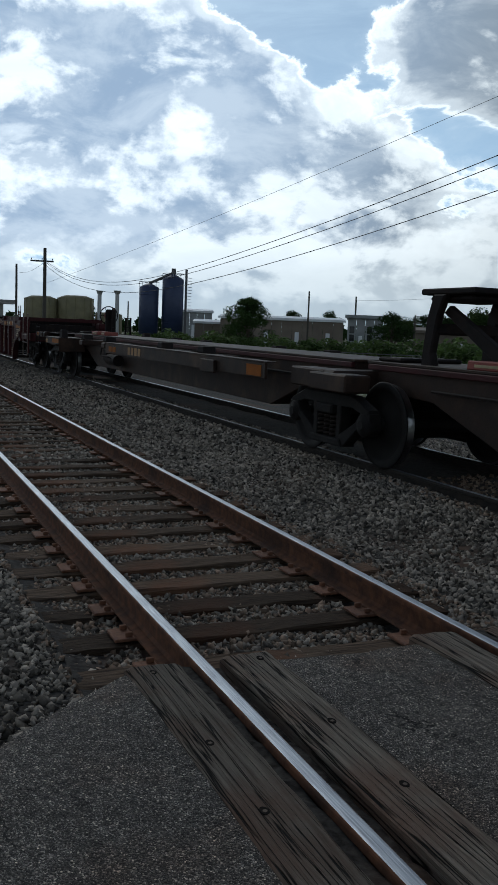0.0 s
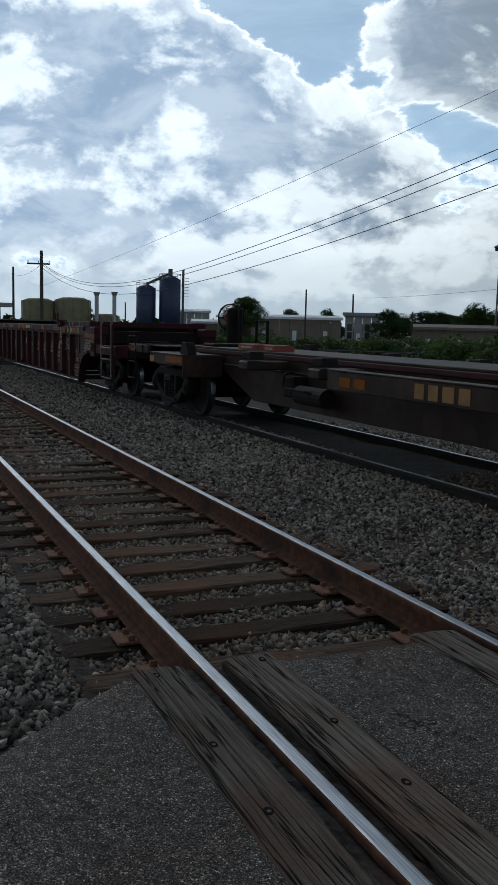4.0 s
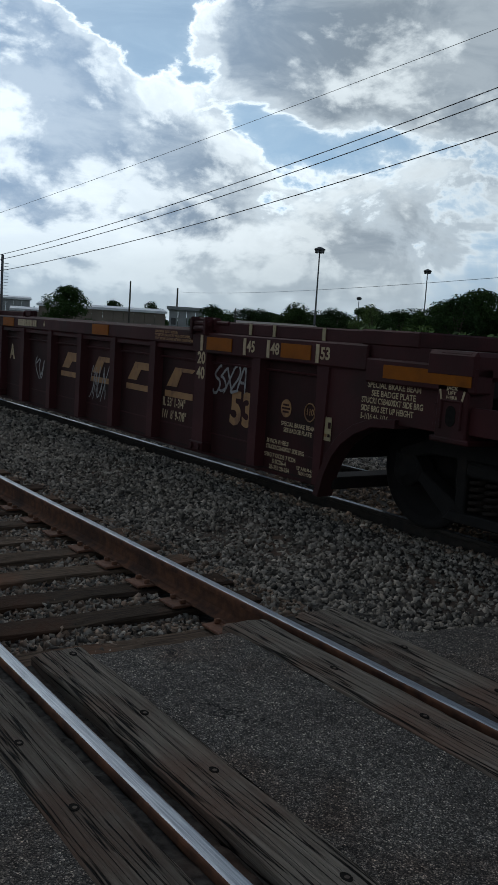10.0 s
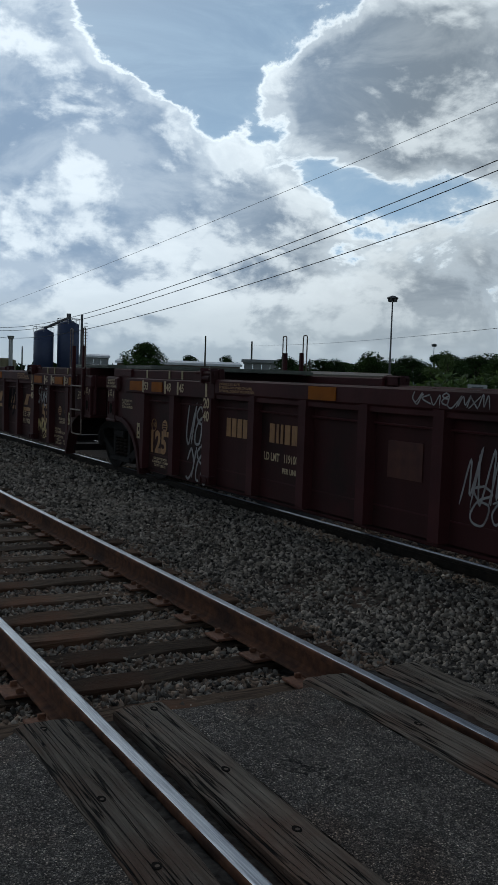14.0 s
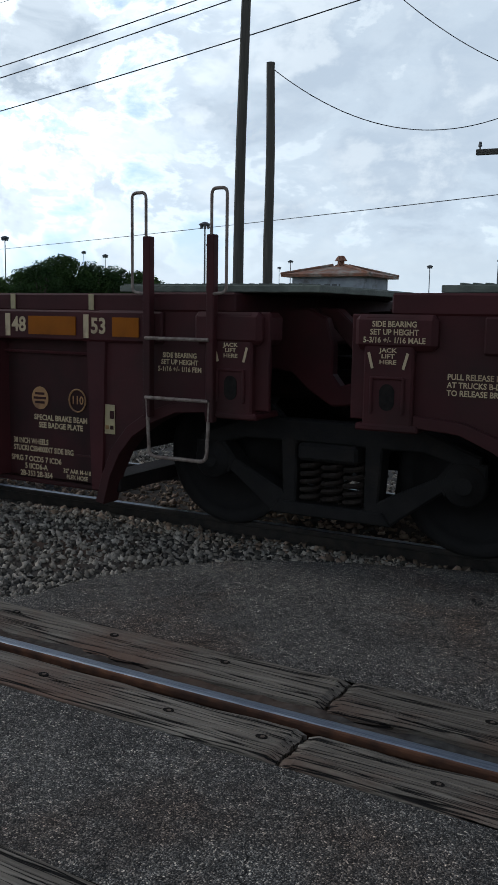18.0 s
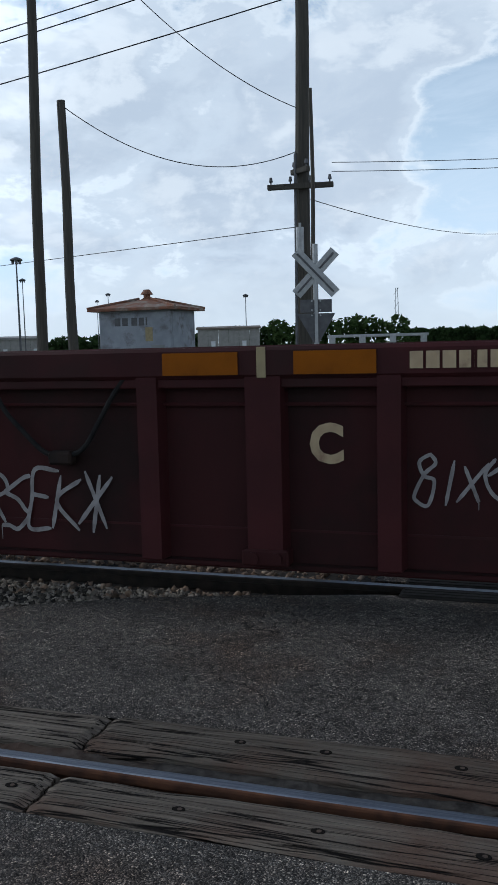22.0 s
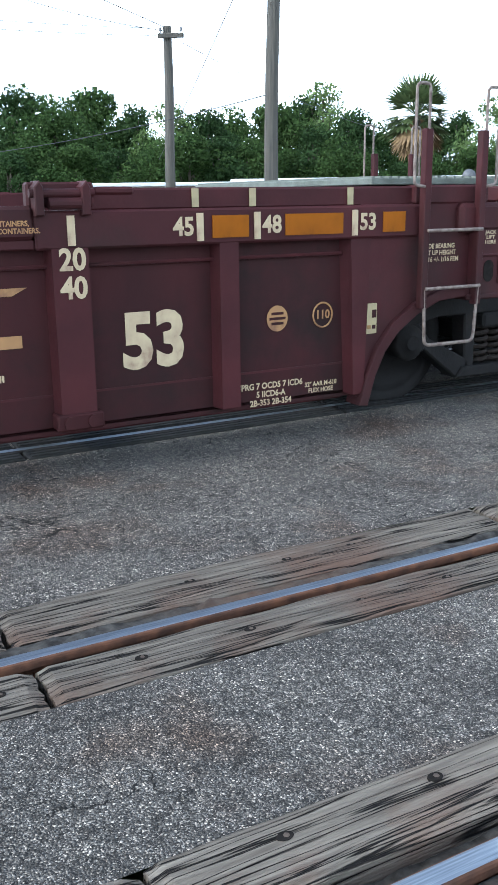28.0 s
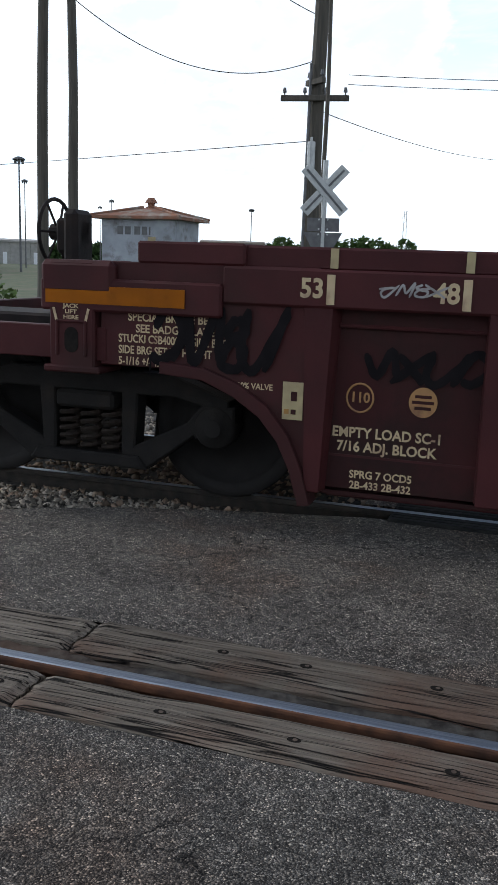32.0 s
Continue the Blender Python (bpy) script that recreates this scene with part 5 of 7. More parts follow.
    write(u, "32\" AAR M-618\nFLEX HOSE", 0.04, 7.81, FS, 0.285, M_cream, 0.001)
    part("notice_plate", bx(8.12, 8.21, -HW + 0.022, -HW + 0.026, 0.60, 0.79, bev=0), M_white, u, "white and yellow notice plate")
    part("notice_plate", bx(-8.25, -8.13, -HW + 0.022, -HW + 0.026, 0.60, 0.80, bev=0), M_white, u, "white and yellow notice plate")
    for x0, y, z0 in ((8.12, -HW + 0.022, 0.60), (-8.25, -HW + 0.022, 0.60)):
        part("pictogram", bx(x0 + 0.05, x0 + 0.085, y - 0.003, y - 0.001, z0 + 0.10, z0 + 0.15, bev=0), M_side, u)
        part("pictogram", bx(x0 + 0.012, x0 + 0.04, y - 0.003, y - 0.001, z0 + 0.03, z0 + 0.055, bev=0), M_yellow, u)
        part("pictogram", bx(x0 + 0.052, x0 + 0.08, y - 0.003, y - 0.001, z0 + 0.03, z0 + 0.055, bev=0), M_side, u)
    silver, black, straw = "silver graffiti scrawl", "black graffiti scrawl", "straw-coloured graffiti scrawl"
    if L == "A":
        spray(u, 1, -6.45, FS - 0.008, 0.86, 0.62, 0.42, "hgc", 0.032, M_spray, silver)
        spray(u, 7, -6.42, FS - 0.008, 0.42, 0.62, 0.42, "fgj", 0.032, M_spray, silver)
        spray(u, 2, 6.52, FS - 0.004, 0.97, 0.58, 0.22, "SSX2A", 0.026, M_spray, silver)
        spray(u, 3, -1.5, FS - 0.004, 0.78, 0.62, 0.44, "abic", 0.018, M_spray, silver)
        spray(u, 8, -1.5, FS - 0.004, 0.62, 0.5, 0.26, "gj", 0.018, M_spray, silver)
        spray(u, 4, 3.5, FS - 0.004, 0.70, 0.5, 0.42, "fahd", 0.016, M_spray, silver)
        spray(u, 5, -1.9, FC - 0.002, 1.33, 0.9, 0.09, "cebghadi", 0.012, M_spray, silver)
        spray(u, 6, 1.5, FS - 0.004, 0.75, 0.32, 0.3, "ec", 0.024, M_spray, silver)
    if L == "C":
        spray(u, 11, 6.59, FS - 0.006, 1.00, 0.76, 0.27, "SIXER!", 0.034, M_spray, silver)
        spray(u, 12, 6.59, FS - 0.006, 0.50, 0.84, 0.22, "iabeifdb", 0.024, M_sprayy, straw)
        spray(u, 20, 6.60, FS - 0.006, 0.36, 0.36, 0.12, "T22", 0.018, M_sprayy, straw)
        spray(u, 13, 4.4, FS - 0.006, 0.86, 0.5, 0.42, "ihf", 0.062, M_sprayk, black)
        spray(u, 14, 1.22, FS - 0.006, 0.72, 0.78, 0.26, "gIdeKa", 0.020, M_spray, silver)
        spray(u, 15, -1.5, FS - 0.006, 0.52, 0.92, 0.34, "RSEK*", 0.026, M_spray, silver)
        spray(u, 16, -4.55, FS - 0.006, 0.82, 0.5, 0.36, "hd", 0.05, M_sprayk, black)
        spray(u, 17, -3.5, FS - 0.006, 0.80, 0.75, 0.42, "fdh", 0.055, M_sprayk, black)
        spray(u, 18, -5.45, FS - 0.006, 0.72, 0.46, 0.14, "ceadhb", 0.011, M_spray, silver)
        spray(u, 19, -6.52, FS - 0.006, 0.78, 0.7, 0.42, "gceij", 0.024, M_spray, silver)
    if L == "B":
        spray(u, 21, 4.55, FS - 0.006, 0.66, 0.68, 0.24, "fEaR", 0.026, M_spray, silver)
        spray(u, 31, 4.55, FS - 0.006, 0.44, 0.62, 0.2, "hITc", 0.026, M_spray, silver)
        spray(u, 22, 1.5, FS - 0.006, 0.86, 0.7, 0.28, "BOSW", 0.032, M_spray, silver)
        spray(u, 23, -0.5, FS - 0.006, 0.86, 0.62, 0.26, "gfde", 0.03, M_spray, silver)
        spray(u, 24, -2.4, FS - 0.006, 0.82, 0.6, 0.3, "afhe", 0.034, M_sprayk, black)
        spray(u, 25, -4.5, FS - 0.006, 0.80, 0.6, 0.3, "hgd", 0.05, M_sprayk, black)
        spray(u, 26, -3.5, FS - 0.006, 0.80, 0.6, 0.3, "ehgc", 0.036, M_sprayk, black)
        spray(u, 27, -6.55, FS - 0.006, 0.90, 0.7, 0.42, "chfg", 0.02, M_spray, silver)
        spray(u, 32, -6.55, FS - 0.006, 0.52, 0.7, 0.42, "gijf", 0.02, M_spray, silver)
        spray(u, 28, -7.35, FS - 0.006, 0.92, 0.9, 0.16, "bdhfc", 0.045, M_sprayk, black)
        spray(u, 29, -8.65, -HW + 0.019, 1.0, 0.75, 0.32, "fbgh", 0.055, M_sprayk, black)
        spray(u, 30, -7.55, FC - 0.002, 1.30, 0.35, 0.07, "jagd", 0.012, M_spray, silver)
        write(u, "EMPTY LOAD SC-1\n7/16 ADJ. BLOCK", 0.075, -7.66, FS, 0.51, M_cream, 0.002)
        write(u, "SPRG 7 OCD5\n2B-433 2B-432", 0.058, -7.68, FS, 0.295, M_cream, 0.0015)
        write(u, "OWNERSHIP SUBJECT TO A SECURITY\nAGREEMENT FILED WITH THE\nSURFACE TRANSPORTATION BOARD", 0.035, -5.5, FS, 0.68, M_cream, 0.001)
        write(u, "60% VALVE", 0.045, -8.42, -HW + 0.026, 0.76, M_cream, 0.001)
    if L == "A":
        write(u, "PULL RELEASE ROD\nAT TRUCKS B-D\nTO RELEASE BRAKES", 0.042, -8.82, -HW + 0.026, 1.03, M_cream, 0.001, align="LEFT")
    if L == "C":
        write(u, "SPECIAL BRAKE BEAM\nSEE BADGE PLATE", 0.056, -8.68, -HW + 0.026, 1.0, M_cream, 0.0015)
        write(u, "38 INCH WHEELS\nSTUCKI CSB4000XT SIDE BRG", 0.057, -8.91, -HW + 0.026, 0.845, M_cream, 0.0015, align="LEFT", wide=0.85)
    if L == "C":
        part("brake_hose", tube(arc([(-0.86, -HW + 0.03, 1.26), (-0.95, -HW + 0.03, 1.16), (-1.18, -HW + 0.04, 0.82), (-1.42, -HW + 0.04, 0.80), (-1.70, -HW + 0.03, 1.06), (-1.78, -HW + 0.03, 1.2)], 5, 0.12), 0.016, 8), M_rubber, u, "black looped brake hose")
        part("hose_clamp", bx(-1.40, -1.24, -HW + 0.0, -HW + 0.09, 0.76, 0.84, bev=0.015), M_cardark, u)
    if L == "A":
        write(u, "A-END", 0.085, 11.08, -HW + 0.012, 0.98, M_cream, 0.002)


UNIT, X1 = 19.348, 12.414
u1 = well_unit(X1, "A", 0)
u2 = well_unit(X1 - UNIT, "C", 0)
u3 = well_unit(X1 - 2 * UNIT, "B", 0)
for k in range(4):
    truck(X1 + UNIT / 2 - k * UNIT)


# ---- ends of the articulated car, and the spine car ahead of it ----
M_redbox = mat("faded_red_paint", (0.24, 0.05, 0.035), (0.17, 0.04, 0.03), 8, 0.7)


def coupler(parent, x, s):
    """A knuckle coupler on its shank, with its air hose."""
    b = bx(min(x, x + s * 0.5), max(x, x + s * 0.5), -0.09, 0.09, 0.76, 0.94, bev=0.02)
    slab([(x + s * 0.45, -0.16), (x + s * 0.78, -0.20), (x + s * 0.80, -0.08), (x + s * 0.66, 0.02), (x + s * 0.80, 0.14), (x + s * 0.70, 0.20), (x + s * 0.45, 0.14)], 0.73, 0.97, b, axis="z", bev=0.02)
    part("coupler", b, M_truck, parent, "rusty knuckle coupler")
    part("air_hose", tube(arc([(x + s * 0.2, -0.35, 0.82), (x + s * 0.5, -0.38, 0.55), (x + s * 0.8, -0.2, 0.42)], 6, 0.2), 0.022, 8), M_rubber, parent)


def hand_brake(parent, x, y, z0, z1, s):
    """A spoked brake wheel on its stand; the wheel faces along the car."""
    zc = z1 - 0.29
    part("brake_stand", box(bx(x - s * 0.05 - 0.07, x - s * 0.05 + 0.07, y - 0.16, y + 0.16, z0, z1 - 0.10, bev=0.04), x - 0.12, x + 0.12, y - 0.10, y + 0.10, zc - 0.18, zc + 0.12, 0.03), M_cardark, parent)
    xw = x + s * 0.17
    b = tube([(xw, y + 0.28 * math.cos(a), zc + 0.28 * math.sin(a)) for a in [2 * math.pi * k / 24 for k in range(25)]], 0.017, 7)
    for k in range(6):
        a = k * math.pi / 3
        cyl(b, (xw - s * 0.03, y, zc), (xw, y + 0.27 * math.cos(a), zc + 0.27 * math.sin(a)), 0.011, 6)
    cyl(b, (xw - s * 0.1, y, zc), (xw + s * 0.03, y, zc), 0.07, 12)
    part("brake_wheel", b, M_cardark, parent, "spoked hand brake wheel")


def end_ladder(parent, x0, x1, y, z1, material=None):
    """Two bent grab irons over a stirrup at a car's corner."""
    lad = new("end_ladder")
    lad.parent = parent
    for x in (x0, x1):
        part("handhold", tube(arc([(x - 0.03, y, 0.86), (x - 0.03, y, z1), (x + 0.07, y, z1), (x + 0.07, y, z1 - 0.16)], 4, 0.05), 0.015, 8), material or M_grab, lad)
    part("stile", bx(x1 + 0.0, x1 + 0.05, y, y + 0.05, 0.5, z1 - 0.2), material or M_car, lad)
    for z in (1.06, 0.82):
        part("rung", cy((x0, y - 0.02, z), (x1, y - 0.02, z), 0.014, n=8), material or M_grab, lad)
    part("stirrup", tube(arc([(x0, y, 0.86), (x0, y, 0.42), (x1, y, 0.42), (x1, y, 0.86)], 4, 0.05), 0.016, 8), material or M_grab, lad)


def car_end(u, s, brake):
    """The long end platform past the truck, at the outer ends of the articulated car."""
    a, b_ = (9.40, 11.0)
    X = lambda p, q: (min(s * p, s * q), max(s * p, s * q))
    part("end_frame", box(box(bx(*X(9.36, 11.4), -HW + 0.02, -HW + 0.10, 0.90, 1.10), *X(9.36, 11.4), HW - 0.10, HW - 0.02, 0.90, 1.10, 0.006), *X(11.32, 11.4), -HW + 0.02, HW - 0.02, 0.86, 1.12, 0.01), M_car, u)
    part("chord_end", bx(*X(8.62, 9.78), -HW - 0.02, -HW + 0.16, 1.195, 1.388, bev=0.014), M_car, u)
    part("end_deck", bx(*X(9.3, 11.38), -HW + 0.12, HW - 0.12, 0.93, 0.96), M_cardark, u)
    part("draft_sill", bx(*X(9.3, 11.45), -0.28, 0.28, 0.66, 1.08, bev=0.02), M_cardark, u)
    for p, q in ((8.84, 9.29), (9.29, 9.74)):
        part("reflector", bx(*X(p, q), -HW - 0.027, -HW - 0.022, 1.24, 1.345, bev=0), M_orange, u, "orange reflective stripe")
    coupler(u, s * 11.4, s)
    if s > 0:
        end_ladder(u, 10.50, 11.30, -HW - 0.05, 1.72)
    else:
        end_ladder(u, -11.30, -10.50, -HW - 0.05, 1.72)
    if brake:
        hand_brake(u, s * 10.85, 0.85, 0.96, 2.0, s)


car_end(u1, 1, False)
car_end(u3, -1, True)

def spine_unit(xm, half, rear, front):
    """One unit of a spine car: a deep centre beam with container arms and end pedestals. x counts from its middle."""
    u = on_train(thing("spine_car", "faded brown spine car with orange reflectors and an empty deck", "freight car", group="units of the spine car"), xm)
    h = half
    b = slab([(-h + 0.2, 0.86), (-h + 1.5, 0.80), (-h + 2.7, 0.40), (h - 2.7, 0.40), (h - 1.5, 0.80), (h - 0.2, 0.86), (h - 0.2, 1.17), (-h + 0.2, 1.17)], -0.58, 0.58, bev=0.012)
    part("centre_beam", b, M_spine, u)
    part("deck", bx(-h + 0.15, h - 0.15, -0.62, 0.62, 1.172, 1.205, bev=0.006), M_spine, u, "scuffed flat deck plate")
    for s in (-1, 1):
        part("deck_flange", bx(-h + 0.2, h - 0.2, min(s * 0.585, s * 0.64), max(s * 0.585, s * 0.64), 1.10, 1.168, bev=0.008), M_car, u)
        part("side_pipe", tube([(-h + 1.6, s * 0.66, 0.93), (h - 1.2, s * 0.66, 0.93)], 0.02, 6), M_cardark, u)
        # the long edge sill that carries the load beside the spine
        part("side_sill", bx(-h + 6.6, h - 1.23, s * 1.355 - 0.02, s * 1.355 + 0.02, 0.875, 1.09, bev=0.008), M_spine, u)
        part("sill_flange", bx(-h + 6.6, h - 1.23, min(s * 1.20, s * 1.38), max(s * 1.20, s * 1.38), 1.092, 1.108, bev=0.004), M_spine, u)
        part("end_stripe", bx(h - 1.85, h - 1.35, s * 1.378 - 0.003, s * 1.378 + 0.003, 0.895, 1.05, bev=0), M_orange, u, "orange reflector")
        part("sill_bracket", bx(h - 3.57, h - 2.98, min(s * 1.378, s * 1.44), max(s * 1.378, s * 1.44), 0.84, 1.04, bev=0.012), M_spine, u)
        for x in (-h + 7.02, -h + 7.34):
            part("reflector", bx(x - 0.12, x + 0.12, s * 1.378 - 0.003, s * 1.378 + 0.003, 0.92, 1.03, bev=0), M_orange, u, "orange reflector")
    for x in (-h + 4.0, -2.0, 2.0, h - 4.0):
        for s in (-1, 1):
            arm = part("container_arm", bx(x - 0.16, x + 0.16, min(s * 0.66, s * 1.33), max(s * 0.66, s * 1.33), 0.96, 1.088, bev=0.02), M_spine, u)
            part("pedestal", slab([(x - 0.16, 1.11), (x + 0.16, 1.11), (x + 0.11, 1.22), (x - 0.11, 1.22)], min(s * 1.05, s * 1.28), max(s * 1.05, s * 1.28), bev=0.015), M_cardark, arm)
    bars(u, -h + 8.4, -1.379, 0.985, (0.16, 0.16, 0.18, 0.17), 0.15, M_yellow, 0.07)
    for x, w in ((-h + 2.42, 0.33), (-h + 3.3, 0.20)):
        k = part("warning_box", slab([(x - w, 1.207), (x + w, 1.207), (x + w * 0.95, 1.30), (x - w * 0.95, 1.30)], -0.60, -0.25, bev=0.01), M_redbox, u, "faded red warning box")
        part("lettering", bx(x - w * 0.6, x + w * 0.6, -0.604, -0.601, 1.235, 1.265, bev=0), M_white, k)
    part("hatch", bx(-h + 0.2, -h + 0.7, -0.5, 0.4, 1.207, 1.26, bev=0.02), M_cardark, u)
    part("brake_rigging", tube(arc([(-h + 4.3, -0.66, 0.94), (-h + 4.6, -0.95, 0.94), (-h + 4.6, -0.98, 0.74), (-h + 5.3, -0.98, 0.74), (-h + 5.5, -0.66, 0.6)], 4, 0.08), 0.018, 8), M_cardark, u)
    part("air_reservoir", cy((-h + 4.8, -0.80, 0.66), (-h + 5.6, -0.80, 0.66), 0.13, n=16), M_cardark, u)
    part("brake_valve", bx(-h + 4.35, -h + 4.65, -0.85, -0.62, 0.60, 0.90, bev=0.03), M_cardark, u)
    if rear:
        for s in (-1, 1):
            part("end_beam", bx(-h - 1.58, -h - 0.34, min(s * 1.34, s * 1.40), max(s * 1.34, s * 1.40), 1.045, 1.19, bev=0.008), M_spine, u)
            part("end_stiffener", bx(-h - 0.66, -h - 0.62, min(s * 1.402, s * 1.43), max(s * 1.402, s * 1.43), 1.05, 1.185, bev=0.004), M_spine, u)
            part("side_plate", bx(-h - 0.335, -h + 1.48, min(s * 1.33, s * 1.36), max(s * 1.33, s * 1.36), 0.885, 1.06, bev=0.006), M_spine, u)
            part("top_plate", bx(-h - 0.33, -h + 1.5, min(s * 0.64, s * 1.38), max(s * 0.64, s * 1.38), 1.064, 1.078, bev=0.003), M_spine, u)
            part("corner_plate", bx(-h + 1.485, -h + 1.52, min(s * 0.64, s * 1.36), max(s * 0.64, s * 1.36), 0.70, 1.06, bev=0.006), M_spine, u)
            part("end_stripe", bx(-h + 0.62, -h + 1.47, s * 1.364 - 0.003, s * 1.364 + 0.003, 0.93, 1.04, bev=0), M_orange, u, "orange reflector")
            part("badge_plate", bx(-h - 0.30, -h - 0.04, s * 1.364 - 0.003, s * 1.364 + 0.003, 0.905, 1.01, bev=0), M_ochre, u, "faded ochre plate")
            part("pedestal", slab([(-h + 1.07, 1.08), (-h + 1.50, 1.08), (-h + 1.42, 1.25), (-h + 1.38, 1.29), (-h + 1.18, 1.29), (-h + 1.14, 1.25)], min(s * 1.10, s * 1.26), max(s * 1.10, s * 1.26), bev=0.012), M_cardark, u)
        part("end_sill", bx(-h - 1.68, -h - 1.585, -1.40, 1.40, 0.93, 1.19, bev=0.01), M_spine, u)
        part("end_walk", bx(-h - 1.58, -h - 0.34, -1.0, 1.33, 1.15, 1.175, bev=0.005), M_cardark, u)
        part("marking_plate", bx(-h - 1.45, -h - 1.16, -1.406, -1.402, 1.075, 1.178, bev=0), M_orange, u, "orange plate lettered B-END")
        write(u, "B-END", 0.07, -h - 1.305, -1.408, 1.128, M_cardark, 0.002)
        step = new("end_step")
        step.parent = u
        part("stirrup", tube(arc([(-h - 1.56, -1.42, 1.10), (-h - 1.55, -1.42, 0.52), (-h - 1.05, -1.42, 0.54), (-h - 1.06, -1.42, 1.10)], 4, 0.04), 0.016, 8), M_cardark, step)
        part("rung", cy((-h - 1.55, -1.42, 0.85), (-h - 1.06, -1.42, 0.85), 0.013, n=8), M_cardark, step)
        part("handhold", tube(arc([(-h - 1.57, -1.42, 1.16), (-h - 1.57, -1.42, 1.345), (-h - 1.07, -1.42, 1.345), (-h - 1.07, -1.42, 1.16)], 4, 0.03), 0.012, 8), M_cardark, step)
        rail_far = new("hand_rail")
        rail_far.parent = u
        for x in (-1.56, -1.01):
            part("post", bx(-h + x - 0.025, -h + x + 0.025, 1.34, 1.39, 1.16, 1.715, bev=0.006), M_cardark, rail_far)
        for z in (1.70, 1.42):
            part("rung", cy((-h - 1.56, 1.365, z), (-h - 1.01, 1.365, z), 0.014, n=8), M_cardark, rail_far)
        hand_brake(u, -h - 1.70, 0.9, 1.16, 2.05, -1)
        part("brake_disc", cy((-h - 1.845, 0.9, 1.76), (-h - 1.80, 0.9, 1.76), 0.16, n=20), M_redbox, u, "rusty red brake gear cover")
        part("brake_post", bx(-h - 1.45, -h - 1.37, 0.88, 0.96, 1.16, 2.0, bev=0.01), M_cardark, u)
        part("handhold", tube(arc([(-h - 1.36, 0.9, 1.94), (-h - 1.20, 0.9, 1.94), (-h - 1.20, 0.9, 1.40), (-h - 1.36, 0.9, 1.40)], 4, 0.03), 0.012, 6), M_cardark, u)
        coupler(u, -h - 1.68, -1)
    if front:
        trailer_hitch(u, -h + 1.35)
    for s in (-1, 1):
        part("end_bolster", bx(s * h - 0.35, s * h + 0.35, -1.2, 1.2, 0.86, 1.08, bev=0.03), M_spine, u)
    part("bearing_box", bx(-h - 0.1, -h + 0.8, -1.30, -0.95, 0.84, 1.05, bev=0.02), M_spine, u)
    part("bearing_box", bx(h - 0.8, h + 0.1, -1.20, -0.85, 0.84, 1.08, bev=0.02), M_spine, u)
    return u


def trailer_hitch(u, x):
    """A raised trailer hitch: two leaning legs, a brace and a plate with rounded horns."""
    hitch = new("trailer_hitch")
    hitch.parent = u
    hitch["label"] = "raised steel trailer hitch"
    for s in (-1, 1):
        b = slab([(x - 0.30, 1.13), (x - 0.02, 1.13), (x - 0.10, 1.35), (x - 0.02, 1.75), (x + 0.10, 2.0), (x - 0.12, 2.0), (x - 0.22, 1.75)], s * 0.42 - 0.05, s * 0.42 + 0.05, bev=0.02)
        part("leg", b, M_cardark, hitch)
        part("brace", slab([(x - 0.08, 1.80), (x + 0.02, 1.88), (x + 1.25, 1.26), (x + 1.25, 1.14), (x + 1.12, 1.14)], s * 0.30 - 0.04, s * 0.30 + 0.04, bev=0.01), M_cardark, hitch)
        part("foot", bx(x - 0.4, x + 0.05, s * 0.42 - 0.1, s * 0.42 + 0.1, 1.12, 1.18, bev=0.02), M_cardark, hitch)
    part("cross_bar", bx(x - 0.14, x - 0.04, -0.42, 0.42, 1.55, 1.68, bev=0.02), M_cardark, hitch)
    b = slab([(x - 0.48, -0.30), (x - 0.42, -0.42), (x + 0.55, -0.42), (x + 0.55, 0.42), (x - 0.42, 0.42), (x - 0.48, 0.30)], 2.0, 2.07, axis="z", bev=0.015)
    box(b, x - 0.35, x + 0.45, -0.35, 0.35, 1.92, 2.0, 0.03)
    part("top_plate", b, M_cardark, hitch)


H = 8.16
XR = 26.3                    # rear truck of the spine car at t = 20
spine_unit(XR + H, H, True, False)
spine_unit(XR + 3 * H, H, False, True)
for k in range(3):
    truck(XR + 2 * H * k)

# ---- poles, wires, signs ----
def eye_z(e, d):
    """The height at which something stands that rises e degrees over the eye at d metres."""
    return 1.5 + d * math.tan(radians(e))


def pole(name, b, d, top, r, label, lean=(0, 0), arms=(), r2=None, category="utility pole", material=None):
    p = far(b, d, GROUND)
    t = thing(name, label, category, p.x, p.y, p.z)
    h = top - GROUND
    n = 8
    bm = tube([(lean[0] * i / n + 0.02 * math.sin(i * 1.3), lean[1] * i / n, h * i / n) for i in range(n + 1)], r, 12)
    for v in bm.verts:
        k = 1 - 0.28 * v.co.z / h
        v.co.x, v.co.y = (v.co.x - lean[0] * v.co.z / h) * k + lean[0] * v.co.z / h, (v.co.y - lean[1] * v.co.z / h) * k + lean[1] * v.co.z / h
    part("shaft", bm, material or M_pole, t)
    for z, w, turn, ins in arms:
        arm = new("crossarm")
        arm.parent = t
        k = (z - GROUND) / h
        arm.matrix_basis = pose(lean[0] * k, lean[1] * k - r - 0.05, z - GROUND, 0, 0, turn)
        part("beam", bx(-w / 2, w / 2, -0.05, 0.05, -0.06, 0.06, bev=0.01), material or M_pole, arm)
        for q in range(ins):
            x = -w / 2 + 0.08 + (w - 0.16) * q / max(1, ins - 1)
            part("insulator", cyl(cy((x, 0, 0.06), (x, 0, 0.17), 0.018, n=6), (x, 0, 0.12), (x, 0, 0.22), 0.045, 8, 0.03), M_dullsteel, arm)
    return t


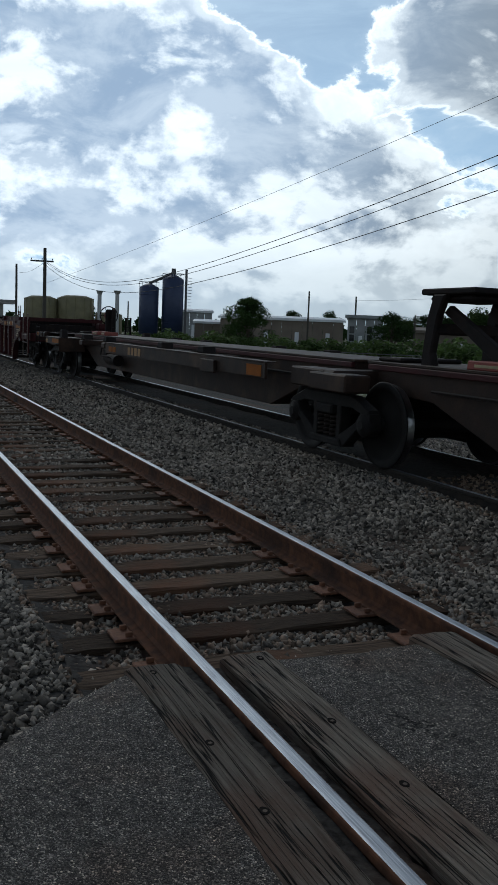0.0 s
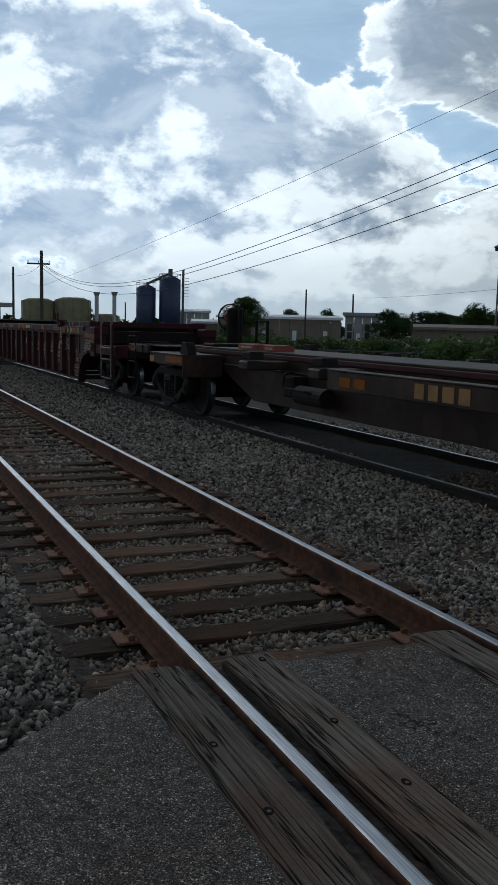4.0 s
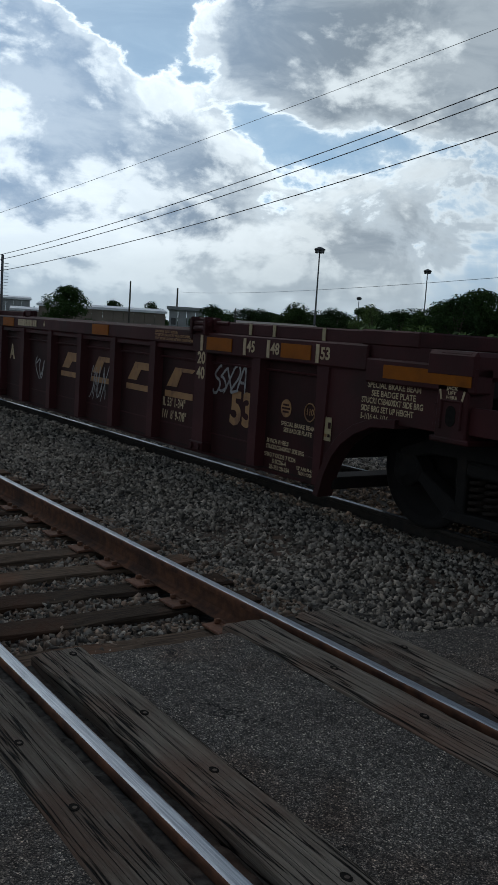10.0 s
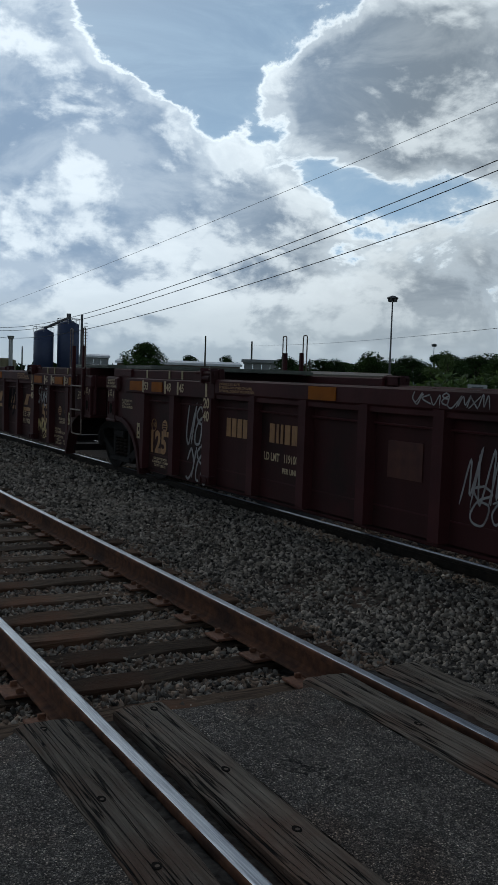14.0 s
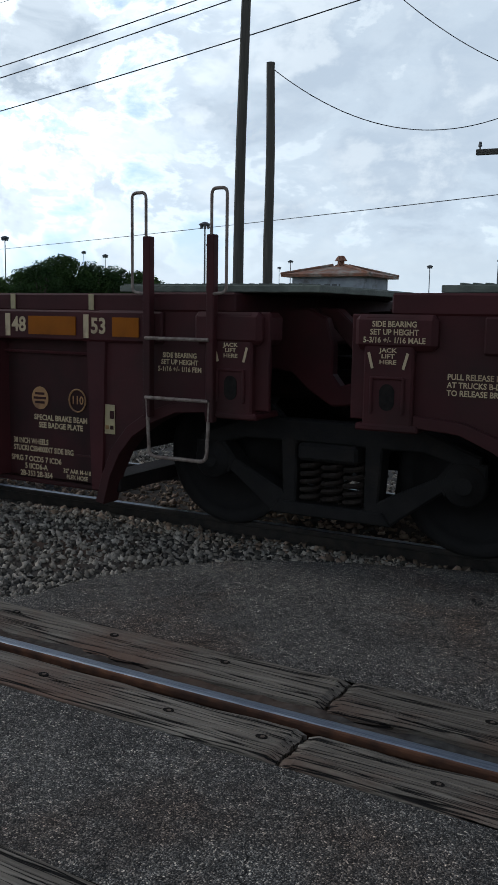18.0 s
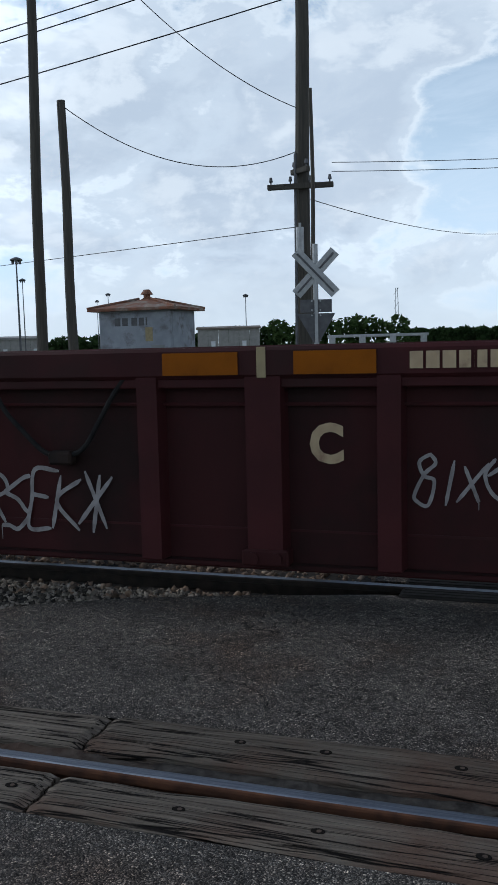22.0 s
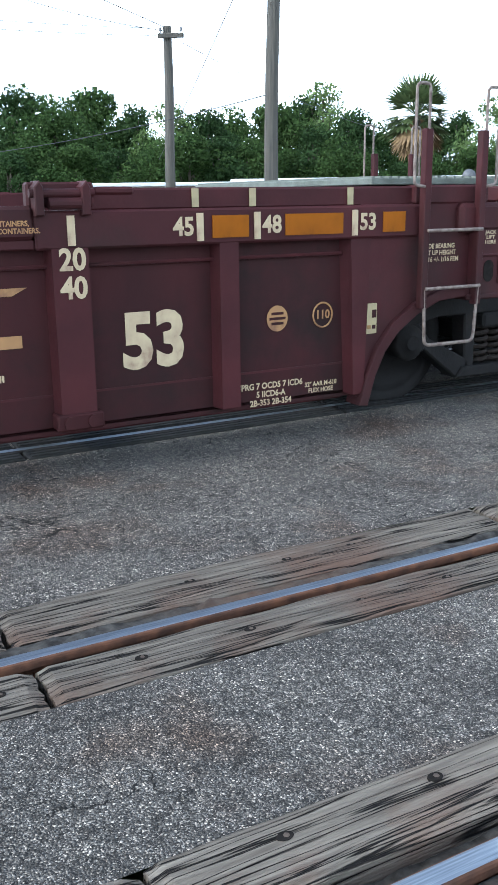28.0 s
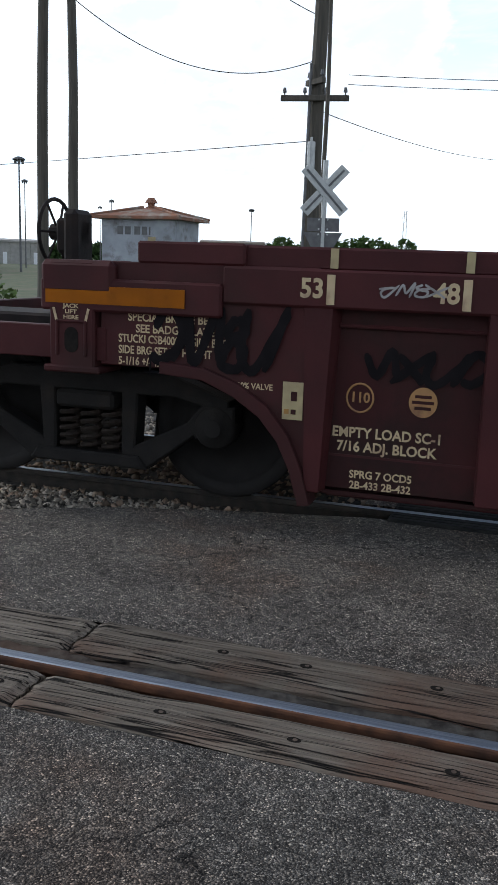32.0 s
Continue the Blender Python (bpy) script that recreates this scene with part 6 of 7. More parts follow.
def wire(a, b, sag, r=0.014, n=24, label="black overhead cable strung between poles"):
    a, b = Vector(a), Vector(b)
    pts = [a.lerp(b, i / n) - Vector((0, 0, sag * 4 * (i / n) * (1 - i / n))) for i in range(n + 1)]
    o = part("overhead_cable", tube(pts, r, 5), M_wire)
    return tagged(o, label, "cable", group="overhead cables")


def head(b, d, z):
    p = far(b, d)
    return (p.x, p.y, z)


pole("utility_pole", 31.7, 21, 11.5, 0.135, "tall dark wooden utility pole beside the tracks", lean=(0.25, 0))
pole("utility_pole", 29.68, 20, eye_z(14.73, 20), 0.125, "short dark wooden pole with a cut top", lean=(-0.02, 0))
xp = pole("utility_pole", 15.15, 21, 11.5, 0.19, "thick weathered utility pole with a crossarm and fittings", lean=(0.12, 0), arms=((eye_z(9.58, 21), 1.5, 8, 4), (eye_z(10.48, 21), 0.62, -38, 2)))
part("conduit", cy((-0.12, -0.2, 0.5), (-0.06, -0.2, 6.4), 0.035), M_dullsteel, xp)
part("cable_box", cyl(cy((0.03, -0.25, 4.2), (0.03, -0.25, 4.75), 0.09, n=10), (0.03, -0.25, 4.75), (0.03, -0.25, 4.85), 0.03, 8), M_galv, xp)
pole("utility_pole", 14.43, 20, eye_z(15.28, 20), 0.055, "slim dark pole beside the crossing sign", category="pole")
pole("utility_pole", 0.42, 48, eye_z(6.59, 48), 0.15, "distant wooden utility pole with one crossarm", lean=(-0.25, 0), arms=((eye_z(6.44, 48), 2.1, 3, 3),))
pole("utility_pole", -23.96, 28, eye_z(9.71, 28), 0.17, "grey utility pole with a short crossarm and a lamp bracket", lean=(0.1, 0), arms=((eye_z(9.16, 28), 0.75, -30, 2),))
pole("utility_pole", -30.2, 20, 8.5, 0.165, "stout grey-brown utility pole behind the passing cars", lean=(0.22, 0))
pole("utility_pole", 79.97, 70, eye_z(4.49, 70), 0.16, "dark utility pole with one crossarm over the yard", arms=((eye_z(3.7, 70), 1.7, 80, 3),))
for b, e, d in ((81.6, 3.46, 95), (63.42, 2.6, 120), (60.48, 2.37, 110), (56.76, 1.36, 110), (-3.4, 2.05, 95), (74.75, 1.51, 150), (68.45, 1.23, 150)):
    pole("utility_pole", b, d, eye_z(e, d), 0.14, "far thin utility pole above the low buildings")

def long_span(z0, slope, bow, near, label="black overhead cable strung between poles"):
    """A cable from the yard's pole to the crossing's; it sags most near the yard."""
    a, b = far(79.97, 70), far(15.12, 21)
    pts = []
    for i in range(41):
        u = i / 40
        p = a.lerp(b, u)
        pts.append((p.x, p.y, z0 + slope * u + bow * u * u + (near - z0) * max(0, 1 - u / 0.45) ** 3))
    tagged(part("overhead_cable", tube(pts, 0.015, 5), M_wire), label, "cable", group="overhead cables")


long_span(3.04, 1.85, 5.65, 6.1)
long_span(3.0, 1.10, 6.2, 6.0)
long_span(2.64, 0.67, 5.95, 5.8)
wire(head(79.97, 70, 4.38), head(15.12, 21, 11.37), 0.39, 0.008)
wire(head(60.48, 110, eye_z(2.14, 110)), head(15.12, 21, eye_z(7.28, 21)), 0.5, 0.010)
wire(head(81.6, 95, eye_z(3, 95)), head(79.97, 70, eye_z(3.7, 70)), 0.4, 0.012)
wire(head(29.65, 20, 6.64), head(15.12, 21, 5.89), 0.75, 0.010)
wire(head(29.65, 20, 10.71), head(15.12, 21, 6.79), 0.56, 0.010)
for dz in (0.0, 0.2):
    wire(head(13.19, 21, eye_z(10.48, 21) + dz), head(-23.96, 28, eye_z(9.2, 28) + dz), 0.25, 0.008)
wire(head(15.12, 21, eye_z(9.08, 21)), head(0.42, 48, eye_z(6.54, 48)), 0.6, 0.010)
wire(head(15.12, 21, 10.43), head(-23.96, 28, eye_z(9.66, 28)), 0.15, 0.012)
wire(head(15.12, 21, 10.03), head(-31, 20, 8.26), 1.1, 0.014)
wire(head(-23.96, 28, eye_z(9.36, 28)), head(-35.83, 40, 4.32), 0.2, 0.010)
wire(head(-30.4, 20, 6.96), head(-23.23, 40, 3.11), 0.1, 0.012)
wire(head(-30.4, 20, 3.61), head(-1.02, 40, 3.3), 0.7, 0.010)
wire(head(-23.96, 28, eye_z(9.46, 28)), head(-9.21, 30, eye_z(13.16, 30)), 0.3, 0.010)


def high_mast(b, e, d, size=1.0):
    """A lighting mast: a slim shaft with a ring of floodlights under a cap."""
    p = far(b, d, GROUND)
    h = eye_z(e, d) - GROUND
    t = thing("high_mast_light", "tall thin yard lighting mast with a ring of floodlights", "lamp post", p.x, p.y, p.z, group="yard lighting masts")
    part("mast", cy((0, 0, 0), (0, 0, h - 0.3), 0.2 * size, n=10, r2=0.11 * size), M_dullsteel, t)
    part("cap", lathe_z([(h - 0.45 * size, 1.0 * size), (h - 0.25 * size, 0.95 * size), (h, 0.45 * size), (h + 0.08, 0.05)], 14), M_dullsteel, t)
    for k in range(6):
        a = k * math.pi / 3
        part("floodlight", cy((0.62 * size * math.cos(a), 0.62 * size * math.sin(a), h - 1.0 * size), (0.62 * size * math.cos(a), 0.62 * size * math.sin(a), h - 0.45 * size), 0.17 * size, n=8, r2=0.26 * size), M_dullsteel, t)


def lathe_z(profile, n):
    bm = lathe([(z, r) for z, r in profile], n)
    bmesh.ops.rotate(bm, verts=bm.verts[:], matrix=Matrix.Rotation(radians(90), 3, "X"))
    return bm


for b, e, d, s in ((51.71, 5.44, 120, 1.0), (44.93, 4.45, 140, 0.85), (32.8, 5.61, 110, 1.0), (32.49, 4.33, 140, 0.7), (38.91, 3.54, 170, 0.8), (48.97, 2.54, 190, 0.8), (27.32, 3.38, 190, 0.8), (28.01, 2.96, 210, 0.7), (18.68, 3.14, 200, 0.9), (40.21, 3.71, 180, 0.7)):
    high_mast(b, e, d, s * 0.75)


def crossbuck():
    p = far(14.33, 19, GROUND)
    t = thing("crossbuck_sign", "back of a white railway crossing sign with grey plates under it", "crossing sign", p.x, p.y, p.z, 15.45)
    h = eye_z(4.41, 19) - GROUND
    part("post", cy((0, 0.06, 0), (0, 0.06, h + 0.6), 0.055, n=12), M_galv, t)
    for k, s in enumerate((-1, 1)):
        o = part("blade", bx(-0.6, 0.6, -0.012, 0.012, -0.115, 0.115, bev=0.004), M_galv, t)
        o.matrix_basis = pose(0, -0.03 - 0.03 * k, h, 0, s * 47, 0)
        o = part("blade_rib", bx(-0.55, 0.55, -0.012, 0.012, -0.02, 0.02, bev=0.004), M_dullsteel, o)
        o.location = (0, -0.024, 0)
    part("sign_back", bx(-0.33, 0.33, -0.03, -0.018, h - 0.82, h - 0.55), M_dullsteel, t, "grey back of a small plate")
    part("sign_back", slab([(-0.40, h - 0.84), (0.40, h - 0.84), (0.06, h - 1.45), (-0.06, h - 1.45)], -0.03, -0.018), M_dullsteel, t, "grey back of a triangular plate")
    part("sign_channel", bx(-0.035, 0.035, -0.075, -0.035, h - 2.2, h - 0.1), M_galv, t)
    for z in (-0.58, -0.77, -0.88):
        for s in (-0.09, 0.09):
            part("bolt", cy((s, -0.04, h + z), (s, -0.03, h + z), 0.02, n=8), M_galv, t)


crossbuck()


def yard_sign():
    p = far(46.75, 32, GROUND)
    t = thing("yard_sign", "small white notice board on a steel post in the shrubs", "sign", p.x, p.y, p.z, 48.6)
    z = eye_z(-0.19, 32) - GROUND
    part("post", cy((0, 0.03, 0), (0, 0.03, z + 0.1), 0.025), M_dullsteel, t)
    board = part("board", bx(-0.33, 0.33, -0.015, 0.015, z - 0.2, z + 0.2), M_galv, t)
    part("lettering", box(bx(-0.26, 0.26, -0.019, -0.016, z - 0.02, z + 0.02, bev=0), -0.26, 0.1, -0.019, -0.016, z - 0.1, z - 0.07), M_dullsteel, board)
    part("lettering", bx(-0.2, 0.2, -0.019, -0.016, z + 0.07, z + 0.12, bev=0), M_dullsteel, board)


yard_sign()


# ---- buildings ----
M_shedwall = mat("chalky_painted_block", (0.34, 0.36, 0.40), (0.25, 0.27, 0.30), 3, 0.85, stain=(0.13, 0.12, 0.12), stain_at=0.6, stain_scale=2.5)
M_rustroof = mat("rusted_roof_sheet", (0.24, 0.10, 0.055), (0.14, 0.075, 0.05), 4, 0.85, stain=(0.33, 0.29, 0.24), stain_at=0.58, stain_scale=2)
M_silo = mat("dark_blue_silo_paint", (0.022, 0.035, 0.085), (0.03, 0.045, 0.10), 1.5, 0.5)
M_tank = mat("tan_tank_paint", (0.22, 0.195, 0.105), (0.17, 0.15, 0.08), 1.0, 0.7, stain=(0.17, 0.15, 0.09), stain_at=0.6, stain_scale=0.6)
M_ware = mat("tan_warehouse_wall", (0.20, 0.165, 0.13), (0.16, 0.13, 0.105), 0.6, 0.85)
M_whiteroof = mat("white_metal_roof", (0.72, 0.73, 0.74), (0.6, 0.61, 0.63), 0.7, 0.5)
M_greywall = mat("grey_concrete_wall", (0.30, 0.31, 0.31), (0.22, 0.23, 0.23), 1.0, 0.85)
M_window = mat("dark_window_glass", (0.012, 0.014, 0.016), (0.02, 0.022, 0.025), 2, 0.08)
M_water = mat("pond_water", (0.04, 0.05, 0.05), (0.05, 0.06, 0.06), 0.6, 0.06, 0, 0.08, 3)
M_lightwall = mat("pale_rendered_wall", (0.62, 0.58, 0.50), (0.5, 0.46, 0.40), 1.2, 0.85, stain=(0.30, 0.27, 0.23), stain_at=0.64, stain_scale=0.9)
M_concrete = mat("old_concrete", (0.32, 0.31, 0.29), (0.25, 0.24, 0.225), 1.2, 0.9)


def block(t, name, x0, x1, y0, y1, z0, z1, material, bev=0.02):
    return part(name, bx(x0, x1, y0, y1, z0, z1, bev=bev), material, t)


def site(name, b, d, label, category, turn=0):
    """A thing far off that faces the walker: x to the right as seen, y away, z from the ground."""
    p = far(b, d, GROUND)
    return thing(name, label, category, p.x, p.y, p.z, b + turn)


def bungalow():
    d = 24.0
    t = site("signal_shed", 24.98, d, "small chalky white block shed with a rusted hip roof", "shed", -24)
    ze, za = eye_z(2.3, d) - GROUND, eye_z(3.0, d) - GROUND
    walls = [(-1.0, -0.85), (1.0, -0.85), (1.0, 0.85), (-1.0, 0.85)]
    block(t, "wall", -1.0, 1.0, -0.85, -0.73, 0, ze, M_shedwall)
    block(t, "wall", -1.0, 1.0, 0.73, 0.85, 0, ze, M_shedwall)
    block(t, "wall", -1.0, -0.88, -0.728, 0.728, 0, ze, M_shedwall)
    block(t, "wall", 0.88, 1.0, -0.728, 0.728, 0, ze, M_shedwall)
    b = bmesh.new()
    lo = [b.verts.new((x * 1.22, y * 1.25, ze - 0.02)) for x, y in walls]
    lo2 = [b.verts.new((x * 1.22, y * 1.25, ze + 0.05)) for x, y in walls]
    hi = [b.verts.new((x * 0.16, y * 0.16, za)) for x, y in walls]
    b.faces.new(lo[::-1])
    b.faces.new(hi)
    for i in range(4):
        j = (i + 1) % 4
        b.faces.new((lo[i], lo[j], lo2[j], lo2[i]))
        b.faces.new((lo2[i], lo2[j], hi[j], hi[i]))
    roof = part("roof", b, M_rustroof, t)
    for i in range(4):
        x, y = walls[i]
        part("hip_cap", cy((x * 1.22, y * 1.25, ze + 0.06), (x * 0.16, y * 0.16, za + 0.02), 0.035, n=6), M_rustroof, roof)
    part("vent", cyl(cy((0, 0, za - 0.02), (0, 0, za + 0.16), 0.09, n=12), (0, 0, za + 0.13), (0, 0, za + 0.26), 0.17, 12, 0.08), M_rustroof, roof)
    bars(t, -0.55, -0.856, ze - 0.30, (0.16, 0.16, 0.0, 0.16, 0.14, 0.04), 0.2, M_dullsteel, 0.05)
    part("notice", bx(0.3, 0.5, -0.862, -0.852, ze - 0.8, ze - 0.45, bev=0), M_white, t)
    part("door", bx(0.45, 0.82, -0.87, -0.853, 0.05, ze - 0.9), M_greywall, t)


bungalow()


def silo(b, d, w, e, label):
    h = eye_z(e, d) - GROUND
    t = site("silo", b, d, label, "silo")
    r = w / 2
    part("shell", lathe_z([(0, r), (h * 0.93, r), (h, r * 0.25)], 28), M_silo, t)
    for k in range(1, 7):
        part("seam", lathe_z([(h * 0.93 * k / 7 - 0.03, r + 0.02), (h * 0.93 * k / 7 + 0.03, r + 0.02)], 28), M_silo, t)
    part("top_rail", tube([(r * math.cos(a), r * math.sin(a), h * 0.93 + 0.9) for a in [2 * math.pi * k / 20 for k in range(21)]], 0.04, 5), M_galv, t)
    for k in range(8):
        a = k * math.pi / 4
        part("rail_post", cy((r * math.cos(a), r * math.sin(a), h * 0.93), (r * math.cos(a), r * math.sin(a), h * 0.93 + 0.9), 0.03, n=5), M_galv, t)
    return t, h, r


s1, h1, r1 = silo(73.47, 150, 3.2, 2.67, "dark blue cylindrical storage silo with a conical top")
s2, h2, r2 = silo(71.98, 150, 3.5, 3.27, "taller dark blue storage silo with a ladder and headgear")
part("conveyor", cy((0, 0, h1), (3.9, 0, h2 + 0.3), 0.22, n=8), M_dullsteel, s1)
part("headgear", bx(-0.3, 0.4, -0.3, 0.3, h2, h2 + 1.0, bev=0.05), M_dullsteel, s2)
part("elevator_leg", bx(r2 + 0.2, r2 + 0.6, -0.2, 0.2, 0, h2 + 0.9, bev=0.03), M_dullsteel, s2)
for k in range(14):
    part("ladder_hoop", tube([(r2 + 1.0 + 0.35 * math.cos(a), -0.3 + 0.35 * math.sin(a), h2 * 0.35 + k * 0.5) for a in [math.pi * 2 * i / 8 for i in range(9)]], 0.03, 4), M_galv, s2)

for b, e, w in ((80.1, 1.6, 4.4), (78, 1.71, 4.9), (75.95, 0.76, 3.6)):
    t = site("storage_tank", b, 130, "tan steel storage tank with ribs and a low roof", "tank")
    h = eye_z(e, 130) - GROUND
    part("shell", lathe_z([(0, w / 2), (h * 0.94, w / 2), (h, w / 2 * 0.6)], 24), M_tank, t)
    for k in range(12):
        a = k * math.pi / 6
        part("rib", cy((w / 2 * math.cos(a), w / 2 * math.sin(a), 0), (w / 2 * math.cos(a), w / 2 * math.sin(a), h * 0.94), 0.09, n=5), M_tank, t)
for b, e in ((76.54, 1.86), (75.45, 1.91)):
    t = site("vent_stack", b, 128, "short grey vent stack with a flared cap", "vent stack")
    h = eye_z(e, 128) - GROUND
    part("pipe", cy((0, 0, 0), (0, 0, h), 0.28, n=12), M_galv, t)
    part("cap", cy((0, 0, h), (0, 0, h + 0.5), 0.3, n=12, r2=0.5), M_galv, t)


def hall(b0, b1, e, d, label, wall, roof_m, bays, pitch=0.4, windows=False, base=0.0, name="warehouse"):
    """A low hall across bearings b0 to b1 with wall bays, a roof and openings."""
    bm_, w = (b0 + b1) / 2, d * radians(abs(b0 - b1))
    t = site(name, bm_, d, label, "building")
    h = eye_z(e, d) - GROUND
    dep = 14.0
    for k in range(bays):
        x0 = -w / 2 + w * k / bays
        block(t, "wall_panel", x0 + 0.02, x0 + w / bays - 0.02, 0, 0.25, 0, h - pitch, wall)
        if windows and k % 2 == 0:
            win = block(t, "window", x0 + 0.25 * w / bays, x0 + 0.8 * w / bays, -0.03, -0.004, h * 0.35, h * 0.75, M_window)
            part("frame", bx(x0 + 0.25 * w / bays, x0 + 0.8 * w / bays, -0.06, -0.031, h * 0.53, h * 0.56, bev=0), M_greywall, win)
        elif k % 3 == 1:
            block(t, "door", x0 + 0.3 * w / bays, x0 + 0.7 * w / bays, -0.04, -0.004, 0, h * 0.5, M_whiteroof)
    block(t, "end_wall", -w / 2, -w / 2 + 0.25, 0.26, dep, 0, h - pitch, wall)
    block(t, "end_wall", w / 2 - 0.25, w / 2, 0.26, dep, 0, h - pitch, wall)
    b = bmesh.new()
    slab([(-0.4, h - pitch), (dep / 2, h + pitch * 0.6), (dep + 0.4, h - pitch), (dep + 0.4, h - pitch + 0.12), (dep / 2, h + pitch * 0.6 + 0.15), (-0.4, h - pitch + 0.35)], -w / 2 - 0.3, w / 2 + 0.3, b)
    bmesh.ops.rotate(b, verts=b.verts[:], matrix=Matrix.Rotation(radians(90), 3, "Z"))
    bmesh.ops.scale(b, verts=b.verts[:], vec=(1, 1, 1))
    part("roof", b, roof_m, t)
    return t


hall(71.35, 69.45, 1.12, 175, "grey shed with a white metal roof behind the silos", M_greywall, M_whiteroof, 4)
hall(70.55, 67.75, 0.47, 150, "low tan shed with a pale roof", M_ware, M_whiteroof, 5)
hall(68.95, 61.14, 0.88, 140, "long tan warehouse with a white roof edge", M_ware, M_whiteroof, 12)
hall(60.95, 58.74, 1.09, 100, "small grey concrete building with dark windows", M_greywall, M_greywall, 4, 0.1, True)
hall(56.72, 51.61, 0.46, 115, "tan metal shed with a low roof", M_ware, M_ware, 8)
hall(36.44, 31.6, 0.77, 190, "pale low building at the yard's far side", M_concrete, M_concrete, 8)
hall(21.79, 17.84, 1.1, 190, "pale low building beyond the shed", M_concrete, M_ware, 6)


def white_store():
    """The long pale low building with a white roof at the right of the crossing."""
    for b0, b1, d, e, lab in ((-18.04, -27.78, 30, 0.98, "pale rendered low store with a flat white roof"), (-28.08, -47.9, 31, 1.12, "long white-roofed store behind the passing cars")):
        w = d * radians(b0 - b1)
        t = site("store", (b0 + b1) / 2, d, lab, "building", 4)
        h = eye_z(e, d) - GROUND
        n = 6
        for k in range(n):
            x0 = -w / 2 + w * k / n
            block(t, "wall_panel", x0 + 0.01, x0 + w / n - 0.01, 0, 0.2, 0, h - 0.12, M_lightwall)
            if k in (1, 4):
                win = block(t, "door", x0 + 0.3, x0 + 0.85, -0.04, -0.004, 0.0, h - 0.35, M_window)
        block(t, "roof", -w / 2 - 0.2, w / 2 + 0.2, -0.35, 8, h - 0.118, h, M_whiteroof)
        block(t, "back_wall", -w / 2, w / 2, 7.5, 7.7, 0, h - 0.12, M_lightwall)
    t = site("roof_unit", -16.38, 29, "white rooftop box on the store's end", "roof unit", 4)
    block(t, "box", -0.55, 0.55, 0, 1.0, 0, eye_z(0.75, 29) - GROUND, M_whiteroof)
    block(t, "panel", -0.5, 0.1, -0.02, -0.004, 1.2, eye_z(0.6, 29) - GROUND, M_lightwall)
    t = site("roof_dish", -42.07, 30, "small satellite dish on the white roof", "satellite dish", 4)
    part("dish", lathe([(-0.03, 0.04), (0.01, 0.14), (0.05, 0.21)], 16), M_dullsteel, t).location = (0, 0, eye_z(1.1, 30) - GROUND)
    part("mast", cy((0, 0, 0), (0, 0, eye_z(1.1, 30) - GROUND), 0.03), M_dullsteel, t)


white_store()


def steel_rail_bridge():
    """Grey guard rail on posts beyond the road."""
    t = site("guard_rail", 10.41, 58, "grey steel guard rail on posts beyond the crossing", "guard rail")
    z = eye_z(0.45, 58) - GROUND
    part("top_rail", bx(-3.2, 3.2, -0.08, 0.08, z - 0.18, z, bev=0.02), M_galv, t)
    part("mid_rail", bx(-3.2, 3.2, -0.06, 0.06, z - 0.75, z - 0.62, bev=0.02), M_galv, t)
    for k in range(4):
        x = -2.9 + 1.93 * k
        part("post", bx(x - 0.2, x + 0.2, -0.15, 0.15, 0, z - 0.02, bev=0.03), M_galv, t)


steel_rail_bridge()
t = site("street_lamp", -3.7, 80, "street lamp with one short arm", "street lamp")
part("shaft", cy((0, 0, 0), (0, 0, eye_z(2.75, 80) - GROUND), 0.09), M_dullsteel, t)
part("arm", cy((0, 0, eye_z(2.7, 80) - GROUND), (0.9, 0, eye_z(2.78, 80) - GROUND), 0.05), M_dullsteel, t)
part("lantern", bx(0.8, 1.3, -0.12, 0.12, eye_z(2.72, 80) - GROUND, eye_z(2.8, 80) - GROUND, bev=0.04), M_galv, t)
t = site("junction_cabinet", 1.86, 75, "small green roadside cabinet", "cabinet")
block(t, "body", -0.6, 0.6, 0, 0.6, 0, eye_z(0.35, 75) - GROUND, M_silo)
t = site("radio_mast", 9.21, 400, "thin lattice radio mast on the horizon", "radio mast")
hm = eye_z(3.25, 400) - GROUND
for k in range(3):
    a = k * 2.094
    part("leg", cy((1.5 * math.cos(a), 1.5 * math.sin(a), 0), (0.5 * math.cos(a), 0.5 * math.sin(a), hm), 0.14, n=5), M_galv, t)
for k in range(8):
    part("brace", cy((-1.2, 0, hm * k / 8), (1.0, 0, hm * (k + 1) / 8), 0.09, n=4), M_galv, t)
t = site("overpass", 85.55, 260, "distant concrete road overpass on piers", "bridge")
t.scale = (1, 1, 0.72)
block(t, "deck", -16, 18, 0, 8, eye_z(1.6, 260) - GROUND, eye_z(1.95, 260) - GROUND, M_concrete)
for k in range(5):
    block(t, "pier", -14 + 7 * k, -13 + 7 * k, 2, 6, 0, eye_z(1.6, 260) - GROUND, M_concrete)

v = [far(b, d, GROUND + 0.03) for b, d in ((67.55, 92), (52, 92), (52.96, 56), (64.55, 56))]
tagged(link_mesh("water", mesh_from([tuple(p) for p in v], [(0, 1, 2, 3)], "water"), M_water), "still pond water that mirrors the sky", "water", kind="structure")
v = [far(b, d, GROUND + 0.03) for b, d in ((7.92, 900), (-4.01, 900), (-4.01, 320), (7.92, 320))]
tagged(link_mesh("water_far", mesh_from([tuple(p) for p in v], [(0, 1, 2, 3)], "water"), M_water), "far open water near the horizon", "water", kind="structure")


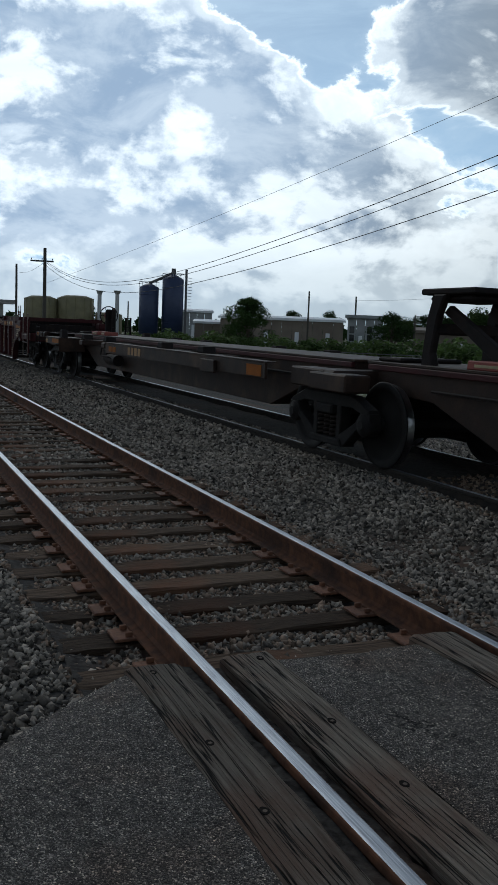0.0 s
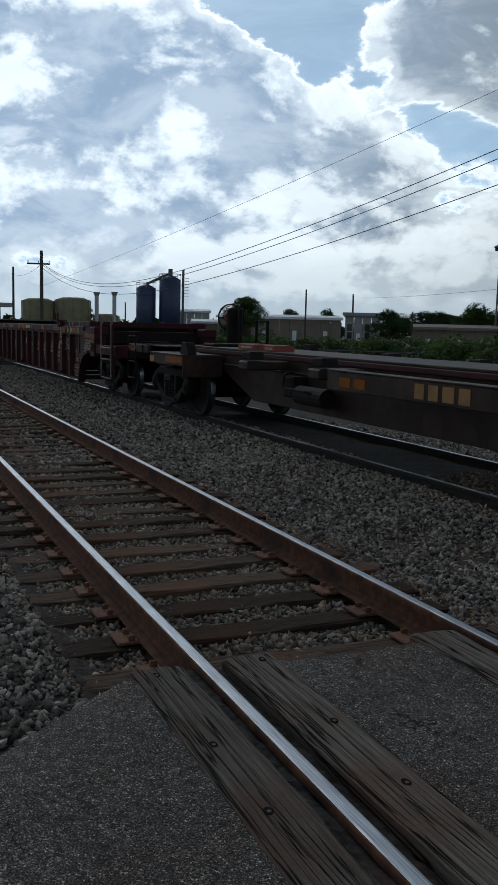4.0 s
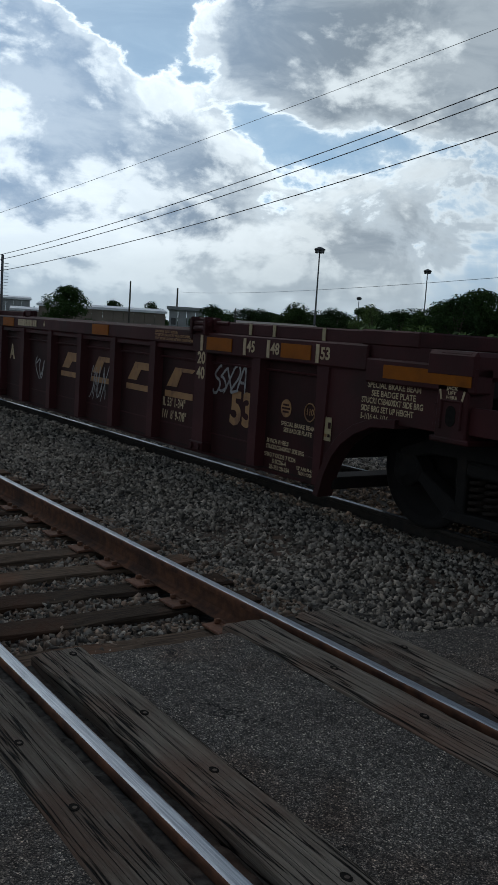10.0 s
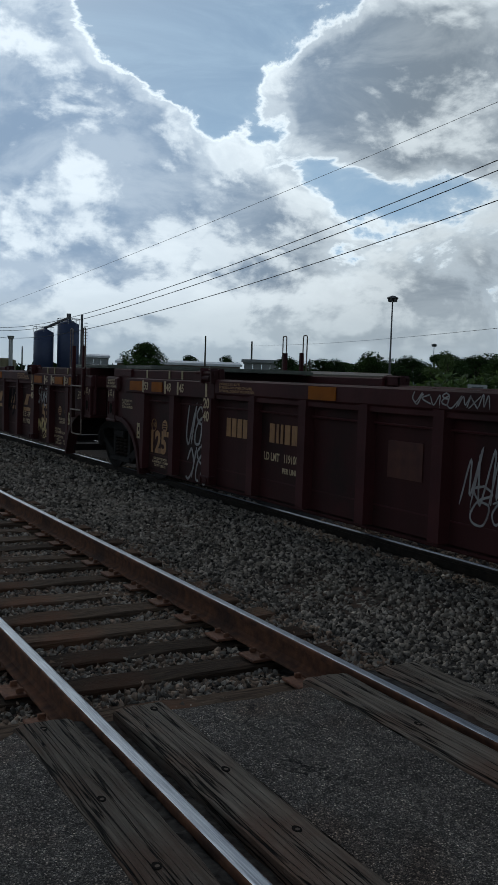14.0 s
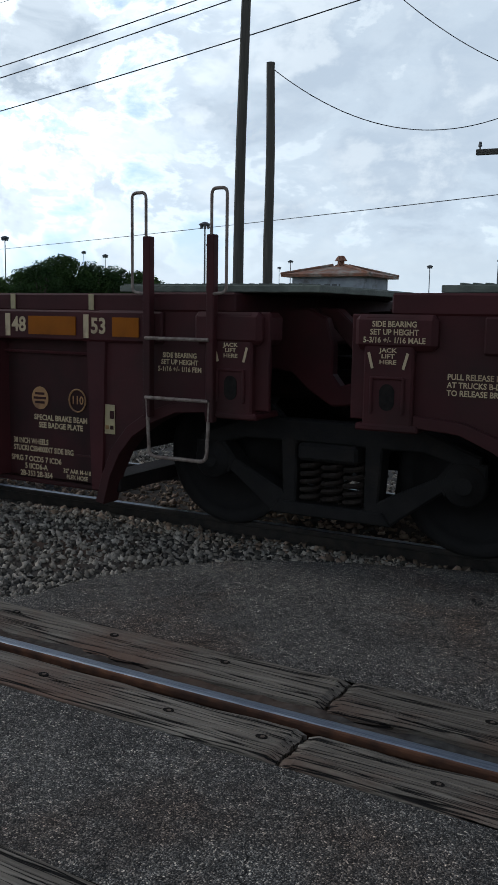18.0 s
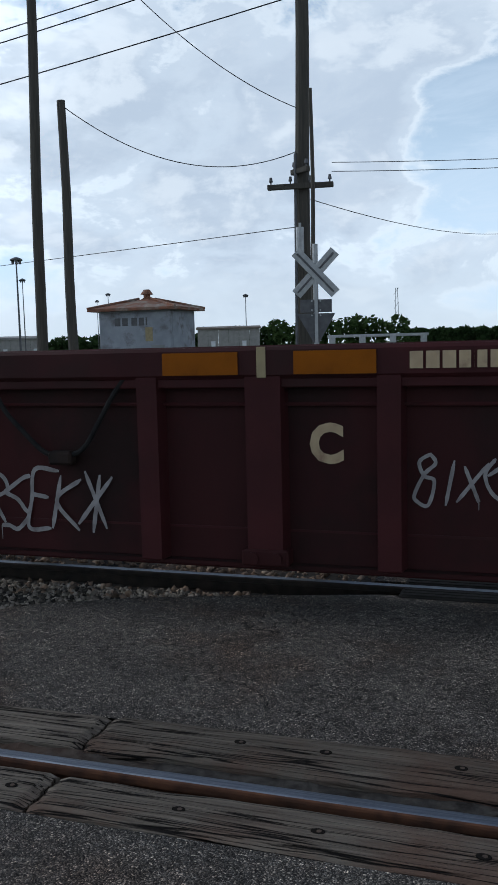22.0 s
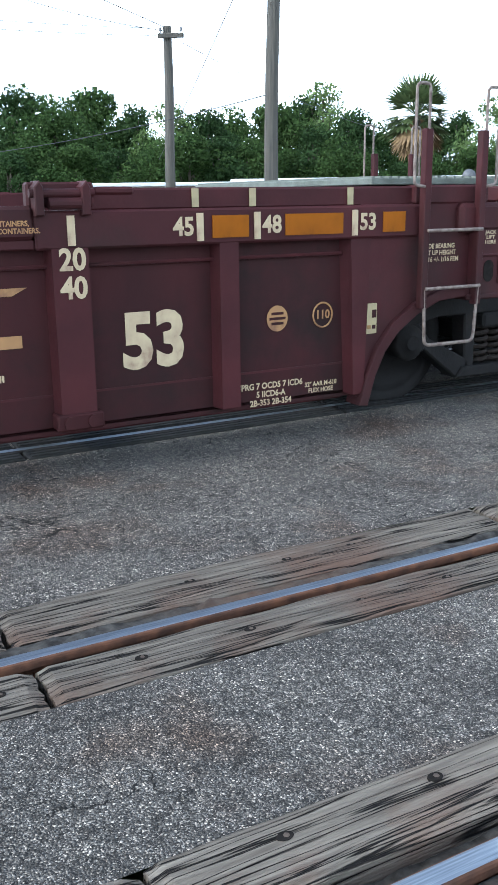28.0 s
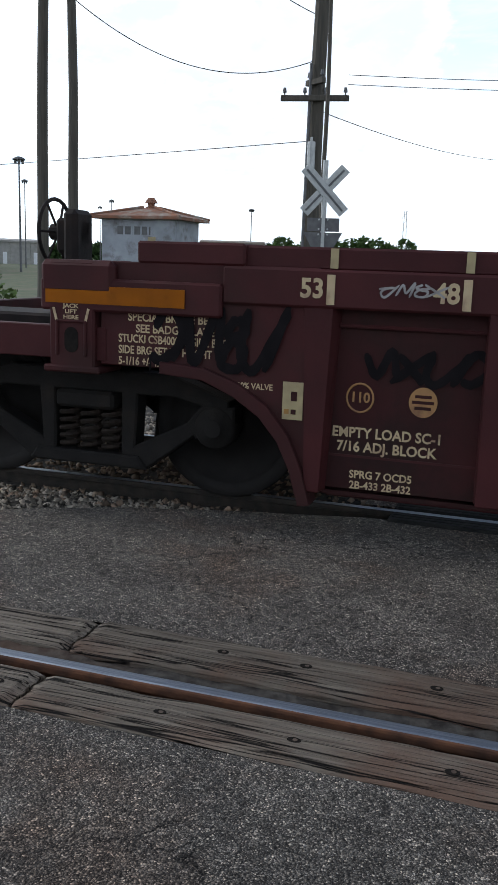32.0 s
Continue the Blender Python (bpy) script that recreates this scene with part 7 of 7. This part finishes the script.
def chain_fence(b0, b1, d, n, z, label):
    t = site("chain_fence", (b0 + b1) / 2, d, label, "fence")
    w = d * radians(abs(b0 - b1))
    for k in range(n + 1):
        x = -w / 2 + w * k / n
        part("post", cy((x, 0, 0), (x, 0, z), 0.04, n=6), M_dullsteel, t)
    for zz in (z, z * 0.5, 0.1):
        part("rail", cy((-w / 2, 0, zz), (w / 2, 0, zz), 0.022, n=5), M_dullsteel, t)


chain_fence(65.6, 40.3, 46, 14, 1.2, "thin steel fence with posts before the pond")


# ---- trees and shrubs ----
def leaf_cloud(name, blobs, per, size, material, seed, flat=0.75):
    """A crown: many small leaf blades gathered in uneven clumps."""
    rng = np.random.default_rng(seed)
    verts, faces = [], []
    allv = []
    for cx, cy_, cz, r in blobs:
        n = int(per * r * r)
        u = rng.normal(size=(n, 3))
        u /= np.linalg.norm(u, axis=1)[:, None]
        rad = r * rng.uniform(0.45, 1.08, n) ** 0.6
        p = u * rad[:, None] * np.array([1, 1, flat]) + np.array([cx, cy_, cz])
        a = rng.normal(size=(n, 3))
        a /= np.linalg.norm(a, axis=1)[:, None]
        b = np.cross(a, u + rng.normal(size=(n, 3)) * 0.6)
        b /= np.linalg.norm(b, axis=1)[:, None] + 1e-9
        s = size * rng.uniform(0.5, 1.3, n)[:, None]
        allv.append(np.stack([p - a * s, p + b * s * 0.55, p + a * s, p - b * s * 0.55], 1))
    q = np.concatenate(allv)
    n = len(q)
    me = bpy.data.meshes.new(name)
    me.vertices.add(n * 4)
    me.vertices.foreach_set("co", q.reshape(-1).astype(np.float32))
    me.loops.add(n * 4)
    me.loops.foreach_set("vertex_index", np.arange(n * 4, dtype=np.int32))
    me.polygons.add(n)
    me.polygons.foreach_set("loop_start", np.arange(0, n * 4, 4, dtype=np.int32))
    me.polygons.foreach_set("loop_total", np.full(n, 4, dtype=np.int32))
    me.update(calc_edges=True)
    me.materials.append(material)
    return me


def tree_meshes(seed, h, w, material, trunk=0.35, clumps=22, per=200, size=0.15):
    """Trunk, limbs and crown of one tree, h high and w wide."""
    rnd = random.Random(seed)
    blobs = []
    for k in range(clumps):
        a, rr, zz = rnd.uniform(0, 6.283), math.sqrt(rnd.random()), rnd.random()
        env = math.sin(math.pi * min(0.97, 0.22 + 0.78 * zz)) ** 0.7
        blobs.append((w / 2 * 0.78 * rr * env * math.cos(a), w / 2 * 0.78 * rr * env * math.sin(a), h * (trunk + (0.93 - trunk) * zz), w * rnd.uniform(0.10, 0.20)))
    crown = leaf_cloud("crown", blobs, per, size, material, seed)
    b = tube([(0, 0, 0), (0.05 * w * rnd.uniform(-1, 1), 0, h * 0.3), (0.04 * w * rnd.uniform(-1, 1), 0.03 * w, h * 0.62)], h * 0.022, 8)
    for bl in blobs[::2]:
        tube([(0, 0, h * trunk * 0.75), (bl[0] * 0.45, bl[1] * 0.45, h * trunk + (bl[2] - h * trunk) * 0.55), bl[:3]], h * 0.008, 5, b)
    return mesh_of("trunk", b, M_bark), crown


TREES = [tree_meshes(s, 8.0, w, m, tr, c) for s, w, m, tr, c in ((1, 7.0, M_leafd, 0.22, 26), (2, 8.0, M_leaf, 0.2, 28), (3, 6.0, M_leafd, 0.25, 22), (4, 9.0, M_leaf, 0.18, 30), (5, 6.5, M_leafy, 0.2, 24))]
BUSHES = [tree_meshes(s, 2.2, 3.4, m, 0.05, 14, 420, 0.11) for s, m in ((11, M_leafy), (12, M_leaf), (13, M_leafy))]


def tree(kind, b, d, e, stretch=1.0, name="tree", label="", group=""):
    """A tree whose top rises e degrees over the eye."""
    m = (TREES if name == "tree" else BUSHES)[kind]
    h0 = 8.0 if name == "tree" else 2.2
    p = far(b, d, GROUND)
    k = (eye_z(e, d) - GROUND) / h0
    t = thing(name, label, "tree" if name == "tree" else "shrub", p.x, p.y, p.z, (b * 77 + d * 13) % 360, group=group)
    t.scale = (k * stretch, k * stretch, k)
    link_mesh("trunk", m[0], None, t)
    link_mesh("crown", m[1], None, t)
    return t


DARK, MID = "dark green broad-leaved tree in full leaf", "mid-green broad-leaved tree in full leaf"
tree(3, 67.25, 85, 1.93, 1.15, label="low spreading green tree before the warehouse")
for k, b, d, e, s in ((0, 58.16, 92, 1.45, 1.4), (2, 62.01, 150, 1.44, 1.2), (0, 64.35, 160, 1.34, 1.2), (2, 77.15, 160, 1.21, 1.0), (0, 55.08, 140, 1.38, 1.6), (1, 52.87, 130, 1.9, 1.4), (0, 50.63, 125, 1.72, 1.5), (4, 48.28, 110, 2.05, 1.1), (0, 46.52, 120, 1.87, 1.4), (1, 44.18, 105, 2.51, 1.2), (0, 42.83, 100, 2.94, 1.2), (3, 41.47, 105, 3.23, 1.2), (0, 39.92, 105, 3.02, 1.3), (2, 38.38, 108, 2.86, 1.3), (3, 36.92, 112, 2.4, 1.3), (0, 35.67, 115, 1.84, 1.2)):
    tree(k, b, d, e, s, label=DARK if k in (0, 2) else MID, group="trees along the yard")
for i in range(15):
    b = 57.5 - 1.5 * i
    tree((1, 0, 3, 2)[i % 4], b, 132 + 5 * (i % 3), float(np.interp(b, (36, 42, 49, 57), (1.9, 2.5, 1.6, 1.2))) + 0.18 * math.sin(i * 2.3), 1.7, label=MID if i % 2 == 0 else DARK, group="trees along the yard")
rnd = random.Random(5)
fb = [(-4.43, 1.05), (-6.92, 3.05), (-9.41, 3.56), (-11.28, 4.16), (-13.15, 5.06), (-14.92, 6.36), (-17.1, 5.76), (-19.49, 5.96), (-21.67, 5.46), (-23.96, 5.36), (-25.97, 5.07), (-27.78, 5.07), (-30, 5.17), (-31.81, 5.87), (-33.11, 6.27), (-34.82, 4.87), (-36.63, 4.07), (-38.85, 4.27), (-41.16, 4.78), (-43.37, 5.28), (-45.69, 4.98), (-47.9, 5.18)]
for i, (b, e) in enumerate(fb):
    k = (0, 1, 3, 2, 4)[i % 5]
    tree(k, b, 66 + rnd.uniform(-4, 6), e, 0.95, label=DARK if k in (0, 2) else MID, group="trees of the wood")
    if e > 2:
        k = (3, 0, 1)[i % 3]
        tree(k, b - 1.0, 58 + rnd.uniform(-3, 3), e * rnd.uniform(0.45, 0.7), 1.1, label=MID if k else DARK, group="trees of the wood")


def treeline(name, b0, b1, d, e0, e1, seed, label, material):
    """A far belt of trees, joined."""
    rnd = random.Random(seed)
    blobs = []
    n = int(abs(b0 - b1) * d / 57 / 6)
    for i in range(n):
        f = i / n
        p = far(b0 + (b1 - b0) * f, d * rnd.uniform(0.98, 1.04))
        top = eye_z(e0 + (e1 - e0) * f, d) * rnd.uniform(0.86, 1.03) - GROUND
        for z in (0.25, 0.6, 0.85):
            blobs.append((p.x + rnd.uniform(-2, 2), p.y, GROUND + top * z, top * 0.28 + 1.2))
    return tagged(link_mesh(name, leaf_cloud(name, blobs, 9 if d > 250 else 14, 0.9 * d / 250, material, seed), None), label, "trees", kind="stuff")


treeline("treeline", 44.18, 25.74, 420, 0.26, 0.75, 61, "far belt of dark trees beyond the yard", M_leafd)
treeline("treeline_middle", 28.7, 15.86, 330, 0.64, 1.09, 62, "far belt of green trees", M_leafd)
treeline("treeline_hill", 16.36, 7.92, 300, 1.44, 1.41, 63, "far low wooded rise", M_leaf)
treeline("treeline_low", 8.42, -5.05, 900, 0.61, 0.5, 64, "distant wooded shore on the horizon", M_leafd)
treeline("treeline_left", 87.55, 57.77, 300, 0.3, 0.45, 65, "far belt of trees behind the works", M_leafd)

for i in range(26):
    b = 74.6 - 1.05 * i + rnd.uniform(-0.3, 0.3)
    tree(i % 3, b, 58 + rnd.uniform(-3, 4), -0.38 + rnd.uniform(-0.1, 0.15), 1.5, "shrub", "dense green shrub in the hedge along the yard", "shrubs of the hedge")
for i in range(20):
    b = 55 - 0.95 * i + rnd.uniform(-0.3, 0.3)
    tree((0, 2, 1)[i % 3], b, 34 + rnd.uniform(-4, 6), min(0.45, -0.4 + 0.1 * i) + rnd.uniform(-0.3, 0.25), 1.25, "shrub", "bright green leafy shrub beyond the tracks", "shrubs beyond the tracks")


def palm():
    """A cabbage palm: a rough trunk, fan leaves and a skirt of dead ones."""
    d = 50
    p = far(-38.7, d, GROUND)
    h = eye_z(4.55, d) - GROUND
    t = thing("palm_tree", "cabbage palm with a round head and dead lower fronds", "palm tree", p.x, p.y, p.z)
    part("trunk", tube([(0.06 * math.sin(i), 0, h * i / 8) for i in range(9)], 0.2, 10), M_bark, t)
    rnd = random.Random(8)
    for k in range(110):
        a, el = k * 2.4, radians(rnd.uniform(-85, 80))
        dead = el < radians(-30)
        L = rnd.uniform(1.5, 2.25)
        bm = bmesh.new()
        c = Vector((0, 0, 0))
        for j in range(9):
            f = radians(-60 + 15 * j)
            q0 = Vector((L * 0.5, 0, 0))
            tip = q0 + Vector((math.cos(f) * L * 0.62, math.sin(f) * L * 0.55, -0.12 - 0.2 * abs(math.sin(f))))
            side = Vector((-math.sin(f), math.cos(f), 0)) * 0.10
            bm.faces.new([bm.verts.new(v_) for v_ in (q0, q0.lerp(tip, 0.5) + side, tip, q0.lerp(tip, 0.5) - side)])
        cyl(bm, (0, 0, 0), (L * 0.5, 0, 0), 0.018, 4)
        o = part("frond", bm, M_deadfrond if dead else M_frond, t)
        o.matrix_basis = pose(0, 0, h, 0, -math.degrees(el), math.degrees(a))
    return t


palm()


def motions():
    """The train rolls by at an even pace; its wheels turn with it."""
    times = [0, 4, 8, 12, 14, 15, 16, 17, 18, 19, 20, 21, 22, 23, 24, 25, 26, 27, 28, 29, 30, 31, 32]
    for ob, x20 in keyed_things:
        walk(ob, [(t, on_track(x20 + run(t))) for t in times])
    for w, x in keyed_wheels:
        walk(w, [(k * 0.25, pose(x, 0, WHEEL_R, 0, math.degrees((run(k * 0.25) - run(0)) / WHEEL_R), 0)) for k in range(129)])


motions()
